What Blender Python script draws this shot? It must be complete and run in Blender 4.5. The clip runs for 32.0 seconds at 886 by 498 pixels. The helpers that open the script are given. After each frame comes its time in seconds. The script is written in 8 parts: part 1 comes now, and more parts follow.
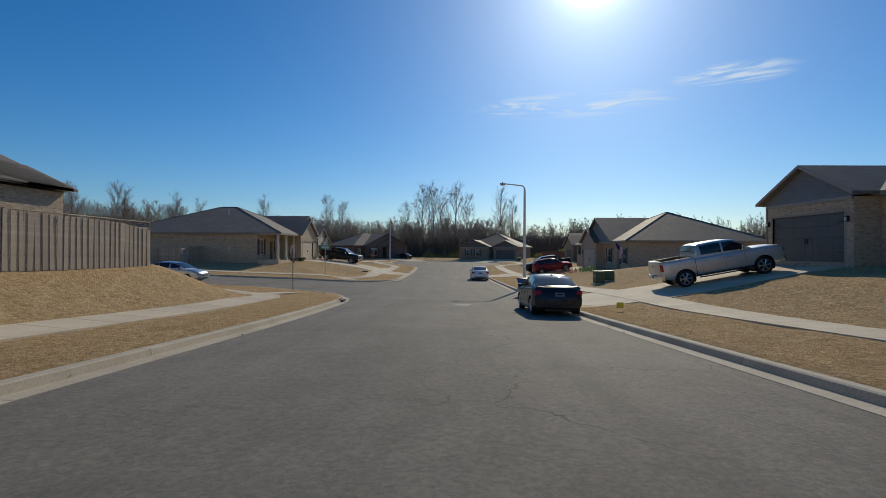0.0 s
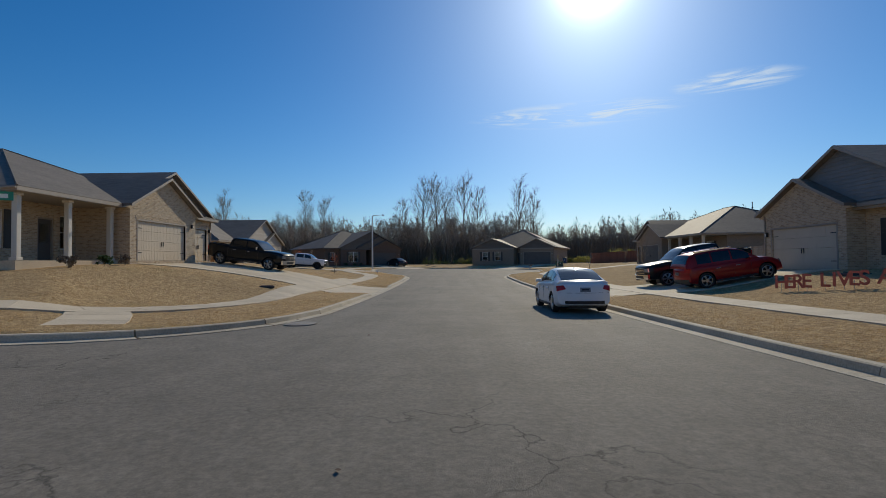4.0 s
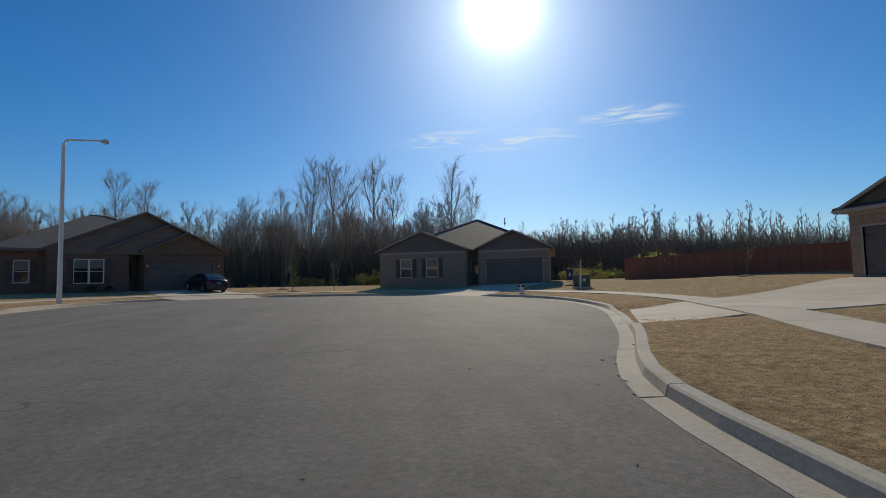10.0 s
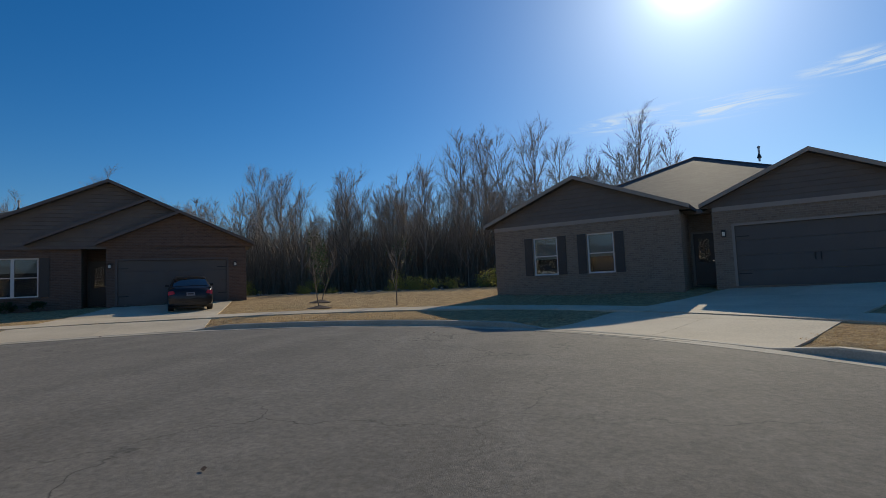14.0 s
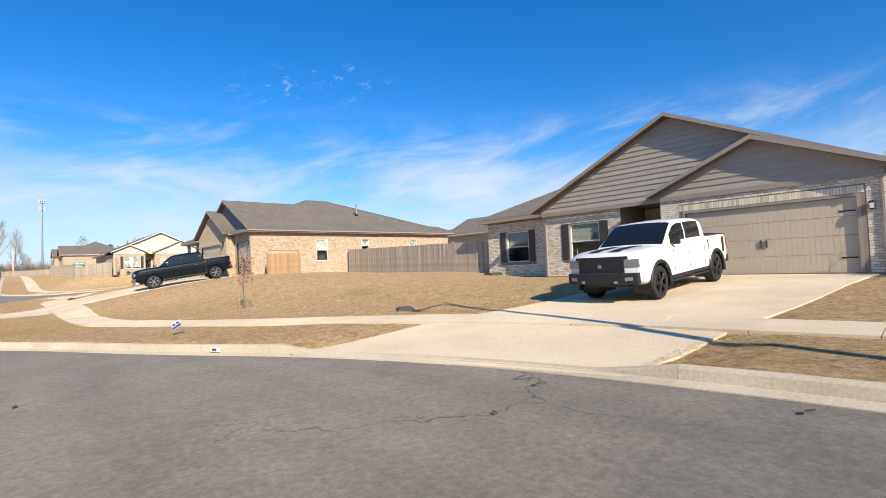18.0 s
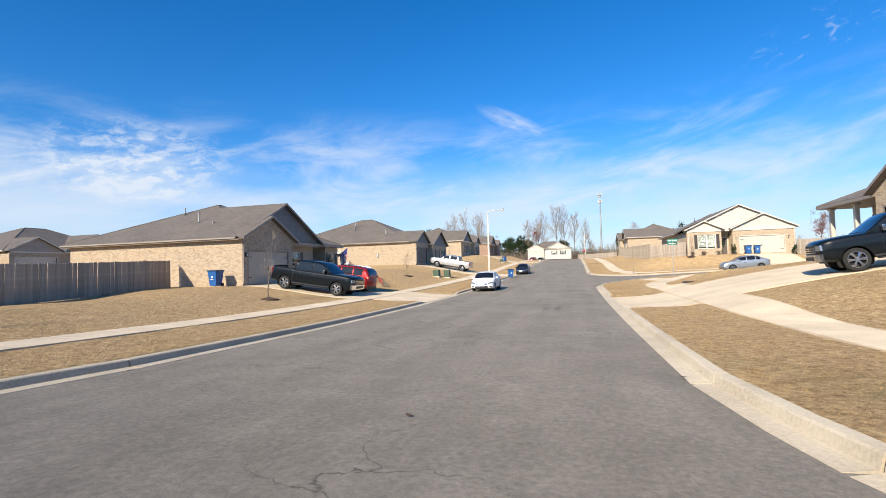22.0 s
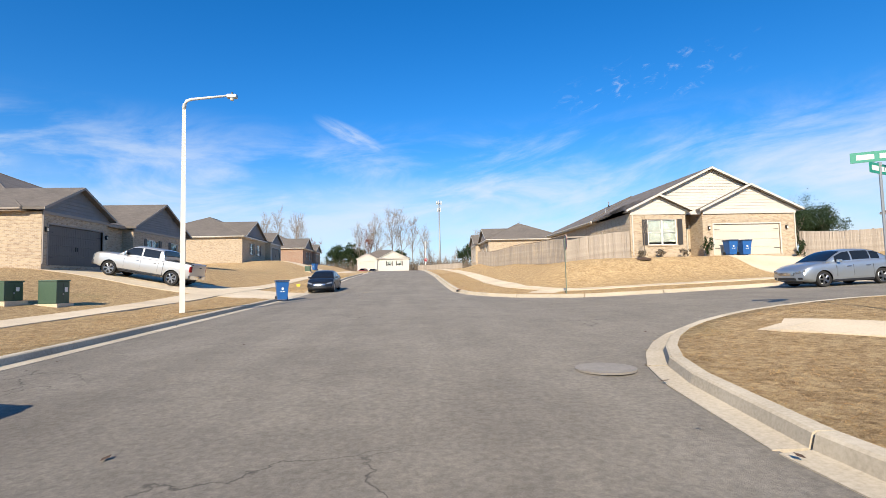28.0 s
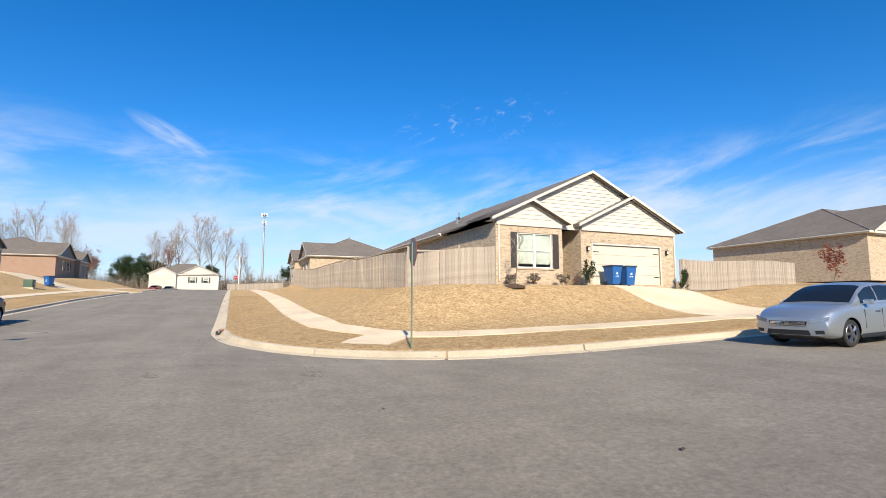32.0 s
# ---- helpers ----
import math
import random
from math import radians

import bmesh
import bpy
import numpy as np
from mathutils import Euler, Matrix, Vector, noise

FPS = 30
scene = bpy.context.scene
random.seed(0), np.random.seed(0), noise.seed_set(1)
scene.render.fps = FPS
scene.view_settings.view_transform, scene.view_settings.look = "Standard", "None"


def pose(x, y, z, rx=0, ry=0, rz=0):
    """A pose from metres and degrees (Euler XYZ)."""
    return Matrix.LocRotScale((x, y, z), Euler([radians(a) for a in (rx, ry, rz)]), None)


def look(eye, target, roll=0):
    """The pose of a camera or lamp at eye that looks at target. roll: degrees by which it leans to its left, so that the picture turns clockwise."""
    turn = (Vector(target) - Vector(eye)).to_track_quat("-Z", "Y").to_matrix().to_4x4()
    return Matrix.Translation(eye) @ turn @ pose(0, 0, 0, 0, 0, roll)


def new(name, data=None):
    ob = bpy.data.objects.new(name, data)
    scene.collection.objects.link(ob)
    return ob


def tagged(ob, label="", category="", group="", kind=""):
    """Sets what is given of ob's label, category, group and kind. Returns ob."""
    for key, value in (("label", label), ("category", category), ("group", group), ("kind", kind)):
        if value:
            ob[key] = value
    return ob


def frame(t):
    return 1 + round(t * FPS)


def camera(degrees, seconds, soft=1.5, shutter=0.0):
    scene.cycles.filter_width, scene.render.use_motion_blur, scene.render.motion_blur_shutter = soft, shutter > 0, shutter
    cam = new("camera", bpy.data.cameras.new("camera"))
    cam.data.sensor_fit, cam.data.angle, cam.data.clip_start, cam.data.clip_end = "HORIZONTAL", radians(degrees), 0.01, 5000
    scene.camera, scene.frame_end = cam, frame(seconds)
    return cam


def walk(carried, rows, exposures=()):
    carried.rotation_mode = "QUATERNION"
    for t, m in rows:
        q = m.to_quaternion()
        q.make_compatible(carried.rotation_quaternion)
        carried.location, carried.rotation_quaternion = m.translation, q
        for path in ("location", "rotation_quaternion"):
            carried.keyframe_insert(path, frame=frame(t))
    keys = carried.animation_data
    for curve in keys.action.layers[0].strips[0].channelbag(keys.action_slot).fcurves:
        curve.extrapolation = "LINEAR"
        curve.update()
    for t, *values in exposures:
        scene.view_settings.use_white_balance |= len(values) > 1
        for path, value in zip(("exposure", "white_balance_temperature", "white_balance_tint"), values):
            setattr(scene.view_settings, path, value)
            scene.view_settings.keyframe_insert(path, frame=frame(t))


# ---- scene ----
cam = camera(84.05, 32.0, 0.8)
PATH = [
    (0.0, 0.525, 0.012, 2.931, 0.12, -0.24, 0.44),
    (0.5, 0.380, 5.033, 2.761, -0.14, 0.17, 1.00),
    (1.0, 0.355, 9.231, 2.444, -0.10, -0.06, 1.81),
    (1.5, 0.248, 14.044, 2.226, 0.09, -0.08, 1.71),
    (2.0, 0.055, 18.199, 1.902, 0.07, -0.26, 1.68),
    (3.0, -0.018, 26.710, 1.674, 0.65, -0.17, 1.71),
    (5.5, -0.559, 47.138, 1.184, 2.02, 1.94, -0.66),
    (6.0, -0.606, 51.299, 1.107, 2.17, 0.70, -2.29),
    (6.5, -0.568, 55.262, 0.998, 2.76, 0.21, -3.89),
    (7.0, -0.203, 59.145, 0.964, 3.35, 0.17, -5.22),
    (7.5, 0.434, 63.096, 0.990, 3.44, 0.66, -5.66),
    (8.0, 0.709, 66.879, 0.951, 3.67, 0.86, -6.02),
    (8.5, 1.031, 70.950, 0.973, 3.73, 0.75, -6.26),
    (9.0, 1.599, 74.557, 1.040, 3.67, 0.81, -6.52),
    (9.5, 1.958, 78.571, 1.055, 3.70, 0.94, -7.28),
    (10.0, 2.674, 82.216, 1.118, 3.69, 1.24, -8.66),
    (10.5, 3.386, 85.266, 1.218, 3.73, 1.45, -10.99),
    (11.0, 4.300, 88.541, 1.313, 3.86, 2.13, -13.83),
    (11.5, 5.318, 91.671, 1.362, 3.86, 2.21, -16.49),
    (12.0, 6.279, 94.564, 1.390, 3.71, 2.32, -17.25),
    (12.5, 6.929, 97.194, 1.379, 3.60, 2.54, -14.74),
    (13.0, 7.263, 99.830, 1.400, 3.60, 2.52, -9.05),
    (13.5, 7.226, 102.170, 1.375, 3.66, 2.54, -0.71),
    (14.2, 5.721, 105.030, 1.470, 3.57, 2.50, 18.45),
    (14.9, 3.992, 107.801, 1.583, 3.48, 2.36, 38.71),
    (15.5, 2.417, 109.938, 1.667, 3.26, 2.09, 56.87),
    (16.0, 0.586, 110.402, 1.669, 3.12, 1.37, 73.72),
    (17.0, -3.532, 109.313, 1.729, 2.25, 2.54, 106.49),
    (17.5, -4.816, 108.099, 1.680, 1.90, 2.31, 122.61),
    (18.0, -5.684, 106.520, 1.605, 2.09, 2.31, 138.63),
    (19.0, -6.168, 102.821, 1.635, 2.55, 2.38, 168.35),
    (20.0, -5.496, 99.345, 1.496, 2.69, 1.67, 189.75),
    (21.0, -4.275, 95.859, 1.509, 2.51, 1.58, 195.84),
    (22.0, -2.863, 91.500, 1.454, 2.42, 1.63, 195.06),
    (22.5, -2.214, 88.890, 1.419, 2.66, 1.35, 193.67),
    (23.0, -1.838, 85.961, 1.310, 2.55, 1.03, 191.55),
    (23.5, -1.336, 83.272, 1.322, 2.66, 0.77, 188.43),
    (24.0, -0.976, 80.274, 1.299, 2.74, 0.95, 185.54),
    (25.0, -1.227, 73.268, 1.130, 3.05, 1.09, 181.73),
    (27.5, -1.413, 57.841, 1.109, 3.33, 1.20, 178.13),
    (28.0, -1.561, 55.152, 1.131, 3.60, 1.33, 176.09),
    (28.5, -1.830, 52.844, 1.195, 4.13, 1.50, 173.53),
    (29.0, -2.199, 50.809, 1.249, 4.92, 1.37, 170.76),
    (29.5, -2.662, 48.959, 1.305, 5.28, 1.06, 167.85),
    (30.0, -3.397, 47.262, 1.322, 5.32, 1.15, 165.11),
    (30.5, -3.798, 46.030, 1.408, 6.08, 1.05, 162.41),
    (31.0, -4.329, 44.931, 1.454, 6.25, 0.77, 160.23),
    (31.5, -4.707, 44.064, 1.496, 6.15, 0.43, 158.25),
    (32.0, -4.977, 43.414, 1.563, 5.95, -0.02, 156.82),
]

walk(cam, [(t, pose(x, y, z, 90 + p, r, w)) for t, x, y, z, p, r, w in PATH],
     [(0.0, -0.62, 6600, 5), (13.5, -0.62, 6600, 5), (15.5, -0.15, 6550, 7), (17.5, 0.36, 6450, 9), (20.0, 0.40, 6450, 9), (32.0, 0.40, 6450, 9)])

# ---- sky and sun ----
SUN_AZ, SUN_EL = 16.4, 29.4
world = bpy.data.worlds.new("sky")
scene.world = world
world.use_nodes = True
wn, wl = world.node_tree.nodes, world.node_tree.links
wn.clear()
w_out = wn.new("ShaderNodeOutputWorld")
w_bg = wn.new("ShaderNodeBackground")
w_sky = wn.new("ShaderNodeTexSky")
w_sky.sky_type, w_sky.sun_disc = "NISHITA", False
w_sky.sun_elevation, w_sky.sun_rotation = radians(SUN_EL), radians(SUN_AZ)
w_sky.air_density, w_sky.dust_density, w_sky.ozone_density = 1.0, 0.45, 3.0
w_bg.inputs["Strength"].default_value = 0.105


def wmath(op, a, b=None, clamp=False):
    n = wn.new("ShaderNodeMath")
    n.operation, n.use_clamp = op, clamp
    for k, v in enumerate((a, b)):
        if v is None:
            continue
        if isinstance(v, (int, float)):
            n.inputs[k].default_value = v
        else:
            wl.new(v, n.inputs[k])
    return n.outputs[0]


def wramp(v, a, b):
    n = wn.new("ShaderNodeMapRange")
    n.interpolation_type = "SMOOTHSTEP"
    wl.new(v, n.inputs["Value"])
    n.inputs["From Min"].default_value, n.inputs["From Max"].default_value = a, b
    return n.outputs["Result"]


w_co = wn.new("ShaderNodeTexCoord")
w_sep = wn.new("ShaderNodeSeparateXYZ")
wl.new(w_co.outputs["Generated"], w_sep.inputs[0])
# bearing (from +y towards +x) and height over the horizon, in degrees
w_az = wmath("MULTIPLY", wmath("ARCTAN2", w_sep.outputs[0], w_sep.outputs[1]), 57.2958)
w_azn = wmath("MULTIPLY", wmath("ARCTAN2", wmath("MULTIPLY", w_sep.outputs[0], -1.0), wmath("MULTIPLY", w_sep.outputs[1], -1.0)), 57.2958)
w_el = wmath("MULTIPLY", wmath("ARCSINE", w_sep.outputs[2]), 57.2958)


def streaks(az, su, sv, slope, seed, lo, hi, warp=0.6, rough=0.6):
    """Stretched noise over bearing and height: su and sv are the repeats for each degree."""
    c = wn.new("ShaderNodeCombineXYZ")
    wl.new(wmath("MULTIPLY", az, su), c.inputs[0])
    wl.new(wmath("MULTIPLY", wmath("SUBTRACT", w_el, wmath("MULTIPLY", az, slope)), sv), c.inputs[1])
    c.inputs[2].default_value = seed
    n = wn.new("ShaderNodeTexNoise")
    n.inputs["Scale"].default_value, n.inputs["Detail"].default_value = 1.0, 9.0
    n.inputs["Roughness"].default_value, n.inputs["Distortion"].default_value = rough, warp
    wl.new(c.outputs[0], n.inputs["Vector"])
    return wramp(n.outputs["Fac"], lo, hi)


def window_of(az, a0, e0, wa, we, slope=0.0):
    """Soft oval round a bearing and a height."""
    da = wmath("DIVIDE", wmath("SUBTRACT", az, a0), wa)
    de = wmath("DIVIDE", wmath("SUBTRACT", wmath("SUBTRACT", w_el, e0), wmath("MULTIPLY", wmath("SUBTRACT", az, a0), slope)), we)
    r = wmath("ADD", wmath("MULTIPLY", da, da), wmath("MULTIPLY", de, de))
    return wramp(r, 1.0, 0.0)


def wsum(*v):
    out = v[0]
    for x in v[1:]:
        out = wmath("ADD", out, x)
    return out


# north: a pale veil low over the horizon with a ragged top, a patch of small puffs and thin wisps over it
north = wramp(wmath("ABSOLUTE", w_azn), 108.0, 70.0)
v_soft = streaks(w_azn, 0.05, 0.16, 0.06, 3.0, 0.30, 0.66, 0.6, 0.56)
v_top = streaks(w_azn, 0.06, 0.20, 0.14, 8.0, 0.40, 0.72, 0.6, 0.62)
veil = wmath("MULTIPLY", wmath("MULTIPLY", wsum(wmath("MULTIPLY", v_soft, wramp(w_el, 13.0, 7.0)), wmath("MULTIPLY", v_top, wmath("MULTIPLY", wramp(w_el, 19.0, 12.0), wramp(w_el, 4.0, 10.0)))), north), 0.62)
puff = wmath("MULTIPLY", streaks(w_azn, 0.45, 0.9, 0.1, 21.0, 0.42, 0.62, 0.4, 0.65), window_of(w_azn, -47.0, 11.5, 11.0, 5.0))
puff2 = wmath("MULTIPLY", streaks(w_azn, 0.40, 0.8, 0.2, 5.0, 0.54, 0.80, 0.6, 0.70), window_of(w_azn, 28.0, 20.5, 13.0, 3.2, 0.1))
wisp = wmath("MULTIPLY", streaks(w_azn, 0.25, 1.1, -0.42, 2.0, 0.30, 0.62, 0.5), window_of(w_azn, -6.5, 16.6, 4.6, 1.2, -0.42))
cover_n = wsum(veil, wmath("MULTIPLY", puff, 0.5), wmath("MULTIPLY", puff2, 0.5), wmath("MULTIPLY", wisp, 0.42))
# south: two thin bright streaks beneath the sun
st1 = wmath("MULTIPLY", streaks(w_az, 0.16, 1.5, -0.02, 11.0, 0.44, 0.66, 0.9), window_of(w_az, 14.0, 16.0, 13.0, 1.5, 0.0))
st2 = wmath("MULTIPLY", streaks(w_az, 0.16, 1.3, 0.0, 17.0, 0.40, 0.64, 0.7), window_of(w_az, 30.0, 17.3, 6.5, 1.3, -0.03))
cover_s = wmath("MULTIPLY", wsum(st1, st2), 0.85)
w_tint = wn.new("ShaderNodeMix")
w_tint.data_type, w_tint.blend_type = "RGBA", "MULTIPLY"
w_tint.inputs[0].default_value = 1.0
wl.new(w_sky.outputs[0], w_tint.inputs[6])
w_tint.inputs[7].default_value = (0.74, 0.90, 1.12, 1)
w_sat = wn.new("ShaderNodeHueSaturation")
w_sat.inputs["Saturation"].default_value, w_sat.inputs["Value"].default_value = 1.22, 1.12
wl.new(w_tint.outputs[2], w_sat.inputs["Color"])


def over(col, fac, tint):
    m = wn.new("ShaderNodeMix")
    m.data_type = "RGBA"
    wl.new(wmath("MINIMUM", fac, 0.92), m.inputs[0])
    wl.new(col, m.inputs[6])
    m.inputs[7].default_value = (*tint, 1)
    return m.outputs[2]


haze = wmath("MULTIPLY", wmath("MULTIPLY", wramp(w_el, 16.0, -2.0), north), 0.55)
w_col = over(over(over(w_sat.outputs[0], haze, (4.6, 5.7, 7.2)), cover_n, (5.7, 6.2, 6.9)), cover_s, (9.5, 10.6, 12.0))
# the sun with its wide lens glare, both painted into the sky colour
w_dot = wn.new("ShaderNodeVectorMath")
w_dot.operation = "DOT_PRODUCT"
w_nrm = wn.new("ShaderNodeVectorMath")
w_nrm.operation = "NORMALIZE"
wl.new(w_co.outputs["Generated"], w_nrm.inputs[0])
wl.new(w_nrm.outputs[0], w_dot.inputs[0])
w_dot.inputs[1].default_value = (math.sin(radians(SUN_AZ)) * math.cos(radians(SUN_EL)), math.cos(radians(SUN_AZ)) * math.cos(radians(SUN_EL)), math.sin(radians(SUN_EL)))
w_off = wmath("MULTIPLY", wmath("ARCCOSINE", wmath("MINIMUM", w_dot.outputs["Value"], 1.0)), 57.2958)
core_glare = wmath("MULTIPLY", wmath("EXPONENT", wmath("MULTIPLY", wmath("POWER", wmath("DIVIDE", w_off, 2.6), 2.0), -1.0)), 26.0)
halo_glare = wmath("MULTIPLY", wmath("EXPONENT", wmath("DIVIDE", w_off, -3.6)), 17.0)
w_add = wn.new("ShaderNodeMix")
w_add.data_type, w_add.blend_type = "RGBA", "ADD"
w_add.inputs[0].default_value = 1.0
wl.new(w_col, w_add.inputs[6])
w_glow = wn.new("ShaderNodeCombineColor")
for k, v in enumerate((0.97, 1.0, 1.0)):
    wl.new(wmath("MULTIPLY", wmath("ADD", core_glare, halo_glare), v), w_glow.inputs[k])
wl.new(w_glow.outputs[0], w_add.inputs[7])
wl.new(w_add.outputs[2], w_bg.inputs["Color"])
wl.new(w_bg.outputs[0], w_out.inputs[0])

sun = new("sun", bpy.data.lights.new("sun", "SUN"))
sun.data.energy, sun.data.angle, sun.data.color = 5.0, radians(0.53), (1.0, 0.87, 0.68)
az, el = radians(SUN_AZ), radians(SUN_EL)
sun.matrix_world = look((0, 0, 60), (-math.sin(az) * math.cos(el), -math.cos(az) * math.cos(el), 60 - math.sin(el)))


# ---- materials ----
def material(name, rough=0.7, metal=0.0):
    m = bpy.data.materials.new(name)
    m.use_nodes = True
    b = m.node_tree.nodes["Principled BSDF"]
    b.inputs["Roughness"].default_value, b.inputs["Metallic"].default_value = rough, metal
    if rough >= 0.75:
        b.inputs["Diffuse Roughness"].default_value = 0.35
    return m, m.node_tree.nodes, m.node_tree.links, b


def noise_tex(n, l, vec, scale, detail=6.0, rough=0.55):
    t = n.new("ShaderNodeTexNoise")
    t.inputs["Scale"].default_value, t.inputs["Detail"].default_value, t.inputs["Roughness"].default_value = scale, detail, rough
    l.new(vec, t.inputs["Vector"])
    return t.outputs["Fac"]


def ramp(n, l, fac, stops):
    r = n.new("ShaderNodeValToRGB")
    while len(r.color_ramp.elements) < len(stops):
        r.color_ramp.elements.new(0.5)
    for e, (p, c) in zip(r.color_ramp.elements, stops):
        e.position, e.color = p, (*c, 1)
    l.new(fac, r.inputs[0])
    return r.outputs[0]


def blend(n, l, fac, a, b, mode="MIX"):
    x = n.new("ShaderNodeMix")
    x.data_type, x.blend_type = "RGBA", mode
    for k, v in ((0, fac), (6, a), (7, b)):
        if isinstance(v, (int, float)):
            x.inputs[k].default_value = v
        elif isinstance(v, tuple):
            x.inputs[k].default_value = (*v, 1)
        else:
            l.new(v, x.inputs[k])
    return x.outputs[2]


def bump(n, l, b, height, strength=0.3, dist=0.02):
    x = n.new("ShaderNodeBump")
    x.inputs["Strength"].default_value, x.inputs["Distance"].default_value = strength, dist
    l.new(height, x.inputs["Height"])
    l.new(x.outputs[0], b.inputs["Normal"])


def mottled(name, stops, scale=2.0, fine=40.0, rough=0.8, metal=0.0, depth=0.2, dist=0.01, vary=0.0, space="Object", fine_mix=0.5):
    """Two scales of noise through a colour ramp, with a fine relief."""
    m, n, l, b = material(name, rough, metal)
    co = n.new("ShaderNodeTexCoord").outputs[space]
    big, small = noise_tex(n, l, co, scale), noise_tex(n, l, co, fine, 4.0)
    mix = n.new("ShaderNodeMath")
    mix.operation = "MULTIPLY_ADD"
    l.new(small, mix.inputs[0])
    mix.inputs[1].default_value = fine_mix
    s = n.new("ShaderNodeMath")
    s.operation = "MULTIPLY"
    s.inputs[1].default_value = 1 - fine_mix
    l.new(big, s.inputs[0])
    l.new(s.outputs[0], mix.inputs[2])
    col = ramp(n, l, mix.outputs[0], stops)
    if vary:
        info = n.new("ShaderNodeObjectInfo")
        hsv = n.new("ShaderNodeHueSaturation")
        mr = n.new("ShaderNodeMapRange")
        l.new(info.outputs["Random"], mr.inputs["Value"])
        mr.inputs["To Min"].default_value, mr.inputs["To Max"].default_value = 1 - vary, 1 + vary
        l.new(mr.outputs[0], hsv.inputs["Value"])
        l.new(col, hsv.inputs["Color"])
        col = hsv.outputs[0]
    l.new(col, b.inputs["Base Color"])
    if depth:
        bump(n, l, b, small, depth, dist)
    return m


def plain(name, col, rough=0.5, metal=0.0):
    d = tuple(c * 0.86 for c in col)
    return mottled(name, [(0.3, d), (0.7, col)], 3.0, 60.0, rough, metal, 0.04, 0.002)


def brick_material(name, c1, c2, mortar, tint):
    m, n, l, b = material(name, 0.85)
    uv = n.new("ShaderNodeTexCoord").outputs["UV"]
    t = n.new("ShaderNodeTexBrick")
    t.inputs["Scale"].default_value = 1.0
    t.inputs["Brick Width"].default_value, t.inputs["Row Height"].default_value = 0.205, 0.0765
    t.inputs["Mortar Size"].default_value, t.inputs["Mortar Smooth"].default_value = 0.009, 0.15
    t.inputs["Bias"].default_value = -0.1
    for k, c in (("Color1", c1), ("Color2", c2), ("Mortar", mortar)):
        t.inputs[k].default_value = (*c, 1)
    l.new(uv, t.inputs["Vector"])
    patches = noise_tex(n, l, uv, 4.5, 3.0)
    col = blend(n, l, ramp(n, l, patches, [(0.42, (0, 0, 0)), (0.62, (0.42, 0.42, 0.42))]), t.outputs["Color"], tint)
    col = blend(n, l, 0.25, col, ramp(n, l, noise_tex(n, l, uv, 60.0, 3.0), [(0.2, (0.2, 0.18, 0.15)), (0.8, (0.8, 0.75, 0.68))]), "OVERLAY")
    l.new(col, b.inputs["Base Color"])
    inv = n.new("ShaderNodeMath")
    inv.operation = "SUBTRACT"
    inv.inputs[0].default_value = 1.0
    l.new(t.outputs["Fac"], inv.inputs[1])
    bump(n, l, b, inv.outputs[0], 0.6, 0.006)
    return m


def roof_material(name, dark, light):
    m, n, l, b = material(name, 0.76)
    uv = n.new("ShaderNodeTexCoord").outputs["UV"]
    t = n.new("ShaderNodeTexBrick")
    t.inputs["Scale"].default_value = 1.0
    t.inputs["Brick Width"].default_value, t.inputs["Row Height"].default_value = 0.3, 0.14
    t.inputs["Mortar Size"].default_value, t.inputs["Bias"].default_value = 0.006, 0.0
    for k, c in (("Color1", dark), ("Color2", light), ("Mortar", tuple(v * 0.5 for v in dark))):
        t.inputs[k].default_value = (*c, 1)
    l.new(uv, t.inputs["Vector"])
    col = blend(n, l, 0.5, t.outputs["Color"], ramp(n, l, noise_tex(n, l, uv, 30.0, 5.0), [(0.3, dark), (0.7, light)]))
    col = blend(n, l, 0.35, col, ramp(n, l, noise_tex(n, l, uv, 0.5, 4.0), [(0.3, dark), (0.75, light)]))
    l.new(col, b.inputs["Base Color"])
    bump(n, l, b, t.outputs["Color"], 0.4, 0.01)
    return m


M_LAWN = None


def lawn_material():
    m, n, l, b = material("dormant_lawn", 0.95)
    co = n.new("ShaderNodeTexCoord").outputs["Object"]
    fine = noise_tex(n, l, co, 34.0, 8.0, 0.75)
    mid = noise_tex(n, l, co, 2.6, 6.0, 0.65)
    wide = noise_tex(n, l, co, 0.22, 5.0)
    col = ramp(n, l, fine, [(0.25, (0.21, 0.125, 0.056)), (0.5, (0.51, 0.357, 0.184)), (0.78, (0.77, 0.60, 0.37))])
    col = blend(n, l, 0.45, col, ramp(n, l, mid, [(0.3, (0.29, 0.175, 0.078)), (0.7, (0.66, 0.49, 0.28))]))
    tuft = noise_tex(n, l, co, 9.0, 5.0, 0.7)
    col = blend(n, l, 0.55, col, ramp(n, l, tuft, [(0.34, (0.16, 0.13, 0.10)), (0.5, (0.5, 0.5, 0.5)), (0.66, (0.82, 0.82, 0.80))]), "OVERLAY")
    green = ramp(n, l, wide, [(0.60, (0, 0, 0)), (0.74, (0.45, 0.45, 0.45))])
    col = blend(n, l, green, col, (0.23, 0.21, 0.085))
    clay = ramp(n, l, noise_tex(n, l, co, 0.5, 6.0, 0.7), [(0.68, (0, 0, 0)), (0.8, (0.5, 0.5, 0.5))])
    col = blend(n, l, clay, col, (0.36, 0.22, 0.12))
    l.new(col, b.inputs["Base Color"])
    b.inputs["Specular IOR Level"].default_value = 0.05
    b.inputs["Diffuse Roughness"].default_value = 0.2
    bump(n, l, b, noise_tex(n, l, co, 12.0, 8.0, 0.75), 1.0, 0.07)
    return m


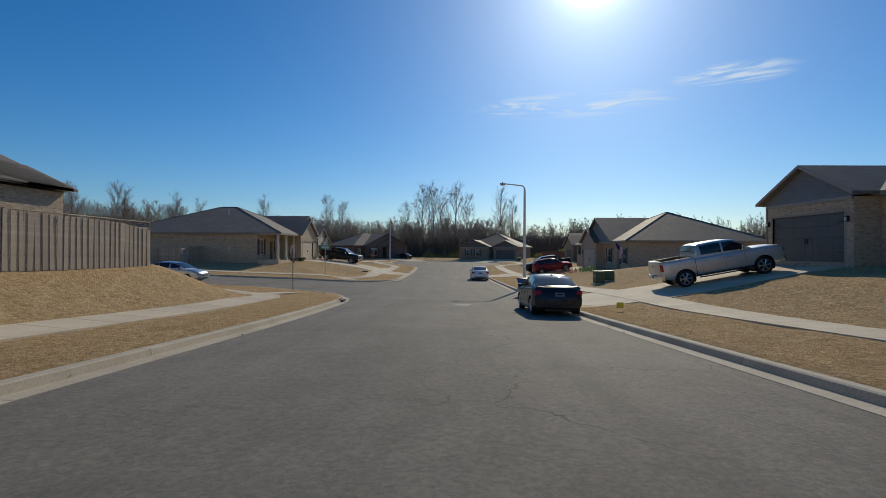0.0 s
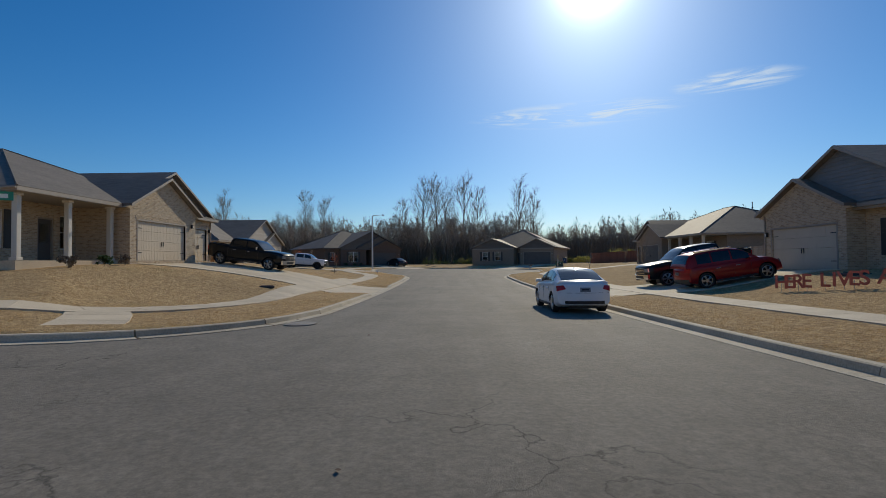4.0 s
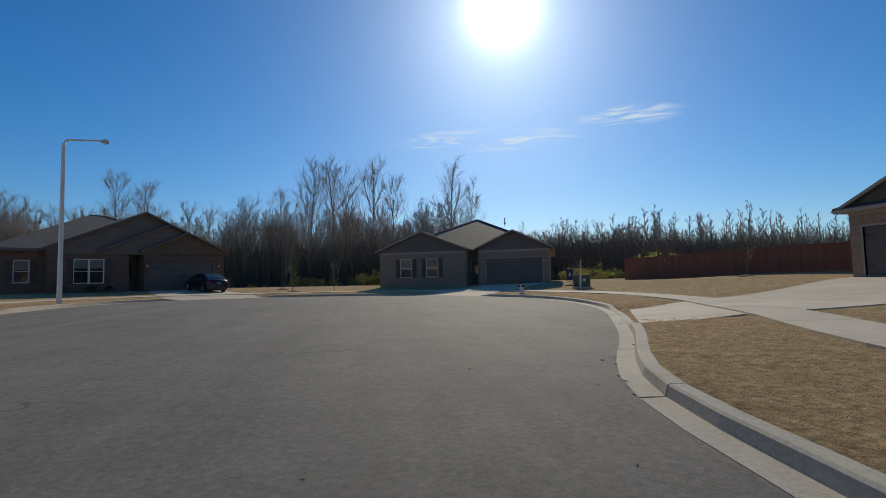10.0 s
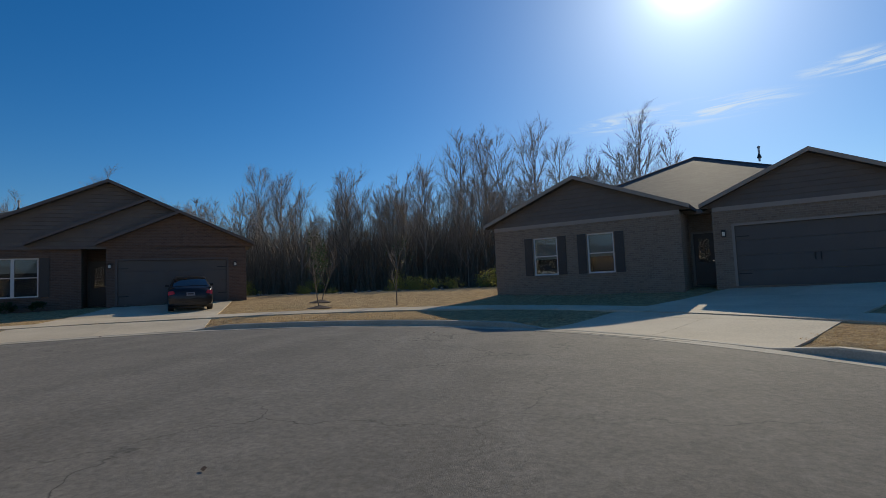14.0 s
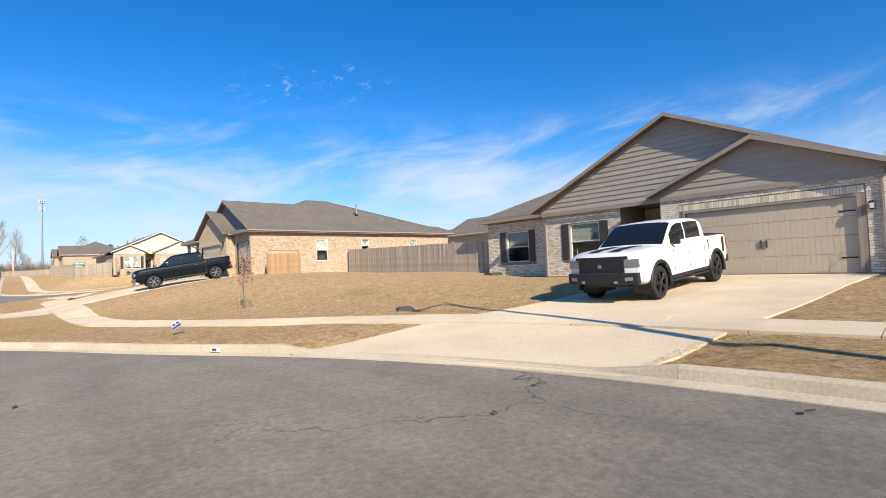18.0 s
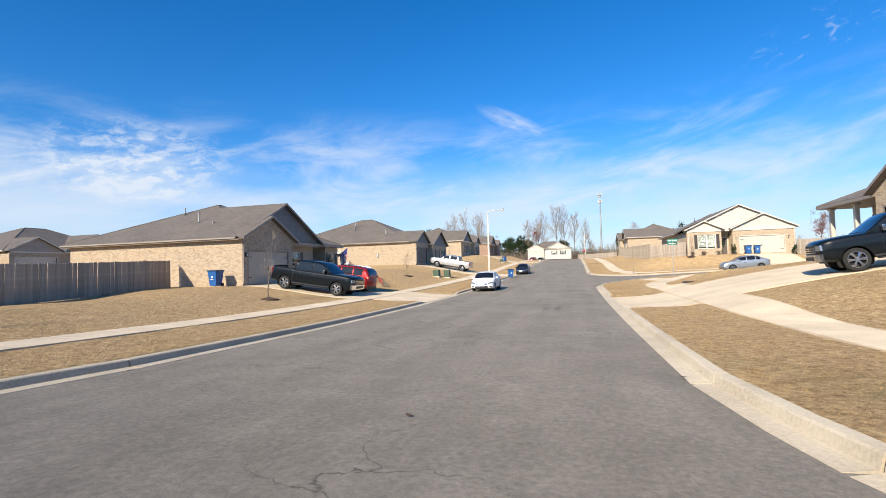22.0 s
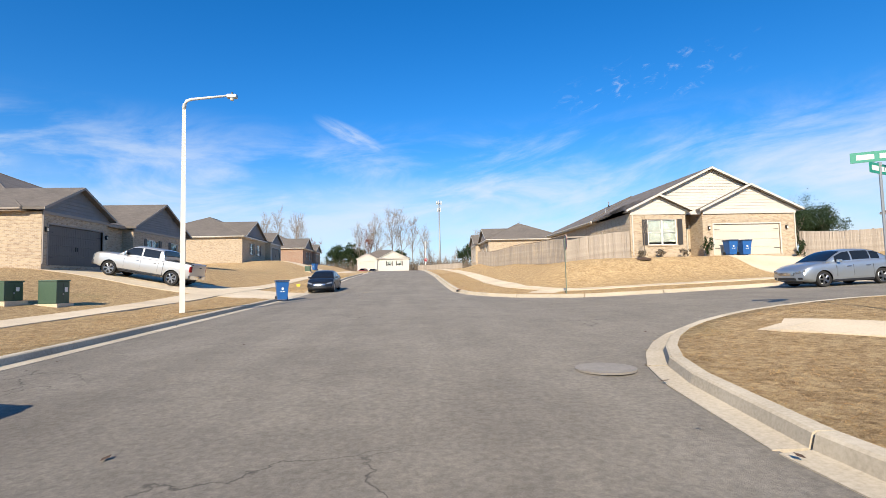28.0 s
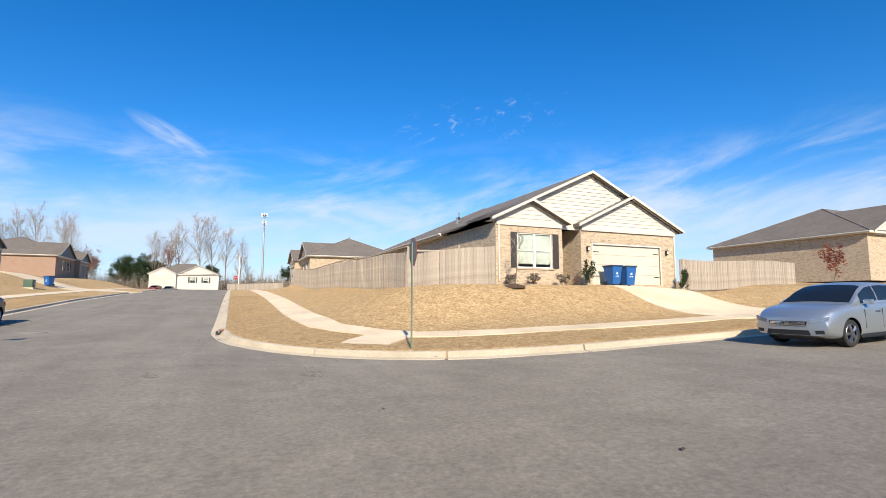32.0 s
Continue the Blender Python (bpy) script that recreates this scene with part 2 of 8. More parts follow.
def asphalt_material():
    m, n, l, b = material("worn_asphalt", 0.75)
    co = n.new("ShaderNodeTexCoord").outputs["Object"]
    fine = noise_tex(n, l, co, 90.0, 6.0, 0.8)
    wide = noise_tex(n, l, co, 0.35, 5.0)
    st = n.new("ShaderNodeMapping")
    st.inputs["Scale"].default_value = (1.1, 0.07, 1)
    l.new(co, st.inputs[0])
    tracks = noise_tex(n, l, st.outputs[0], 1.0, 4.0)
    col = ramp(n, l, fine, [(0.25, (0.105, 0.092, 0.076)), (0.55, (0.235, 0.208, 0.17)), (0.85, (0.47, 0.42, 0.35))])
    col = blend(n, l, 0.35, col, ramp(n, l, wide, [(0.3, (0.16, 0.142, 0.118)), (0.7, (0.31, 0.277, 0.228))]))
    col = blend(n, l, 0.22, col, ramp(n, l, tracks, [(0.35, (0.14, 0.125, 0.105)), (0.7, (0.31, 0.277, 0.23))]))
    # coarse stones and blotches of wear
    spots = noise_tex(n, l, co, 14.0, 5.0, 0.8)
    col = blend(n, l, 0.5, col, ramp(n, l, spots, [(0.34, (0.26, 0.26, 0.26)), (0.5, (0.5, 0.5, 0.5)), (0.68, (0.78, 0.78, 0.77))]), "OVERLAY")
    patch_ = noise_tex(n, l, co, 1.5, 5.0, 0.7)
    col = blend(n, l, 0.4, col, ramp(n, l, patch_, [(0.32, (0.36, 0.36, 0.36)), (0.7, (0.62, 0.62, 0.61))]), "OVERLAY")
    # hairline cracks
    v = n.new("ShaderNodeTexVoronoi")
    v.feature = "DISTANCE_TO_EDGE"
    v.inputs["Scale"].default_value = 0.33
    wob = n.new("ShaderNodeVectorMath")
    wob.operation = "MULTIPLY_ADD"
    nz = n.new("ShaderNodeTexNoise")
    nz.inputs["Scale"].default_value = 1.4
    nz.inputs["Detail"].default_value = 6.0
    l.new(co, nz.inputs["Vector"])
    l.new(nz.outputs["Color"], wob.inputs[0])
    wob.inputs[1].default_value = (1.3, 1.3, 1.3)
    l.new(co, wob.inputs[2])
    l.new(wob.outputs[0], v.inputs["Vector"])
    crack = ramp(n, l, v.outputs["Distance"], [(0.0, (0.75, 0.75, 0.75)), (0.006, (0, 0, 0))])
    some = ramp(n, l, noise_tex(n, l, co, 0.12, 2.0), [(0.5, (0, 0, 0)), (0.6, (1, 1, 1))])
    col = blend(n, l, blend(n, l, 1.0, crack, some, "MULTIPLY"), col, (0.03, 0.028, 0.026))
    l.new(col, b.inputs["Base Color"])
    l.new(ramp(n, l, fine, [(0.3, (0.72, 0.72, 0.72)), (0.7, (0.95, 0.95, 0.95))]), b.inputs["Roughness"])
    b.inputs["Specular IOR Level"].default_value = 0.22
    bump(n, l, b, fine, 0.7, 0.012)
    return m


def glass_material(name, col=(0.02, 0.025, 0.03), rough=0.03):
    m, n, l, b = material(name, rough)
    b.inputs["Base Color"].default_value = (*col, 1)
    b.inputs["Specular IOR Level"].default_value = 0.5
    return m


def clear_glass_material(name):
    m, n, l, b = material(name, 0.0)
    b.inputs["Base Color"].default_value = (0.86, 0.92, 0.92, 1)
    b.inputs["Transmission Weight"].default_value, b.inputs["IOR"].default_value = 1.0, 1.45
    return m


def leaf_material(name, stops, glow=0.5):
    """Thin leaves: part of the light goes through them."""
    m = mottled(name, stops, 0.5, 8.0, 0.8, 0, 0.0)
    n, l = m.node_tree.nodes, m.node_tree.links
    b = n["Principled BSDF"]
    t, x = n.new("ShaderNodeBsdfTranslucent"), n.new("ShaderNodeMixShader")
    l.new(b.inputs["Base Color"].links[0].from_socket, t.inputs["Color"])
    x.inputs[0].default_value = glow
    l.new(b.outputs[0], x.inputs[1]), l.new(t.outputs[0], x.inputs[2])
    l.new(x.outputs[0], n["Material Output"].inputs["Surface"])
    return m


def paint_material(name, col, metal=0.3):
    m = mottled(name, [(0.3, tuple(c * 0.93 for c in col)), (0.7, col)], 1.0, 300.0, 0.32, metal, 0.03, 0.0005)
    b = m.node_tree.nodes["Principled BSDF"]
    b.inputs["Specular IOR Level"].default_value = 0.08
    b.inputs["Coat Weight"].default_value, b.inputs["Coat Roughness"].default_value = 0.45, 0.03
    return m


M_LAWN = lawn_material()
M_ROAD = asphalt_material()
M_CONC = mottled("pale_concrete", [(0.3, (0.48, 0.385, 0.26)), (0.55, (0.66, 0.545, 0.385)), (0.8, (0.75, 0.64, 0.475))], 0.7, 25.0, 0.85, 0, 0.25, 0.006, 0.07)
M_CURB = mottled("kerb_concrete", [(0.3, (0.36, 0.30, 0.215)), (0.55, (0.53, 0.455, 0.34)), (0.8, (0.66, 0.58, 0.45))], 0.9, 25.0, 0.85, 0, 0.3, 0.008, 0.09)
M_TAN = brick_material("tan_brick", (0.54, 0.43, 0.295), (0.30, 0.21, 0.14), (0.50, 0.44, 0.36), (0.60, 0.50, 0.365))
M_CREAM = brick_material("cream_painted_brick", (0.66, 0.58, 0.46), (0.42, 0.34, 0.26), (0.36, 0.31, 0.25), (0.74, 0.67, 0.56))
def loose_brick_material(name, stops):
    """Bricks that differ one from another."""
    m = mottled(name, [(0.3, (0.42, 0.42, 0.42)), (0.7, (0.58, 0.58, 0.58))], 6.0, 70.0, 0.88, 0, 0.35, 0.003)
    n, l = m.node_tree.nodes, m.node_tree.links
    b = n["Principled BSDF"]
    own = b.inputs["Base Color"].links[0].from_socket
    mix = n.new("ShaderNodeMath")
    mix.operation = "ADD"
    l.new(n.new("ShaderNodeObjectInfo").outputs["Random"], mix.inputs[0])
    l.new(n.new("ShaderNodeNewGeometry").outputs["Random Per Island"], mix.inputs[1])
    fr = n.new("ShaderNodeMath")
    fr.operation = "FRACT"
    l.new(mix.outputs[0], fr.inputs[0])
    l.new(blend(n, l, 0.6, ramp(n, l, fr.outputs[0], stops), own, "OVERLAY"), b.inputs["Base Color"])
    return m


M_CREAM_LOOSE = loose_brick_material("cream_bricks", [(0.0, (0.52, 0.44, 0.34)), (0.3, (0.66, 0.58, 0.46)), (0.6, (0.75, 0.67, 0.55)), (1.0, (0.80, 0.73, 0.62))])
M_MORTAR = mottled("grey_brown_mortar", [(0.3, (0.24, 0.20, 0.16)), (0.7, (0.33, 0.285, 0.23))], 3.0, 50.0, 0.95, 0, 0.3, 0.003)
M_BROWN = brick_material("dark_brown_brick", (0.15, 0.095, 0.07), (0.10, 0.065, 0.05), (0.17, 0.14, 0.115), (0.19, 0.125, 0.09))
M_REDBRICK = brick_material("red_brown_brick", (0.36, 0.22, 0.15), (0.26, 0.15, 0.10), (0.40, 0.34, 0.27), (0.42, 0.28, 0.20))
M_GREYBRICK = brick_material("grey_brown_brick", (0.28, 0.215, 0.16), (0.20, 0.15, 0.115), (0.30, 0.26, 0.21), (0.34, 0.27, 0.20))
M_ROOF = roof_material("brown_grey_shingles", (0.10, 0.085, 0.07), (0.235, 0.20, 0.165))
M_ROOF_DARK = roof_material("charcoal_shingles", (0.05, 0.047, 0.047), (0.13, 0.12, 0.115))
M_TRIM = plain("taupe_trim_paint", (0.34, 0.29, 0.24), 0.5)
M_TRIM_CREAM = plain("cream_trim_paint", (0.64, 0.595, 0.515), 0.5)
M_TRIM_DARK = plain("dark_brown_trim_paint", (0.12, 0.10, 0.09), 0.5)
M_SIDE_TAUPE = mottled("taupe_siding", [(0.3, (0.34, 0.295, 0.25)), (0.7, (0.43, 0.375, 0.32))], 2.0, 30.0, 0.7, 0, 0.1, 0.003, 0.05)
M_SIDE_CREAM = mottled("cream_siding", [(0.3, (0.54, 0.50, 0.43)), (0.7, (0.64, 0.595, 0.515))], 2.0, 30.0, 0.7, 0, 0.1, 0.003, 0.04)
M_SIDE_BLUE = mottled("blue_grey_siding", [(0.3, (0.17, 0.175, 0.18)), (0.7, (0.235, 0.24, 0.245))], 2.0, 30.0, 0.7, 0, 0.1, 0.003, 0.05)
M_SIDE_DARK = mottled("brown_siding", [(0.3, (0.12, 0.10, 0.085)), (0.7, (0.175, 0.15, 0.125))], 2.0, 30.0, 0.7, 0, 0.1, 0.003, 0.05)
M_DOOR_TAN = mottled("tan_garage_paint", [(0.3, (0.50, 0.42, 0.32)), (0.7, (0.59, 0.50, 0.385))], 1.0, 40.0, 0.55, 0, 0.08, 0.003)
M_DOOR_CREAM = mottled("cream_garage_paint", [(0.3, (0.57, 0.51, 0.41)), (0.7, (0.66, 0.59, 0.48))], 1.0, 40.0, 0.55, 0, 0.08, 0.003)
M_DOOR_DARK = mottled("dark_garage_paint", [(0.3, (0.085, 0.075, 0.068)), (0.7, (0.13, 0.115, 0.10))], 1.0, 40.0, 0.5, 0, 0.08, 0.003)
M_SHUTTER = plain("black_shutter_paint", (0.05, 0.044, 0.04), 0.5)
M_WHITE = plain("white_vinyl", (0.76, 0.74, 0.70), 0.45)
M_BLIND = plain("pale_window_blind", (0.24, 0.25, 0.23), 0.7)
M_GLASS = clear_glass_material("window_glass")
M_CARGLASS = glass_material("tinted_car_glass", (0.012, 0.014, 0.016), 0.02)
M_CHROME = plain("chrome", (0.72, 0.72, 0.72), 0.15, 1.0)
M_ALLOY = plain("alloy_wheel", (0.55, 0.55, 0.56), 0.28, 1.0)
M_BLACK = plain("black_plastic", (0.02, 0.02, 0.022), 0.5)
M_RUBBER = plain("tyre_rubber", (0.022, 0.021, 0.02), 0.85)
M_METAL = plain("galvanised_metal", (0.46, 0.46, 0.45), 0.45, 0.7)
M_DULL = plain("dull_aluminium", (0.22, 0.22, 0.22), 0.7, 0.2)
M_POLE = plain("pale_painted_pole", (0.76, 0.73, 0.66), 0.55)
M_POST = plain("green_sign_post", (0.16, 0.19, 0.13), 0.6)
M_LAMPLENS = plain("lamp_lens", (0.75, 0.72, 0.62), 0.2)
M_TAIL = plain("red_lens", (0.36, 0.015, 0.015), 0.15)
M_HEADLAMP = plain("clear_lens", (0.34, 0.36, 0.38), 0.08, 0.5)
M_SIGN = plain("street_sign_green", (0.015, 0.26, 0.17), 0.45)
M_SIGN_WHITE = plain("sign_white", (0.82, 0.82, 0.80), 0.5)
M_STOP = plain("stop_sign_red", (0.42, 0.02, 0.025), 0.45)
M_BIN = mottled("blue_bin_plastic", [(0.3, (0.012, 0.085, 0.28)), (0.7, (0.018, 0.125, 0.38))], 2.0, 30.0, 0.5, 0, 0.1, 0.003)
M_BIN_DARK = mottled("navy_bin_plastic", [(0.3, (0.012, 0.035, 0.085)), (0.7, (0.018, 0.05, 0.12))], 2.0, 30.0, 0.5, 0, 0.1, 0.003)
M_GREENBOX = mottled("green_utility_paint", [(0.3, (0.035, 0.075, 0.045)), (0.7, (0.055, 0.105, 0.062))], 2.0, 30.0, 0.5, 0, 0.1, 0.003)
M_FENCE = mottled("weathered_cedar", [(0.3, (0.25, 0.205, 0.16)), (0.55, (0.42, 0.355, 0.285)), (0.8, (0.58, 0.505, 0.42))], 3.0, 26.0, 0.85, 0, 0.4, 0.006, 0.16)
M_FENCE_NEW = mottled("new_cedar", [(0.3, (0.33, 0.195, 0.10)), (0.55, (0.44, 0.275, 0.15)), (0.8, (0.53, 0.35, 0.20))], 3.0, 26.0, 0.8, 0, 0.4, 0.006, 0.16)
M_FENCE_RED = mottled("red_brown_stained_fence", [(0.3, (0.20, 0.078, 0.048)), (0.7, (0.30, 0.125, 0.075))], 3.0, 26.0, 0.8, 0, 0.4, 0.006, 0.10)
M_BARK = mottled("grey_bark", [(0.3, (0.13, 0.10, 0.075)), (0.7, (0.27, 0.22, 0.17))], 2.0, 14.0, 0.9, 0, 0.5, 0.02)
M_TWIG = mottled("bare_twigs", [(0.3, (0.25, 0.205, 0.165)), (0.7, (0.45, 0.385, 0.32))], 0.3, 6.0, 0.9, 0, 0.0)
M_BRUSH = mottled("dry_undergrowth", [(0.3, (0.11, 0.087, 0.064)), (0.55, (0.21, 0.168, 0.122)), (0.75, (0.33, 0.27, 0.195))], 0.12, 3.0, 0.95, 0, 0.0)
M_YELLOWLEAF = leaf_material("yellow_green_leaves", [(0.3, (0.20, 0.20, 0.05)), (0.7, (0.46, 0.43, 0.13))])
M_GREENLEAF = leaf_material("evergreen_leaves", [(0.3, (0.025, 0.05, 0.02)), (0.7, (0.07, 0.11, 0.04))])
M_REDLEAF = leaf_material("russet_leaves", [(0.3, (0.22, 0.06, 0.04)), (0.7, (0.38, 0.13, 0.08))])
M_GRASS = leaf_material("dry_grass_blades", [(0.3, (0.46, 0.28, 0.11)), (0.7, (0.72, 0.49, 0.23))], 0.5)
M_DIRT = mottled("bark_mulch", [(0.3, (0.05, 0.03, 0.02)), (0.7, (0.12, 0.075, 0.05))], 6.0, 60.0, 0.95, 0, 0.6, 0.02)
M_STONE = mottled("grey_lid", [(0.3, (0.05, 0.05, 0.05)), (0.7, (0.11, 0.105, 0.10))], 6.0, 40.0, 0.8, 0, 0.3, 0.005)
M_LID = mottled("worn_iron_lid", [(0.3, (0.19, 0.17, 0.145)), (0.7, (0.30, 0.27, 0.23))], 5.0, 40.0, 0.75, 0, 0.3, 0.004)
M_RUBBLE = mottled("pale_rubble", [(0.3, (0.20, 0.175, 0.145)), (0.7, (0.40, 0.36, 0.31))], 1.0, 9.0, 0.9, 0, 0.5, 0.03)


# ---- mesh helpers ----
def mesh_from(name, verts, faces):
    me = bpy.data.meshes.new(name)
    me.from_pydata([tuple(v) for v in verts], [], [tuple(f) for f in faces])
    me.update()
    return me


def mesh_fast(name, verts, faces):
    """The same for many faces with equal numbers of corners, given as arrays."""
    verts, faces = np.asarray(verts, np.float32), np.asarray(faces, np.int32)
    me = bpy.data.meshes.new(name)
    n, k = faces.shape
    me.vertices.add(len(verts))
    me.vertices.foreach_set("co", verts.ravel())
    me.loops.add(n * k)
    me.loops.foreach_set("vertex_index", faces.ravel())
    me.polygons.add(n)
    me.polygons.foreach_set("loop_start", np.arange(0, n * k, k, dtype=np.int32))
    me.update(calc_edges=True)
    return me


def metre_uv(bm):
    """UVs in metres on each face: along the wall or slope, and up it."""
    uv = bm.loops.layers.uv.verify()
    for f in bm.faces:
        n = f.normal
        if abs(n.z) > 0.98:
            a, b = Vector((1, 0, 0)), Vector((0, 1, 0))
        else:
            a = Vector((-n.y, n.x, 0)).normalized()
            b = n.cross(a)
        for lp in f.loops:
            lp[uv].uv = (lp.vert.co.dot(a), lp.vert.co.dot(b))


def part(name, bm, mat, parent=None, label="", smooth=False):
    bm.normal_update()
    metre_uv(bm)
    me = bpy.data.meshes.new(name)
    bm.to_mesh(me)
    bm.free()
    me.materials.append(mat)
    if smooth:
        for p in me.polygons:
            p.use_smooth = True
    ob = new(name, me)
    ob.parent = parent
    return tagged(ob, label) if label else ob


def piece(name, me, parent, m=None):
    """One more object on a mesh that alike pieces share."""
    ob = new(name, me)
    ob.parent = parent
    if m is not None:
        ob.matrix_local = m
    return ob


def thing(name, label, category, m=None, group="", kind=""):
    ob = new(name)
    if m is not None:
        ob.matrix_world = m
    return tagged(ob, label, category, group, kind)


def box(bm, x0, x1, y0, y1, z0, z1):
    v = [bm.verts.new((x, y, z)) for z in (z0, z1) for y in (y0, y1) for x in (x0, x1)]
    for f in ((0, 2, 3, 1), (4, 5, 7, 6), (0, 1, 5, 4), (2, 6, 7, 3), (0, 4, 6, 2), (1, 3, 7, 5)):
        bm.faces.new([v[i] for i in f])
    return v


def boxes(*rows):
    bm = bmesh.new()
    for r in rows:
        box(bm, *r)
    return bm


def soft(bm, r=0.01, seg=1):
    bmesh.ops.bevel(bm, geom=list(bm.edges), offset=r, segments=seg, affect="EDGES", profile=0.6)
    return bm


def tube(bm, pts, radii, sides=6, cap=True):
    """A round bar through points, with a radius at each."""
    rings = []
    for i, p in enumerate(pts):
        p = Vector(p)
        d = (Vector(pts[min(i + 1, len(pts) - 1)]) - Vector(pts[max(i - 1, 0)])).normalized()
        a = d.cross(Vector((0.3, 0.9, 0.1))).normalized() if abs(d.z) > 0.7 else d.cross(Vector((0, 0, 1))).normalized()
        b = d.cross(a)
        rings.append([bm.verts.new(p + radii[i] * (math.cos(2 * math.pi * k / sides) * a + math.sin(2 * math.pi * k / sides) * b)) for k in range(sides)])
    for r, q in zip(rings, rings[1:]):
        for k in range(sides):
            bm.faces.new((r[k], r[(k + 1) % sides], q[(k + 1) % sides], q[k]))
    if cap:
        bm.faces.new(rings[0][::-1])
        bm.faces.new(rings[-1])
    return bm


def disc(bm, c, axis, r, depth, sides=20):
    c, axis = Vector(c), Vector(axis).normalized()
    return tube(bm, [c, c + axis * depth], [r, r], sides)


def smoothstep(a, b, x):
    t = np.clip((np.asarray(x, float) - a) / (b - a), 0, 1)
    return t * t * (3 - 2 * t)


def curve_through(points, step):
    """Catmull-Rom through points, resampled at about step metres."""
    p = np.array(points, float)
    p = np.vstack([2 * p[0] - p[1], p, 2 * p[-1] - p[-2]])
    out = []
    for i in range(1, len(p) - 2):
        k = max(int(np.linalg.norm(p[i + 1] - p[i]) / 0.25), 2)
        t = np.linspace(0, 1, k, endpoint=False)[:, None]
        out.append(0.5 * (2 * p[i] + (p[i + 1] - p[i - 1]) * t + (2 * p[i - 1] - 5 * p[i] + 4 * p[i + 1] - p[i + 2]) * t**2 + (3 * p[i] - p[i - 1] - 3 * p[i + 1] + p[i + 2]) * t**3))
    q = np.vstack(out + [p[-2:-1]])
    s = np.r_[0, np.cumsum(np.linalg.norm(np.diff(q, axis=0), axis=1))]
    u = np.linspace(0, s[-1], max(int(round(s[-1] / step)), 1) + 1)
    return np.stack([np.interp(u, s, q[:, k]) for k in range(q.shape[1])], 1)


# ---- the lie of the land ----
ROAD_Y = [-400, -160, -100, -60, -40, -20, 0, 9, 18, 27, 38, 48, 57, 66, 76, 86, 96, 107, 125, 400]
ROAD_Z = [4.6, 4.4, 4.1, 3.5, 2.95, 2.3, 1.52, 1.02, 0.55, 0.26, 0.02, -0.2, -0.33, -0.4, -0.36, -0.18, 0.02, 0.15, 0.2, 0.3]
_fy = np.arange(-400, 401, 1.0)
_fz = np.convolve(np.pad(np.interp(_fy, ROAD_Y, ROAD_Z), 6, mode="edge"), np.hanning(15)[1:-1] / np.hanning(15).sum(), "valid")


def paved_z(x, y):
    """Height of the carriageway: the street, the side street that climbs east, the tilted turning circle."""
    x, y = np.asarray(x, float), np.asarray(y, float)
    z = np.interp(y, _fy, _fz) - 0.010 * x * smoothstep(92, 102, y)
    side = smoothstep(-4.0, -13.0, x) * smoothstep(21, 27, y) * smoothstep(56, 50, y)
    return z * (1 - side) + (0.02 + 0.034 * (-x - 4.8)) * side


OUTLINE = ([(5.5, -150), (5.5, 40), (5.5, 84)],
           [(5.5, 84), (6.1, 87.6), (8.1, 91.4), (9.5, 94.4), (10.9, 97.6), (12.1, 101.5), (12.5, 105.5), (12.0, 109.3), (9.8, 113.4), (6.4, 116.6), (1.6, 118.4),
            (-3.6, 117.8), (-8.0, 115.0), (-10.7, 111.4), (-11.6, 107.2), (-11.3, 102.8), (-10.2, 98.6), (-8.4, 94.4), (-6.9, 90.8), (-5.3, 87.4), (-4.8, 84)],
           [(-4.8, 84), (-4.8, 60), (-4.8, 51.5)], [(-4.8, 51.5), (-5.4, 48.3), (-7.2, 45.5), (-9.8, 43.8), (-13, 43.3)], [(-13, 43.3), (-50, 43.3), (-110, 43.3)],
           [(-110, 33.1), (-50, 33.1), (-13.2, 33.1)], [(-13.2, 33.1), (-10.0, 32.3), (-7.0, 30.0), (-5.3, 27.0), (-4.8, 23.8)], [(-4.8, 23.8), (-4.8, -40), (-4.8, -150)])
LINES = [curve_through(s, 1.0) for s in OUTLINE]
EDGE = np.vstack(LINES)


def road_distance(x, y):
    """Distance outside the kerb line (negative on the carriageway), and the nearest point on it."""
    p = np.stack([np.ravel(x), np.ravel(y)], 1).astype(float)
    a, b = EDGE, np.roll(EDGE, -1, 0)
    best, near, inside = np.full(len(p), 1e9), np.zeros((len(p), 2)), np.zeros(len(p), bool)
    for i in range(len(a)):
        d = b[i] - a[i]
        n2 = d @ d
        if n2 < 1e-9:
            continue
        t = np.clip(((p - a[i]) @ d) / n2, 0, 1)
        q = a[i] + t[:, None] * d
        e = ((p - q) ** 2).sum(1)
        m = e < best
        best[m], near[m] = e[m], q[m]
        if abs(d[1]) > 1e-9:
            c = (a[i, 1] > p[:, 1]) != (b[i, 1] > p[:, 1])
            inside ^= c & (p[:, 0] < a[i, 0] + (p[:, 1] - a[i, 1]) / d[1] * d[0])
    return np.where(inside, -1, 1) * np.sqrt(best), near


